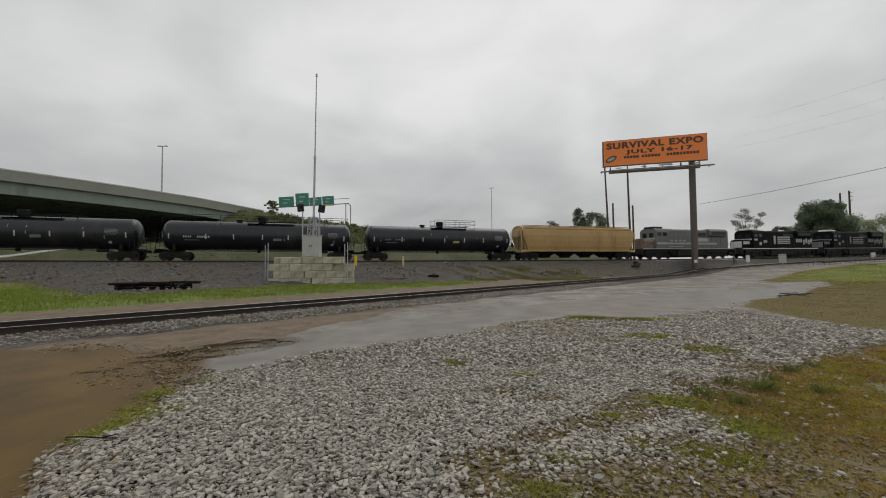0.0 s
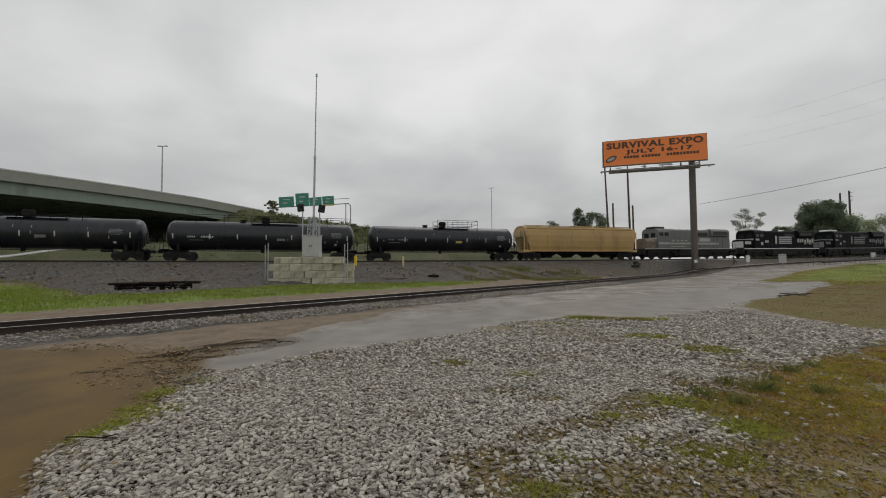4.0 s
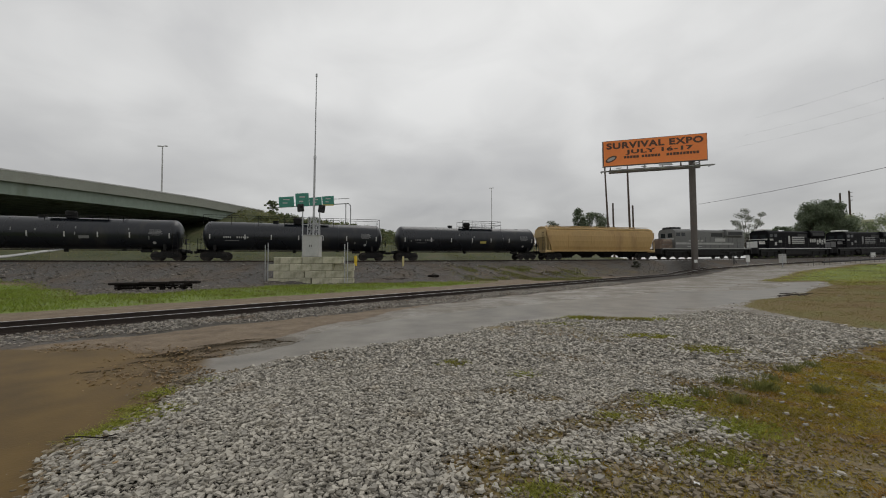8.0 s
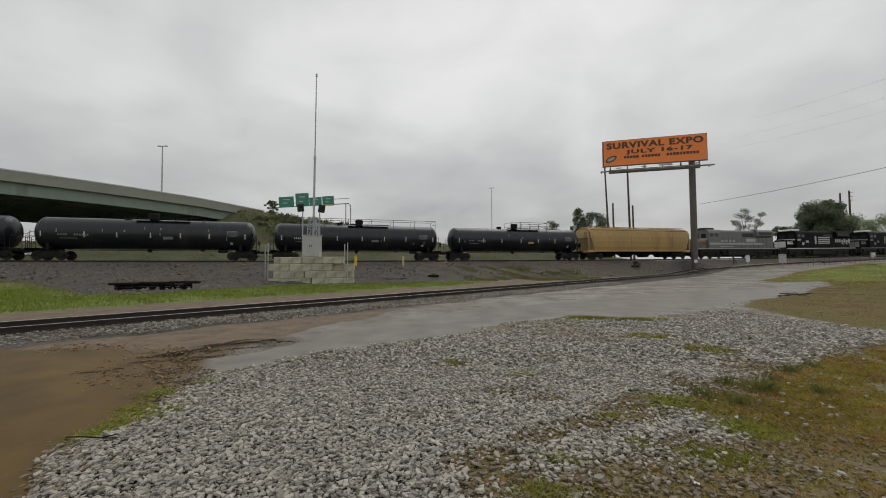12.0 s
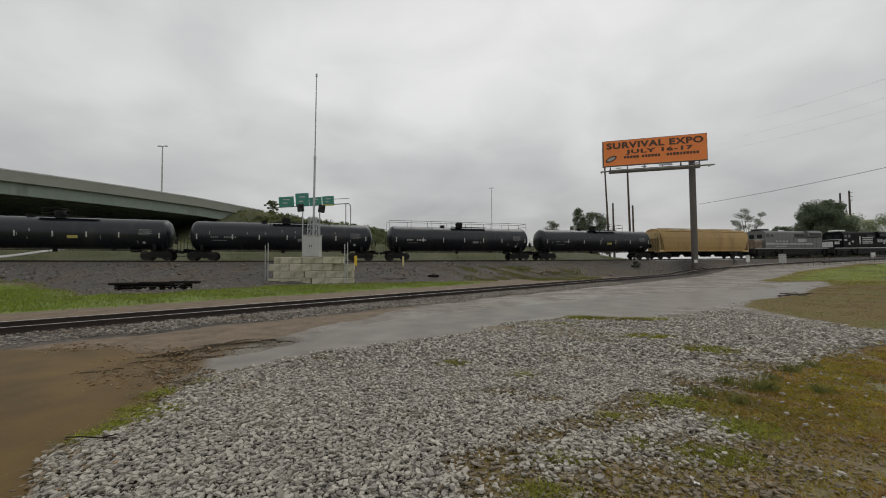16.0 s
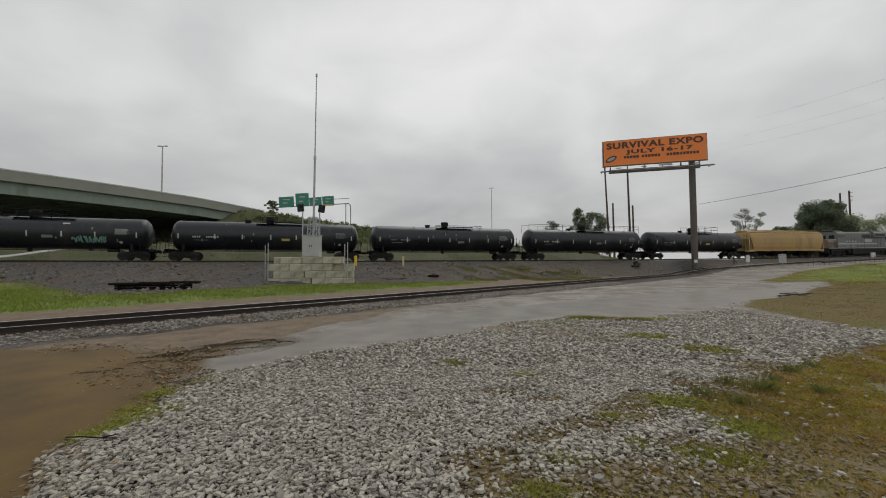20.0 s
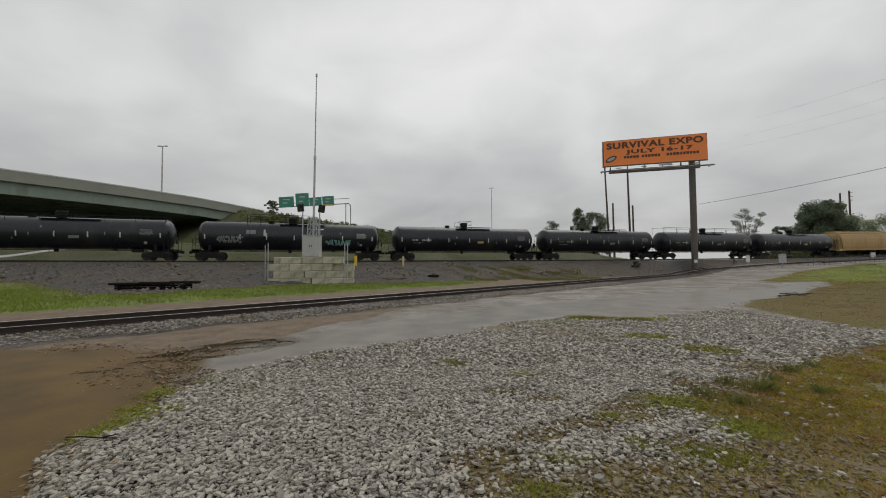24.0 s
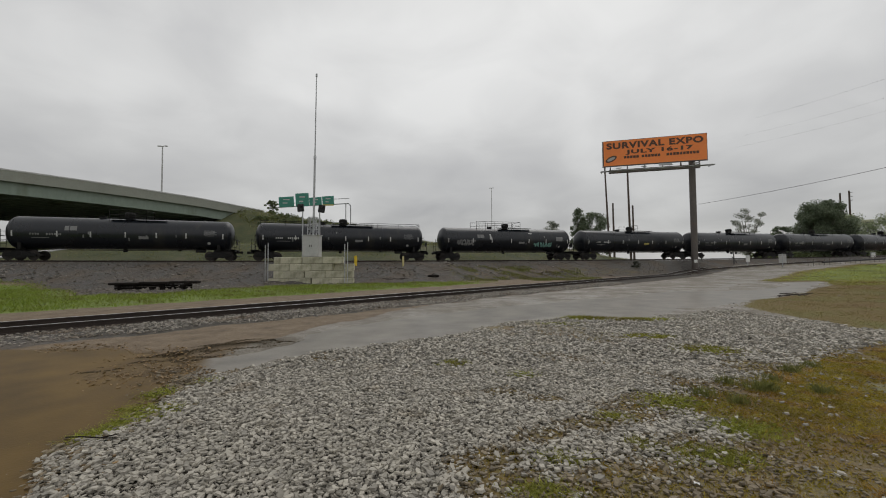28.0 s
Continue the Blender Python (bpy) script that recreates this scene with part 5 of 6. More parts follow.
def billboard():
    base = Vector((35.9, 56.0, 0))
    g = float(ground_z(base.x, base.y))
    W, Hh = 13.5, 3.7
    t = thing("billboard", "orange advertising billboard on a steel pole", "billboard", pose(base.x - 0.25, base.y, g, 0, 0, -16.0))
    zb = 15.15
    cx = -5.0
    bm = B(); rod(bm, (0, 0, -0.5), (0, 0, zb + 1.0), 0.42, 20)
    part("pole", bm, M["bbpole"], t, smooth=False)
    bm = B(); box(bm, (-0.02, -0.44, 1.75), (0.42, 0.03, 0.42), 0.01)
    part("warning_plate", bm, M["stripe"], t, "small white plate")
    bm = B(); box(bm, (cx, -0.55, zb + 0.87 + Hh / 2), (W, 0.14, Hh), 0.02)
    face = part("panel", bm, M["orange"], t, "orange printed panel")
    bm = B()
    y = -0.64
    box(bm, (cx, -0.54, zb + 0.80), (W + 0.1, 0.2, 0.13)); box(bm, (cx, -0.54, zb + 0.89 + Hh), (W + 0.1, 0.16, 0.05))
    box(bm, (cx - W / 2 - 0.07, -0.2, zb + 0.87 + Hh / 2), (0.13, 0.75, Hh + 0.1))
    box(bm, (cx + W / 2 + 0.03, -0.54, zb + 0.87 + Hh / 2), (0.05, 0.16, Hh + 0.1))
    part("panel_trim", bm, M["bbpole"], t)
    bm = B()
    box(bm, (cx, 0.0, zb + 0.1), (W - 1.5, 0.5, 0.5), 0.03)
    for i in range(7):
        x = cx - W / 2 + 0.8 + i * (W - 1.6) / 6
        box(bm, (x, -0.42, zb + 0.87 + Hh / 2), (0.14, 0.12, Hh))
    part("back_frame", bm, M["bbpole"], t)
    for i in range(6):
        bm = B(); box(bm, (cx - W / 2 + 0.9 + i * (W - 1.8) / 5, -0.3, zb + 0.55), (0.12, 0.3, 0.66), 0.01)
        part("hanger", bm, M["bbpole"], t)
    bm = B()
    box(bm, (cx, -1.35, zb - 0.1), (W + 1.2, 0.7, 0.06))
    for i in range(8):
        x = cx - W / 2 - 0.3 + i * (W + 0.6) / 7
        box(bm, (x, -0.75, zb - 0.05), (0.08, 1.6, 0.1))
    part("catwalk", bm, M["galv"], t)
    for i in range(4):
        x = cx - W / 2 + 1.8 + i * (W - 3.6) / 3
        bm = B(); rod(bm, (x, -1.5, zb - 0.1), (x, -2.1, zb + 0.1), 0.03, 6)
        box(bm, (x, -2.2, zb + 0.12), (0.7, 0.25, 0.12), 0.02)
        part("floodlight", bm, M["galv"], t)
    up = Matrix.Rotation(radians(90), 4, "X")
    bottom = zb + 0.87
    lettering("SURVIVAL EXPO", 1.22, face, M["letter"], Matrix.Translation((cx, y, bottom + 2.52)) @ up, 12.7, 0.04)
    lettering("JULY 16-17", 0.76, face, M["letter"], Matrix.Translation((cx + 0.7, y, bottom + 1.66)) @ up, 8.8, 0.045)
    for x, w in ((-3.5, 2.1), (-0.7, 2.9), (3.2, 4.2)):
        n = int(w / 0.42)
        for i in range(n):
            bm = B(); box(bm, (cx + 0.5 + x - w / 2 + 0.42 * (i + 0.5), y, bottom + 1.14), (0.33, 0.02, 0.36))
            part("print_bar", bm, M["letter"], face)
    bm = B()
    vs = [bm.verts.new((cx - 5.75 + 0.78 * math.cos(a), y - 0.01, bottom + 0.98 + 0.42 * math.sin(a) + 0.28 * math.cos(a))) for a in [i * math.pi / 12 for i in range(24)]]
    bm.faces.new(vs)
    part("oval_badge", bm, M["letter"], face, "dark oval badge")
    bm = B()
    vs = [bm.verts.new((cx - 5.75 + 0.56 * math.cos(a), y - 0.02, bottom + 0.98 + 0.22 * math.sin(a) + 0.2 * math.cos(a))) for a in [i * math.pi / 12 for i in range(24)]]
    bm.faces.new(vs)
    part("badge_centre", bm, M["pale_loco"], face)
    bm = B(); box(bm, (cx + 1.2, -1.72, zb + 0.33), (1.7, 0.04, 0.3))
    part("owner_plate", bm, M["galv"], t, "small blank grey plate")


billboard()


# ---------------------------------------------------------------- highway furniture
def sign_gantry():
    t = thing("sign_gantry", "highway gantry with green direction signs", "sign gantry", pose(-29.0, 97.0, 0, 0, 0, 4.0))
    # four panels with bars for their writing
    for x, z, w, h in ((-9.3, 17.1, 3.6, 2.5), (-5.5, 17.6, 3.2, 3.3), (-2.3, 17.25, 3.0, 2.0), (0.75, 17.4, 2.8, 2.3)):
        bm = B(); box(bm, (x, 0, z), (w, 0.1, h), 0.03, Matrix.Translation((x, 0, z)) @ Matrix.Rotation(radians(-4), 4, "Y") @ Matrix.Translation((-x, 0, -z)))
        s = part("sign_panel", bm, M["sign_green"], t, "green direction panel")
        bm = B()
        box(bm, (x, -0.06, z + h * 0.22), (w * 0.42, 0.01, h * 0.1))
        box(bm, (x - w * 0.08, -0.06, z - h * 0.12), (w * 0.3, 0.01, h * 0.1))
        part("legend_bars", bm, M["white"], s)
    bm = B(); box(bm, (0.75, -0.06, 16.35), (2.7, 0.03, 0.36))
    part("exit_strip", bm, M["yellow"], t, "yellow strip on a panel")
    for name, pts, r in (("upper_chord", [(-13.5, 0.3, 16.2), (2.5, 0.3, 17.9), (5.8, 0.3, 18.1)], 0.08), ("lower_chord", [(-12.6, 0.3, 15.7), (2.5, 0.3, 16.6), (5.6, 0.3, 16.8), (6.15, 0.3, 16.3), (6.2, 0.3, 6.0)], 0.13), ("leg", [(5.0, 0.3, 16.75), (5.0, 0.3, 6.0)], 0.12)):
        bm = B()
        for u, v in zip(pts, pts[1:]):
            rod(bm, u, v, r, 8)
        part(name, bm, M["galv"], t)
    for i in range(9):
        x = -11 + i * 1.6
        bm = B(); rod(bm, (x, 0.25, 16.4 + (x + 13.5) * 0.106), (x, 0.25, 15.8 + (x + 12.6) * 0.06), 0.05, 6)
        part("hanger", bm, M["galv"], t)


sign_gantry()


def street_lamp(x, y, z, tall, arms, label):
    t = thing("street_lamp", label, "street lamp", pose(x, y, z), group="highway lamps")
    bm = B(); rod(bm, (0, 0, 0), (0, 0, tall), 0.14, 10, 0.08)
    part("pole", bm, M["cab"], t)
    for s in arms:
        bm = B()
        pts = [Vector((0, 0, tall - 0.25)), Vector((s * 0.2, 0, tall)), Vector((s * 0.4, 0, tall + 0.02))]
        for a, b in zip(pts, pts[1:]):
            rod(bm, a, b, 0.06, 6)
        arm = part("arm", bm, M["cab"], t)
        bm = B(); box(bm, (s * 0.58, 0, tall - 0.02), (0.5, 0.28, 0.16), 0.05)
        part("lamp_head", bm, M["cab"], arm)


street_lamp(-45.9, 64.2, 12.2, 9.1, (-1, 1), "twin-arm steel lamp standing on the bridge")
street_lamp(16.3, 131.0, 4.0, 22.8, (-1, 1), "tall grey highway lamp beyond the train")
# ---------------------------------------------------------------- trees


def tree(name, x, y, tall, wide, clumps, leaves, mat, label, seed, fill=0.13, leaf=0.3, base=None, squash=0.72):
    rnd = random.Random(seed)
    g = float(ground_z(x, y)) if base is None else base
    t = thing(name, label, "tree", pose(x, y, g - 0.1))
    bm = B()
    trunk_h = tall * 0.22
    rod(bm, (0, 0, 0), (0.1, 0, trunk_h), tall * 0.03, 10, tall * 0.02)
    part("trunk", bm, M["bark"], t)
    tips = []
    bm = B()
    for i in range(clumps):
        an = rnd.uniform(0, 6.283)
        rr = math.sqrt(rnd.random()) * wide / 2
        lift = rnd.random()
        hz = trunk_h * 0.9 + (tall - trunk_h * 0.9) * lift
        rr *= math.sqrt(max(0.08, 1 - (abs(lift - 0.42) / 0.62) ** 2))
        tip = Vector((rr * math.cos(an), rr * math.sin(an), hz))
        tips.append(tip)
        if i % 2 == 0:
            mid = Vector((tip.x * 0.45, tip.y * 0.45, trunk_h + (tip.z - trunk_h) * 0.5))
            rod(bm, (0.1, 0, trunk_h * rnd.uniform(0.7, 1)), mid, tall * 0.011, 5, tall * 0.006)
            rod(bm, mid, tip, tall * 0.006, 5, tall * 0.002)
    part("limbs", bm, M["bark"], t)
    n = clumps * leaves
    rs = np.random.RandomState(seed)
    tp = np.array([tuple(v) for v in tips])
    size = rs.uniform(0.55, 1.0, clumps) * wide * fill
    which = np.repeat(np.arange(clumps), leaves)
    d = rs.normal(size=(n, 3))
    d /= np.linalg.norm(d, axis=1)[:, None]
    c = tp[which] + d * (rs.random(n) ** 0.45)[:, None] * size[which][:, None] * np.array([1.15, 1.15, squash])
    u = rs.normal(size=(n, 3)); u /= np.linalg.norm(u, axis=1)[:, None]
    v = np.cross(u, rs.normal(size=(n, 3))); v /= np.linalg.norm(v, axis=1)[:, None]
    s = rs.uniform(0.6, 1.2, n)[:, None] * leaf
    co = np.stack([c - u * s, c + v * s * 0.55, c + u * s, c - v * s * 0.55], 1).reshape(-1, 3)
    flat_mesh(co, n, 4, mat, "crown", t)
    return t


def flat_mesh(co, faces, sides, mat, name, parent=None):
    """Loose faces from a run of corners."""
    me = bpy.data.meshes.new(name)
    me.vertices.add(len(co)); me.vertices.foreach_set("co", np.ascontiguousarray(co, dtype=np.float32).ravel())
    me.loops.add(faces * sides); me.loops.foreach_set("vertex_index", np.arange(faces * sides))
    me.polygons.add(faces); me.polygons.foreach_set("loop_start", np.arange(faces) * sides)
    me.update()
    me.materials.append(mat)
    ob = new(name, me)
    ob.parent = parent
    return ob


tree("oak_tree", 95.3, 99.0, 15.6, 10.8, 120, 420, M["leaf"], "large dark green broadleaf tree behind the train", 3, fill=0.17, leaf=0.19, squash=0.9)
tree("tree", 115.5, 113.0, 13.4, 17.0, 90, 300, M["brush_hazed"], "rounded green tree beside the large one", 5, leaf=0.18)
tree("tree", 130.0, 110.0, 14.6, 18.0, 90, 300, M["brush_hazed"], "lower green tree at the edge of the street", 6, leaf=0.18)
tree("thin_tree", 69.5, 90.0, 12.9, 8.4, 44, 110, M["leaf_hazed"], "thin open-crowned pale tree behind the train", 7, leaf=0.15, fill=0.12)
tree("tree", 34.7, 92.0, 11.9, 8.6, 80, 200, M["leaf"], "green tree with an open uneven crown behind the train", 8, leaf=0.17, fill=0.15, squash=0.9)
tree("tree", 31.8, 92.5, 12.9, 3.6, 40, 170, M["leaf"], "narrow upright green tree behind the train", 18, leaf=0.17, fill=0.24, squash=1.1)
tree("small_tree", 26.0, 96.0, 9.9, 6.5, 40, 150, M["leaf_hazed"], "small pale green tree behind the train", 9, leaf=0.16, fill=0.17)
tree("bush", 86.0, 100.0, 9.5, 7.0, 30, 160, M["leaf"], "dark bush beside the large tree", 11, leaf=0.2)


def scrub():
    """Bushes along the shoulder of the highway bank."""
    rnd = random.Random(21)
    rs = np.random.RandomState(21)
    out = []
    for i in range(430):
        k = rnd.uniform(30, 84)
        b = rnd.uniform(-15.0, 1.0)
        if k < 36 and b > -3:
            continue
        q = BR0 + BD * k + BN * b
        g = float(ground_z(q.x, q.y))
        r = rnd.uniform(0.25, 0.85)
        n = 60
        d = rs.normal(size=(n, 3)); d /= np.linalg.norm(d, axis=1)[:, None]
        c = np.array([q.x, q.y, g + r * 0.4]) + d * (rs.random(n) ** 0.4)[:, None] * np.array([r * 1.4, r * 1.4, r * 0.8])
        u = rs.normal(size=(n, 3)); u /= np.linalg.norm(u, axis=1)[:, None]
        v = np.cross(u, rs.normal(size=(n, 3))); v /= np.linalg.norm(v, axis=1)[:, None]
        s = rs.uniform(0.1, 0.24, n)[:, None]
        out.append(np.stack([c - u * s, c + v * s * 0.6, c + u * s, c - v * s * 0.6], 1).reshape(-1, 3))
    co = np.concatenate(out)
    tagged(flat_mesh(co, len(co) // 4, 4, M["brush"], "bank_scrub"), "scrubby green bushes on the highway bank", "bushes", kind="stuff")


scrub()


def hedge():
    """A low far belt of bushes beyond the street, right of the crossing."""
    rs = np.random.RandomState(44)
    n = 26000
    x = rs.uniform(86, 185, n)
    y = 108 + rs.normal(0, 2.0, n) + (x - 74) * 0.1
    tall = 4.2 + 1.6 * ripple(x, y * 0, 0.35, 2.0)
    c = np.stack([x, y, 0.3 + rs.random(n) ** 0.8 * tall], -1)
    u = rs.normal(size=(n, 3)); u /= np.linalg.norm(u, axis=1)[:, None]
    v = np.cross(u, rs.normal(size=(n, 3))); v /= np.linalg.norm(v, axis=1)[:, None]
    s = rs.uniform(0.2, 0.45, n)[:, None]
    co = np.stack([c - u * s, c + v * s * 0.6, c + u * s, c - v * s * 0.6], 1).reshape(-1, 3)
    tagged(flat_mesh(co, n, 4, M["brush"], "far_hedge"), "low green belt of bushes beyond the crossing", "bushes", kind="stuff")


hedge()
tree("sapling", -35.6, 82.0, 3.2, 2.8, 40, 90, M["brush"], "small bushy sapling on the highway bank", 15, leaf=0.11)


def far_sign(x, y):
    t = thing("sign_board", "pale yellow sign board on a tall pole among trees", "sign", pose(x, y, 0, 0, 0, -40))
    bm = B(); rod(bm, (0, 0.15, 0), (0, 0.15, 13.0), 0.14, 10)
    part("pole", bm, M["galv"], t)
    bm = B(); box(bm, (0, 0, 12.3), (2.4, 0.2, 1.5), 0.04)
    board = part("board", bm, M["signpale"], t, "pale yellow board")
    bm = B(); box(bm, (0.2, -0.11, 12.25), (1.3, 0.02, 0.4))
    part("legend_bar", bm, M["dim"], board)


far_sign(118.0, 109.5)

# ---------------------------------------------------------------- poles and wires


def utility_pole(x, y, tall, r, label, arms=0, lean=0.0):
    g = float(ground_z(x, y))
    t = thing("utility_pole", label, "utility pole", pose(x, y, g - 0.3), group="utility poles")
    bm = B(); rod(bm, (0, 0, 0), (lean, 0, tall), r, 10, r * 0.7)
    part("pole", bm, M["wood"], t)
    for i in range(arms):
        z = tall - 0.5 - i * 1.1
        bm = B(); box(bm, (lean + 0.3, -0.12, z), (1.0, 0.1, 0.1), 0.01)
        a = part("crossarm", bm, M["wood"], t)
        for sx in (-0.1, 0.7):
            bm = B(); lathe(bm, [(z + 0.06, 0.03), (z + 0.12, 0.06), (z + 0.2, 0.05), (z + 0.24, 0.02)], 8, "z", (lean + sx, -0.12, 0))
            part("insulator", bm, M["cab"], a)
    return t


utility_pole(30.6, 72.5, 17.6, 0.19, "slim dark pole behind the train", lean=-0.6)
utility_pole(34.25, 72.0, 17.3, 0.22, "slim dark pole behind the train", lean=-0.3)
utility_pole(33.4, 77.0, 12.0, 0.22, "short dark pole stub behind the train", lean=-0.1)
utility_pole(37.75, 78.0, 12.3, 0.22, "short dark pole stub behind the train", lean=-0.1)
utility_pole(113.2, 112.0, 20.5, 0.28, "wooden utility pole behind the trees")
utility_pole(114.8, 111.0, 21.0, 0.3, "wooden utility pole with crossarms behind the trees", arms=3)


def wire(points, r, label):
    cu = bpy.data.curves.new("wire", "CURVE")
    cu.dimensions, cu.bevel_depth, cu.bevel_resolution = "3D", r, 1
    sp = cu.splines.new("POLY")
    sp.points.add(len(points) - 1)
    for q, c in zip(sp.points, points):
        q.co = (*c, 1)
    cu.materials.append(M["wire"])
    return tagged(new("overhead_wire", cu), label, "wire", group="overhead wires")


def hang(a, b, sag, n=16):
    a, b = Vector(a), Vector(b)
    return [a + (b - a) * (i / n) - Vector((0, 0, 4 * sag * (i / n) * (1 - i / n))) for i in range(n + 1)]


wire(hang((40.3, 62.0, 10.7), (49.5, 30.0, 12.2), 0.4), 0.025, "black overhead cable crossing the lot")
wire(hang((60.0, 80.0, 25.0), (72.0, 44.0, 25.0), 0.8), 0.008, "thin black overhead wire")
wire(hang((62.0, 80.0, 27.5), (72.0, 44.0, 27.0), 0.8), 0.008, "thin black overhead wire")
wire(hang((64.0, 80.0, 31.0), (72.0, 44.0, 30.0), 0.8), 0.008, "thin black overhead wire")


# ---------------------------------------------------------------- pavement strip on the bank behind the train
def pavement_strip():
    t = thing("paved_strip", "pale concrete gutter strip on the grass bank", "gutter", kind="structure")
    bm = B()
    pts = [main_at(a, p, 0) for a, p in ((-5.5, -4.2), (-2.5, -6.0), (0.5, -8.2), (3.5, -10.6))]
    rows = []
    for q in pts:
        g = float(ground_z(q.x, q.y))
        rows.append((Vector((q.x, q.y, g + 0.06)), Vector((q.x - 0.3, q.y + 0.8, float(ground_z(q.x - 0.3, q.y + 0.8)) + 0.06))))
    for (a0, b0), (a1, b1) in zip(rows, rows[1:]):
        top = [bm.verts.new(v) for v in (a0, a1, b1, b0)]
        low = [bm.verts.new(v - Vector((0, 0, 0.25))) for v in (a0, a1, b1, b0)]
        bm.faces.new(top); bm.faces.new(low[::-1])
        for i in range(4):
            bm.faces.new((low[i], low[(i + 1) % 4], top[(i + 1) % 4], top[i]))
    bmesh.ops.recalc_face_normals(bm, faces=bm.faces)
    part("slab", bm, M["cab"], t)


pavement_strip()


# ---------------------------------------------------------------- level crossing
def crossing_box(x, y, w, tall, label):
    g = float(ground_z(x, y))
    t = thing("relay_box", label, "relay box", pose(x, y, g, 0, 0, -25))
    bm = B(); rod(bm, (0, 0, -0.2), (0, 0, tall * 0.35), 0.06, 8)
    part("post", bm, M["galv"], t)
    bm = B(); box(bm, (0, 0, tall * 0.68), (w, w * 0.7, tall * 0.64), 0.03)
    part("box_body", bm, M["stripe"], t)
    bm = B(); box(bm, (0, 0, tall + 0.02), (w * 1.15, w * 0.85, 0.05), 0.01)
    part("box_lid", bm, M["galv"], t)


crossing_box(43.9, 57.0, 0.42, 1.5, "white relay box on a post at the crossing")
crossing_box(72.3, 66.5, 0.5, 1.2, "white relay box on a post beyond the crossing")


def crossing_sign(x, y):
    g = float(ground_z(x, y))
    t = thing("crossing_sign", "two pale sign panels on a steel post", "sign", pose(x, y, g, 0, 0, -35))
    bm = B(); rod(bm, (0, 0, -0.2), (0, 0, 2.0), 0.06, 8)
    part("post", bm, M["galv"], t)
    for s in (-1, 1):
        bm = B(); box(bm, (s * 0.24, -0.07, 1.2), (0.38, 0.03, 1.1), 0.01)
        part("sign_panel", bm, M["cab"], t)
    bm = B(); box(bm, (0, -0.07, 1.85), (0.85, 0.03, 0.14), 0.01)
    part("top_panel", bm, M["white"], t)


crossing_sign(48.9, 57.0)


def flasher(x, y):
    g = float(ground_z(x, y))
    t = thing("crossing_signal", "dark crossing flasher post with a counterweight", "crossing signal", pose(x, y, g, 0, 0, -25))
    bm = B(); rod(bm, (0, 0, -0.2), (0, 0, 1.7), 0.07, 8)
    part("post", bm, M["black"], t)
    bm = B(); rod(bm, (-0.25, 0, 1.1), (0.35, 0, 0.2), 0.05, 6)
    part("brace", bm, M["black"], t)
    for s in (-1, 1):
        bm = B(); rod(bm, (s * 0.28, -0.12, 1.6), (s * 0.28, 0.05, 1.6), 0.15, 14)
        part("lamp", bm, M["black"], t)


flasher(42.2, 57.4)


def fence():
    t = thing("guard_railing", "low steel railing along the raised track", "railing")
    a0, a1 = 97.0, 181.0
    n = 68
    for i in range(n + 1):
        a = a0 + (a1 - a0) * i / n
        q = main_at(a, 7.2, 0)
        g = float(ground_z(q.x, q.y))
        bm = B(); box(bm, (q.x, q.y, g + 0.46), (0.05, 0.05, 1.0))
        part("post", bm, M["bbpole"], t)
    for up in (1.02, 0.74):
        bm = B()
        for i in range(n):
            p, q = main_at(a0 + (a1 - a0) * i / n, 7.2, 0), main_at(a0 + (a1 - a0) * (i + 1) / n, 7.2, 0)
            p.z, q.z = float(ground_z(p.x, p.y)) + up, float(ground_z(q.x, q.y)) + up
            rod(bm, p, q, 0.028, 6)
        part("rail", bm, M["bbpole"], t)
    bm = B()
    for i in range(n):
        p, q = main_at(a0 + 3 + (a1 - a0) * i / n, 7.35, 0), main_at(a0 + 3 + (a1 - a0) * (i + 1) / n, 7.35, 0)
        p.z, q.z = float(ground_z(p.x, p.y)) + 0.46, float(ground_z(q.x, q.y)) + 0.46
        rod(bm, p, q, 0.13, 6)
    part("kerb_beam", bm, M["black"], t, "dark timber beam along the foot")


fence()


def debris(x, y, pieces, label, seed, reach=0.6, mat="tie"):
    rnd = random.Random(seed)
    g = float(ground_z(x, y))
    t = thing("debris_pile", label, "debris", pose(x, y, g))
    for i in range(pieces):
        bm = B()
        l = rnd.uniform(0.25, 0.8)
        an = rnd.uniform(-0.5, 0.5)
        c = Vector((rnd.uniform(-reach, reach), rnd.uniform(-reach, reach) / 2, 0.04 + 0.03 * (i % 3)))
        d = Vector((math.cos(an), math.sin(an), rnd.uniform(-0.05, 0.12))) * l / 2
        rod(bm, c - d, c + d, rnd.uniform(0.008, 0.024), 6)
        part("broken_stick", bm, M[mat], t)


debris(16.0, 18.3, 13, "dark broken sticks lying in the grass", 2)
debris(59.5, 55.0, 12, "dark log lying in the grass", 3)
debris(-4.9, 36.4, 14, "rusty brown scrap strewn on the ballast bank", 6, 1.5, "rust")
debris(27.5, 55.0, 5, "dark clump of brushwood on the bank", 5)


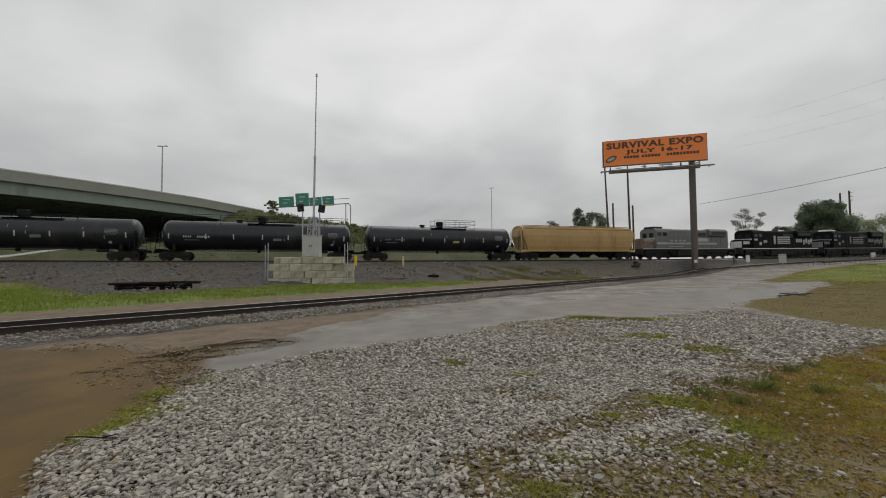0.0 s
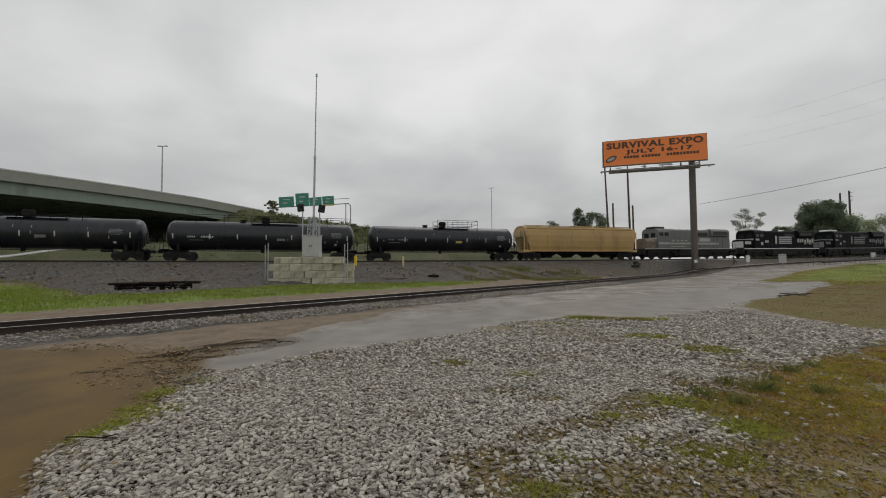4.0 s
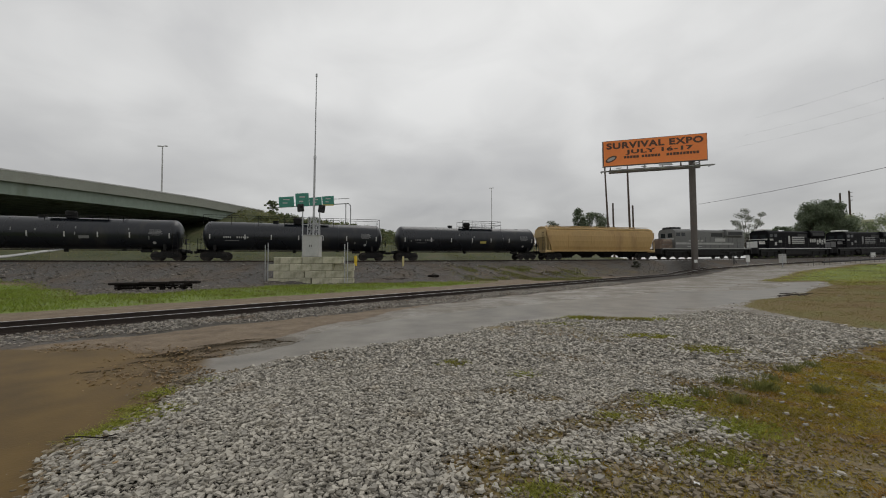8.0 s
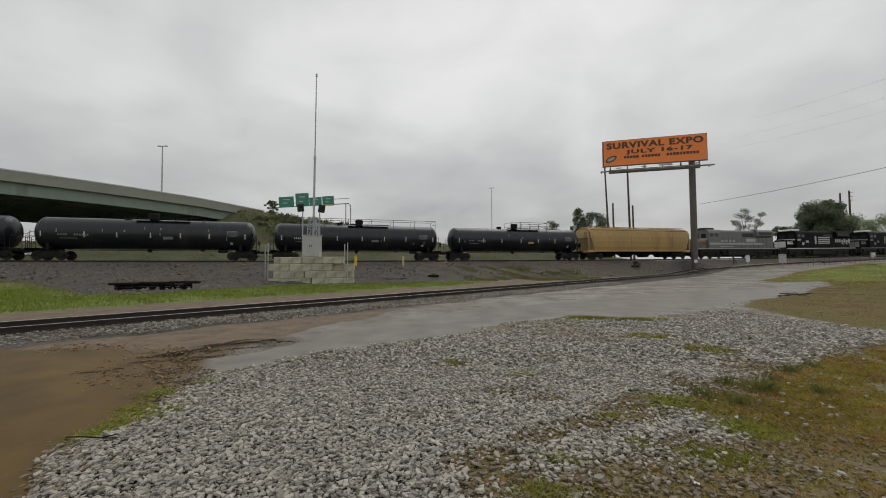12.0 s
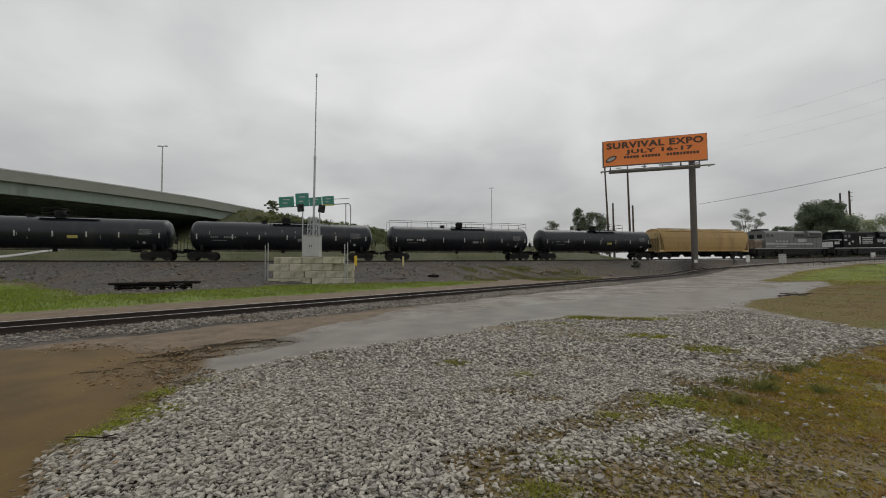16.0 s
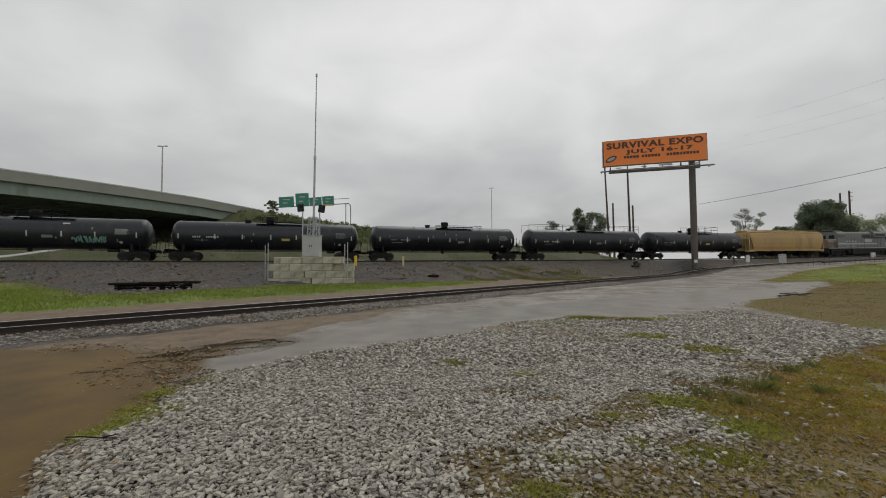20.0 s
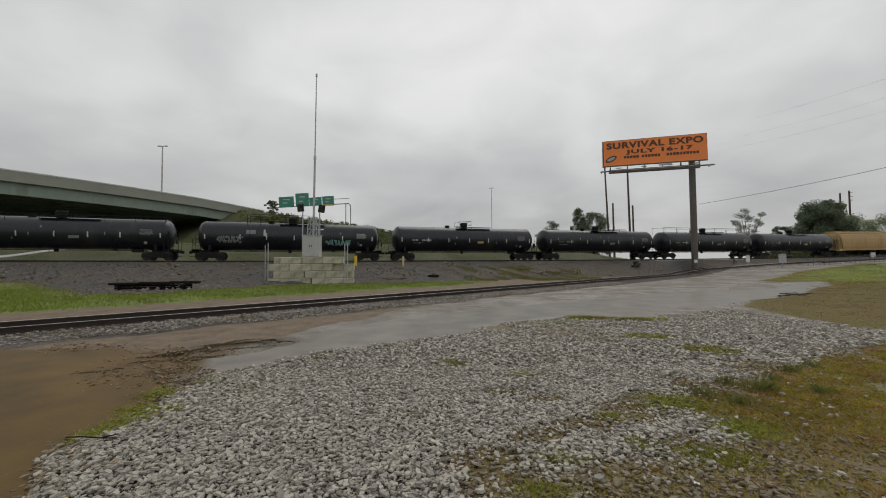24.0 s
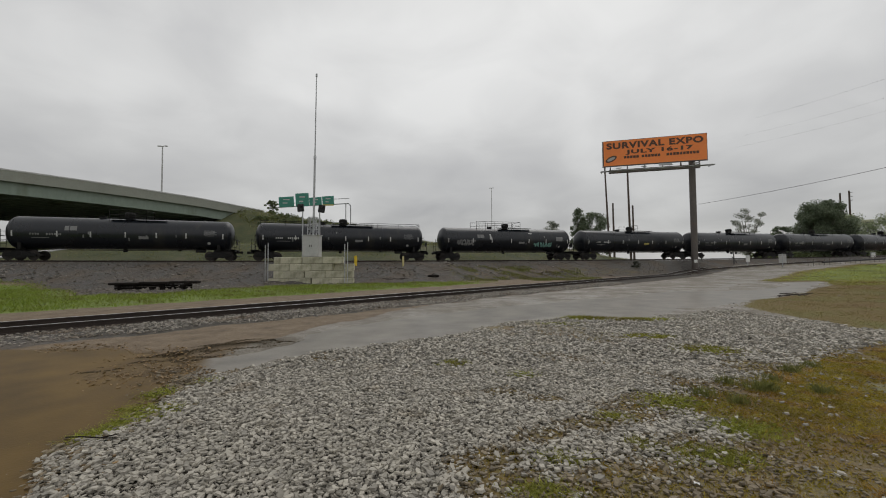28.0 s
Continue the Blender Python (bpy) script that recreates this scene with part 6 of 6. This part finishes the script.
def fallen_log(x, y, long, r, turn, label):
    """A rough log with two broken stubs, half sunk into the bank."""
    rnd = random.Random(31)
    t = thing("fallen_log", label, "log", pose(x, y, float(ground_z(x, y)), 0, 0, turn))
    rough = [(-long / 2 + long * i / 9, r * rnd.uniform(0.7, 1.1) * (0.5 if i in (0, 9) else 1.0)) for i in range(10)]
    bm = lathe(B(), rough, 9, "x", (0, 0, r * 0.6))
    for v in bm.verts:
        v.co += Vector((0, rnd.uniform(-1, 1), rnd.uniform(-1, 1))) * r * 0.2
    part("trunk", bm, M["rotten"], t)
    for u, w in ((-0.2, 0.5), (0.25, -0.4)):
        bm = B(); rod(bm, (u * long, 0, r), (u * long + w * 0.5, -0.1, r * 2.4), r * 0.35, 6, r * 0.2)
        part("branch_stub", bm, M["rotten"], t)


fallen_log(-0.95, 38.3, 1.1, 0.13, 4, "dark rotten log lying on the railway bank")
tree("bush", 25.0, 51.3, 0.85, 1.0, 16, 90, M["black_leaf"], "small dark bush at the foot of the bank", 27, leaf=0.05, fill=0.25)

def twig():
    """A dark forked stick on the gravel's muddy edge."""
    t = thing("twig", "thin dark stick lying on the gravel's edge", "stick", pose(-3.2, 3.64, 0.03, 0, 0, -3))
    pts = [(-0.27, 0.03, 0.01), (-0.08, 0.0, 0.03), (0.1, -0.015, 0.03), (0.24, 0.01, 0.02)]
    bm = B()
    for u, v in zip(pts, pts[1:]):
        rod(bm, u, v, 0.006, 6)
    part("stem", bm, M["rotten"], t)
    bm = B(); rod(bm, pts[2], (0.2, 0.07, 0.03), 0.005, 5)
    part("side_twig", bm, M["rotten"], t)


twig()


def litter(x, y):
    """A crumpled scrap of white paper."""
    rnd = random.Random(8)
    bm = B()
    grid = [[bm.verts.new((0.018 * (i - 1), 0.012 * (j - 1), 0.012 + rnd.uniform(0, 0.01))) for i in range(3)] for j in range(3)]
    for j in range(2):
        for i in range(2):
            bm.faces.new((grid[j][i], grid[j][i + 1], grid[j + 1][i + 1], grid[j + 1][i]))
    r = bmesh.ops.extrude_face_region(bm, geom=list(bm.faces))
    bmesh.ops.translate(bm, vec=(0, 0, 0.003), verts=[v for v in r["geom"] if isinstance(v, bmesh.types.BMVert)])
    bmesh.ops.recalc_face_normals(bm, faces=bm.faces)
    ob = tagged(link_mesh("paper_scrap", bm, M["stripe"]), "small crumpled white paper scrap on the stones", "litter")
    ob.matrix_basis = pose(x, y, float(ground_z(x, y)) + 0.012, 0, 0, -35)


litter(1.79, 2.87)

# ---------------------------------------------------------------- gravel and grass
def stones(count, region, small, large, seed, name, label, mat, rounded=False, lift=0.75, sides=6):
    """Crushed stones scattered where region(x, y) says: broken slabs with an uneven rim and a chipped flat top, or rough blocks."""
    rs = np.random.RandomState(seed)
    xy = region(rs, count)
    n = len(xy)
    z = ground_z(xy[:, 0], xy[:, 1])
    r = small + (large - small) * rs.random(n) ** 2.0
    if rounded:
        nv = 2 * sides
        turn = (np.arange(sides)[None] + rs.uniform(-0.44, 0.44, (n, sides))) * (2 * math.pi / sides)
        rim = rs.uniform(0.6, 1.22, (n, sides))
        top = rim * rs.uniform(0.74, 0.97, (n, sides))
        co = np.concatenate([np.stack([rim * np.cos(turn), rim * np.sin(turn), rs.uniform(-0.75, -0.25, (n, sides))], -1), np.stack([top * np.cos(turn), top * np.sin(turn), 0.5 + rs.uniform(-0.16, 0.16, (n, sides))], -1)], 1)
        tri = [t for i in range(sides) for k in [(i + 1) % sides] for t in ((i, k, sides + k), (i, sides + k, sides + i))]
        tri = np.array(tri + [(sides, sides + i, sides + i + 1) for i in range(1, sides - 1)])
    else:
        nv = 8
        base = np.array([(x, y, zc) for zc in (-0.66, 0.66) for y in (-0.66, 0.66) for x in (-0.66, 0.66)])
        quads = ((0, 2, 3, 1), (4, 5, 7, 6), (0, 1, 5, 4), (2, 6, 7, 3), (0, 4, 6, 2), (1, 3, 7, 5))
        tri = np.array([t for a, b, c, d in quads for t in ((a, b, c), (a, c, d))])
        co = base[None] + rs.uniform(-0.26, 0.26, (n, nv, 3))
    co = co * np.stack([rs.uniform(0.95, 1.4, n), rs.uniform(0.78, 1.15, n), rs.uniform(0.32, 0.62, n)], -1)[:, None] * r[:, None, None]
    tilt = rs.normal(0, 0.24, (n, 2))
    co[..., 2] += co[..., 0] * tilt[:, None, 0] + co[..., 1] * tilt[:, None, 1]
    an = rs.uniform(0, 6.283, n)
    c, s = np.cos(an)[:, None], np.sin(an)[:, None]
    x, y = co[..., 0] * c - co[..., 1] * s, co[..., 0] * s + co[..., 1] * c
    co = np.stack([x + xy[:, None, 0], y + xy[:, None, 1], co[..., 2] + (z + r * rs.uniform(0.05, lift, n))[:, None]], -1)
    faces = (tri[None] + (np.arange(n) * nv)[:, None, None]).reshape(-1, 3)
    me = bpy.data.meshes.new(name)
    me.vertices.add(n * nv); me.vertices.foreach_set("co", co.astype(np.float32).ravel())
    me.loops.add(faces.size); me.loops.foreach_set("vertex_index", faces.ravel())
    me.polygons.add(len(faces)); me.polygons.foreach_set("loop_start", np.arange(len(faces)) * 3)
    me.polygons.foreach_set("use_smooth", [False] * len(faces))
    me.update()
    me.materials.append(mat)
    return tagged(new(name, me), label, "gravel", kind="stuff")


def spread(x0, x1, y0, y1, keep):
    def region(rs, count):
        xy = np.stack([rs.uniform(x0, x1, count), rs.uniform(y0, y1, count)], -1)
        return xy[rs.random(count) < keep(xy[:, 0], xy[:, 1])]
    return region


def gravel_keep(x, y):
    e = 0.12 * ripple(x, y, 1.7, 4.0) + 0.1 * ripple(x, y, 4.1, 1.0)
    v = smooth(inside(x, y, GRAVEL) + e, -0.12, 0.1)
    v = v * (1 - 0.985 * smooth(inside(x, y, GRASS_NEAR) + 1.4 * e, -0.3, 0.2))
    view = np.abs(x) < 1.16 * y + 0.6
    return v * view * (1 - 0.5 * bare_patch(x, y)) * (1 - 0.7 * smooth(soil(x, y) + 0.2 * ripple(x, y, 6.0, 2.0), 0.3, 0.7))


stones(96000, spread(-4.2, 5.6, 2.4, 6.2, gravel_keep), 0.009, 0.03, 11, "gravel_near", "loose grey crushed limestone gravel on the lot", M["stone"], True, 1.2, 5)
stones(105000, spread(-4.2, 11.5, 6.2, 14.5, gravel_keep), 0.014, 0.04, 12, "gravel_far", "loose grey crushed limestone gravel on the lot", M["stone"], True, 1.2, 5)


def edge_keep(x, y):
    d = inside(x, y, GRAVEL) + 0.15 * ripple(x, y, 5.0, 2.0)
    return smooth(d, -0.5 - 0.45 * smooth(y, 4.3, 5.2), -0.05) * (1 - smooth(d, 0.0, 0.25)) * (x < -2.6) * (y < 6.3) * (0.25 + 0.75 * smooth(ripple(x, y, 3.5, 1.0), -0.3, 0.5))


stones(9000, spread(-4.6, -2.4, 2.5, 6.4, edge_keep), 0.009, 0.034, 22, "edge_stones", "muddy tan stones where the gravel meets the puddle", M["chip"], True, 0.9)


def chip_keep(x, y):
    return (0.25 + 0.75 * smooth(ripple(x, y, 2.3, 8.0), -0.4, 0.5)) * smooth(inside(x, y, GRASS_NEAR), -0.3, 0.3) * (1 - 0.75 * smooth(inside(x, y, GRASS_NEAR) - 0.25 * (x - 2), 0.6, 1.8)) * (np.abs(x) < 1.2 * y + 0.6)


stones(15000, spread(0.6, 9, 2.3, 7.6, chip_keep), 0.006, 0.021, 16, "grass_chips", "pale stone chips scattered in the rough grass", M["chip"], True, 0.7)


def ballast_keep(x, y):
    a, p, q, along, k, b = plan_numbers(x, y)
    e = 0.4 * ripple(x, y, 1.1, 2.0)
    return smooth(3.3 + e - q, -0.1, 0.35) * smooth(q, 0.82, 0.95) * (0.45 + 0.55 * smooth(along, -1, 3.5)) * (along > -4) * (along < 38)


stones(130000, spread(-12, 14, 6, 36, ballast_keep), 0.022, 0.052, 13, "track_ballast", "grey ballast stones beside the siding", M["siding_stone"], True, 0.75, 5)


def mud_keep(x, y):
    d = inside(x, y, MUD) + 0.4 * ripple(x, y, 1.6, 6.0)
    return np.clip(smooth(d, -0.5, -0.1) * (1 - smooth(d, 0.2, 0.9)) * 0.5 + 0.75 * shoal(x, y) * smooth(ripple(x, y, 4.5, 5.0), -0.5, 0.5), 0, 1) * (x > -8) * (np.abs(x) < 1.2 * y)


stones(15000, spread(-8, -2.4, 2.6, 8.4, mud_keep), 0.006, 0.026, 15, "mud_pebbles", "brown pebbles and grit at the edge of the muddy puddle", M["mud_stone"])


def silt_streaks(rs, count):
    """Short ragged streaks of dark silt drawn out along the lane."""
    m = 26
    u = rs.normal(0.6, 0.75, m)
    v = 8.66 + rs.normal(0, 0.3, m)
    long, i = rs.uniform(0.15, 0.6, m), rs.randint(0, m, count)
    uu = u[i] + rs.uniform(-1, 1, count) * long[i]
    vv = v[i] + 0.05 * np.sin(uu * 7 + i) + rs.normal(0, 0.022, count)
    return np.stack([0.82 * uu - 0.57 * vv, 0.57 * uu + 0.82 * vv], -1)


stones(6000, silt_streaks, 0.004, 0.016, 21, "silt_clods", "black-brown clods of wet silt between puddle and lane", M["silt"], False, 0.3)


def lane_keep(x, y):
    a, p, q, along, k, b = plan_numbers(x, y)
    return 0.5 * smooth(q, 3.4, 4.1) * (0.15 + 0.85 * smooth(ripple(x, y, 0.8, 3.0), 0.2, 0.6)) * (inside(x, y, GRAVEL) < -0.1) * (inside(x, y, MUD) < -0.3) * (p > 7)


stones(2600, spread(-6, 30, 8, 40, lane_keep), 0.01, 0.035, 17, "lane_grit", "dark grit scattered over the packed wet lane", M["siding_stone"])


def bank_keep(x, y):
    a, p, q, along, k, b = plan_numbers(x, y)
    return (p > 1.6) * (p < verge_toe(a) + 0.3) * (a > 4) * (a < 75) * 0.8 * (np.abs(x) < 1.2 * y)


stones(60000, spread(-40, 30, 18, 62, bank_keep), 0.03, 0.075, 14, "bank_ballast", "dark ballast stones on the railway bank", M["bank_stone"], False, 0.3)


def rock_keep(x, y):
    a, p, q, along, k, b = plan_numbers(x, y)
    return (p > 3.0) * (p < verge_toe(a) + 0.5) * (a > -2) * (a < 60) * smooth(ripple(x, y, 0.55, 2.0) + 0.6 * ripple(x, y, 1.7, 5.0), -0.1, 0.5) * (np.abs(x) < 1.25 * y)


stones(5200, spread(-40, 22, 18, 56, rock_keep), 0.07, 0.19, 19, "bank_rocks", "larger brown-stained rocks strewn down the railway bank", M["bank_stone"], True, 0.5)
stones(2200, spread(-40, 22, 18, 56, rock_keep), 0.05, 0.15, 20, "pale_rocks", "paler grey rocks strewn down the railway bank", M["siding_stone"], True, 0.5)


def blades(count, region, low, high, wide, seed, name, label, mat, lean=0.5):
    rs = np.random.RandomState(seed)
    xy = region(rs, count)
    n = len(xy)
    z = ground_z(xy[:, 0], xy[:, 1])
    h = rs.uniform(low, high, n)
    an = rs.uniform(0, 6.283, n)
    side = np.stack([np.cos(an), np.sin(an), np.zeros(n)], -1) * wide * rs.uniform(0.6, 1.3, n)[:, None]
    foot = np.stack([xy[:, 0], xy[:, 1], z - 0.01], -1)
    bend = np.stack([rs.normal(0, lean, n), rs.normal(0, lean, n), np.ones(n)], -1)
    mid = foot + bend * (h * 0.55)[:, None]
    tip = foot + bend * h[:, None] + np.stack([rs.normal(0, lean, n), rs.normal(0, lean, n), -0.2 * np.ones(n)], -1) * (h * 0.5)[:, None]
    co = np.stack([foot - side, foot + side, mid + side * 0.7, tip, mid - side * 0.7], 1).reshape(-1, 3)
    return tagged(flat_mesh(co, n, 5, mat, name), label, "grass", kind="stuff")


def tuft(region_poly, x0, x1, y0, y1, s, thresh):
    def keep(x, y):
        e = 0.3 * ripple(x, y, 1.5, 4.0)
        patch = smooth(ripple(x, y, s, 5.0) + 0.6 * ripple(x, y, s * 2.7, 1.0), thresh, thresh + 0.5)
        return smooth(inside(x, y, region_poly) + e, -0.5, 0.6) * patch * (0.4 + 0.6 * smooth(y, 3.1, 4.3)) * (np.abs(x) < 1.2 * y + 0.6)
    return spread(x0, x1, y0, y1, keep)


blades(420000, tuft(GRASS_NEAR, 0.5, 10, 2.3, 8.2, 3.1, -0.95), 0.01, 0.045, 0.0045, 31, "grass_near", "patchy olive and brown grass at the edge of the gravel", M["blade"], 0.9)
blades(190000, tuft(GRASS_FAR, 9, 34, 6.5, 32, 1.1, -1.2), 0.015, 0.05, 0.006, 32, "grass_far", "rough olive and brown grass beside the wet lane", M["blade_dry"], 0.7)


def verge_keep(x, y):
    a, p, q, along, k, b = plan_numbers(x, y)
    toe = verge_toe(a)
    e = 0.3 * ripple(x, y, 0.8, 1.0) + 0.3 * ripple(x, y, 2.1, 3.0)
    return (0.35 + 0.65 * smooth(ripple(x, y, 0.6, 9.0) + 0.5 * ripple(x, y, 1.9, 4.0), -0.5, 0.3)) * smooth(-q + e, 5.3, 6.0) * smooth(p + e, toe - 0.4, toe + 0.6) * smooth(30 - along, 0, 8) * (np.abs(x) < 1.25 * y)


blades(170000, spread(-36, 8, 12, 40, verge_keep), 0.06, 0.2, 0.012, 33, "grass_verge", "bright green grass strip between siding and bank", M["blade_green"], 0.5)


def weeds_keep(x, y):
    a, p, q, along, k, b = plan_numbers(x, y)
    return (p < -3.6) * (p > -13) * (a > -12) * (a < 80) * smooth(ripple(x, y, 0.5, 3.0) + 0.5 * ripple(x, y, 1.7), -0.6, 0.5)


blades(130000, spread(-52, 40, 28, 76, weeds_keep), 0.08, 0.26, 0.018, 37, "bank_weeds", "rough weeds on the bank behind the train", M["weed"], 1.1)


def toe_weeds_keep(x, y):
    a, p, q, along, k, b = plan_numbers(x, y)
    spot = smooth(ripple(x, y, 0.9, 6.0) + 0.6 * ripple(x, y, 2.3, 2.0), -0.1, 0.5)
    return spot * smooth(p, 4.0, 7.0) * smooth(a, 40, 44) * (1 - smooth(a, 52, 60)) * (q < -2.2)


blades(100000, spread(-4, 16, 36, 54, toe_weeds_keep), 0.06, 0.26, 0.014, 38, "toe_weeds", "olive weeds at the foot of the ballast bank", M["weed"], 0.4)


def hill_keep(x, y):
    a, p, q, along, k, b = plan_numbers(x, y)
    return (k > 29) * (k < 110) * (b > -16) * (b < 1.5) * (p < -12) * (0.3 + 0.7 * smooth(ripple(x, y, 0.55, 3.0) + 0.6 * ripple(x, y, 1.6), -0.5, 0.3))


blades(110000, spread(-42, 14, 66, 150, hill_keep), 0.15, 0.5, 0.04, 40, "hill_grass", "uneven green grass on the highway bank", M["weed"], 1.0)


def tuft_spots(rs, count):
    spots = [(-3.35, 4.3, 0.3, 0.26), (-3.52, 4.1, 0.24, 0.3), (-3.2, 4.48, 0.24, 0.12), (-3.4, 3.9, 0.2, 0.16), (-3.6, 4.55, 0.22, 0.18), (-3.7, 5.1, 0.2, 0.2), (-3.3, 5.6, 0.14, 0.1), (5.4, 11.1, 0.7, 0.22), (4.2, 11.45, 0.5, 0.25), (3.2, 10.6, 0.5, 0.15), (4.36, 8.54, 0.45, 0.28), (4.76, 7.2, 0.45, 0.3), (0.17, 6.44, 0.22, 0.14), (1.71, 3.54, 0.12, 0.1), (0.95, 3.27, 0.16, 0.09), (0.68, 2.8, 0.2, 0.12), (2.2, 3.3, 0.3, 0.16), (1.75, 4.15, 0.16, 0.1), (2.6, 4.55, 0.3, 0.2), (2.9, 3.9, 0.3, 0.2), (1.15, 5.7, 0.2, 0.12)]
    w = np.array([s[2] * s[3] for s in spots]); w /= w.sum()
    i = rs.choice(len(spots), count, p=w)
    sp = np.array(spots)[i]
    return sp[:, :2] + rs.normal(size=(count, 2)) * sp[:, 2:] * 0.6


def clumps(rs, count):
    """Taller tufts at the edge between gravel and grass."""
    at = np.array([(3.72, 5.25), (4.02, 5.02), (4.1, 5.1), (3.34, 4.55), (3.9, 5.0), (4.5, 5.5), (5.6, 6.1), (5.1, 5.9), (3.1, 4.8), (4.7, 5.0)])
    return at[rs.randint(0, len(at), count)] + rs.normal(0, 0.06, (count, 2))


def soil_stone_keep(x, y):
    bare = bare_patch(x, y) * smooth(inside(x, y, GRAVEL), 0.0, 0.3) * (1 - smooth(inside(x, y, GRASS_NEAR), -0.1, 0.5))
    return np.clip(np.maximum(0.8 * smooth(soil(x, y), 0.2, 0.5), 0.8 * bare), 0, 1) * (np.abs(x) < 1.16 * y + 0.6)


stones(42000, spread(-3.0, 5.6, 2.4, 8.2, soil_stone_keep), 0.01, 0.032, 18, "soil_stones", "brown-stained stones in the worn soil spots", M["chip"], True, 0.7, 5)


def moss_keep(x, y):
    return smooth(soil(x, y) + 0.3 * ripple(x, y, 7.0, 1.0), 0.35, 0.9)


blades(30000, spread(-0.4, 5.6, 2.4, 8.2, moss_keep), 0.015, 0.05, 0.004, 39, "moss_patches", "low olive and brown weeds in worn spots of the gravel", M["blade"], 0.8)
blades(1500, clumps, 0.05, 0.15, 0.004, 35, "grass_tufts", "taller olive grass tufts at the gravel's edge", M["weed"], 0.3)
blades(60000, tuft(GRASS_FAR, 24, 62, 26, 58, 1.0, -0.9), 0.04, 0.10, 0.016, 36, "grass_patch", "bright green grass beside the crossing road", M["blade_lime"], 1.4)
blades(5000, lambda rs, n: np.array([(5.4, 11.05), (5.1, 11.1), (5.7, 11.1), (4.2, 11.45), (4.0, 11.5)])[rs.randint(0, 5, n)] + rs.normal(size=(n, 2)) * (0.28, 0.14), 0.04, 0.11, 0.006, 41, "edge_grass", "bright grass tufts at the far edge of the gravel", M["blade_lime"], 0.7)
blades(46000, tuft_spots, 0.015, 0.065, 0.004, 34, "weed_tufts", "small green weed tufts in the gravel", M["blade_lime"], 0.9)

sleepers(siding, siding_path, 38, 118)


# ---------------------------------------------------------------- motions
def motions():
    times = [0.0, 3.2] + [3.5 + 0.5 * i for i in range(50)]
    turn_times = [0.0, 3.2]
    step = WHEEL_R * radians(75)
    n = int(run(28.0) / step)
    fine = [3.2 + 0.02 * i for i in range(1241)]
    dist = [run(t) for t in fine]
    turn_times += [float(np.interp(step * (i + 1), dist, fine)) for i in range(n)] + [28.0]
    for car, a in TRAIN:
        walk(car, [(t, on_track(a + run(t))) for t in times])
        for ob in car.children_recursive:
            if ob.name.startswith("wheelset"):
                at = ob.matrix_basis.translation.copy()
                rows = {}
                for t in turn_times:
                    rows[frame(t)] = (t, pose(*at, 0, math.degrees(run(t) / WHEEL_R), 0))
                walk(ob, [rows[f] for f in sorted(rows)])


motions()
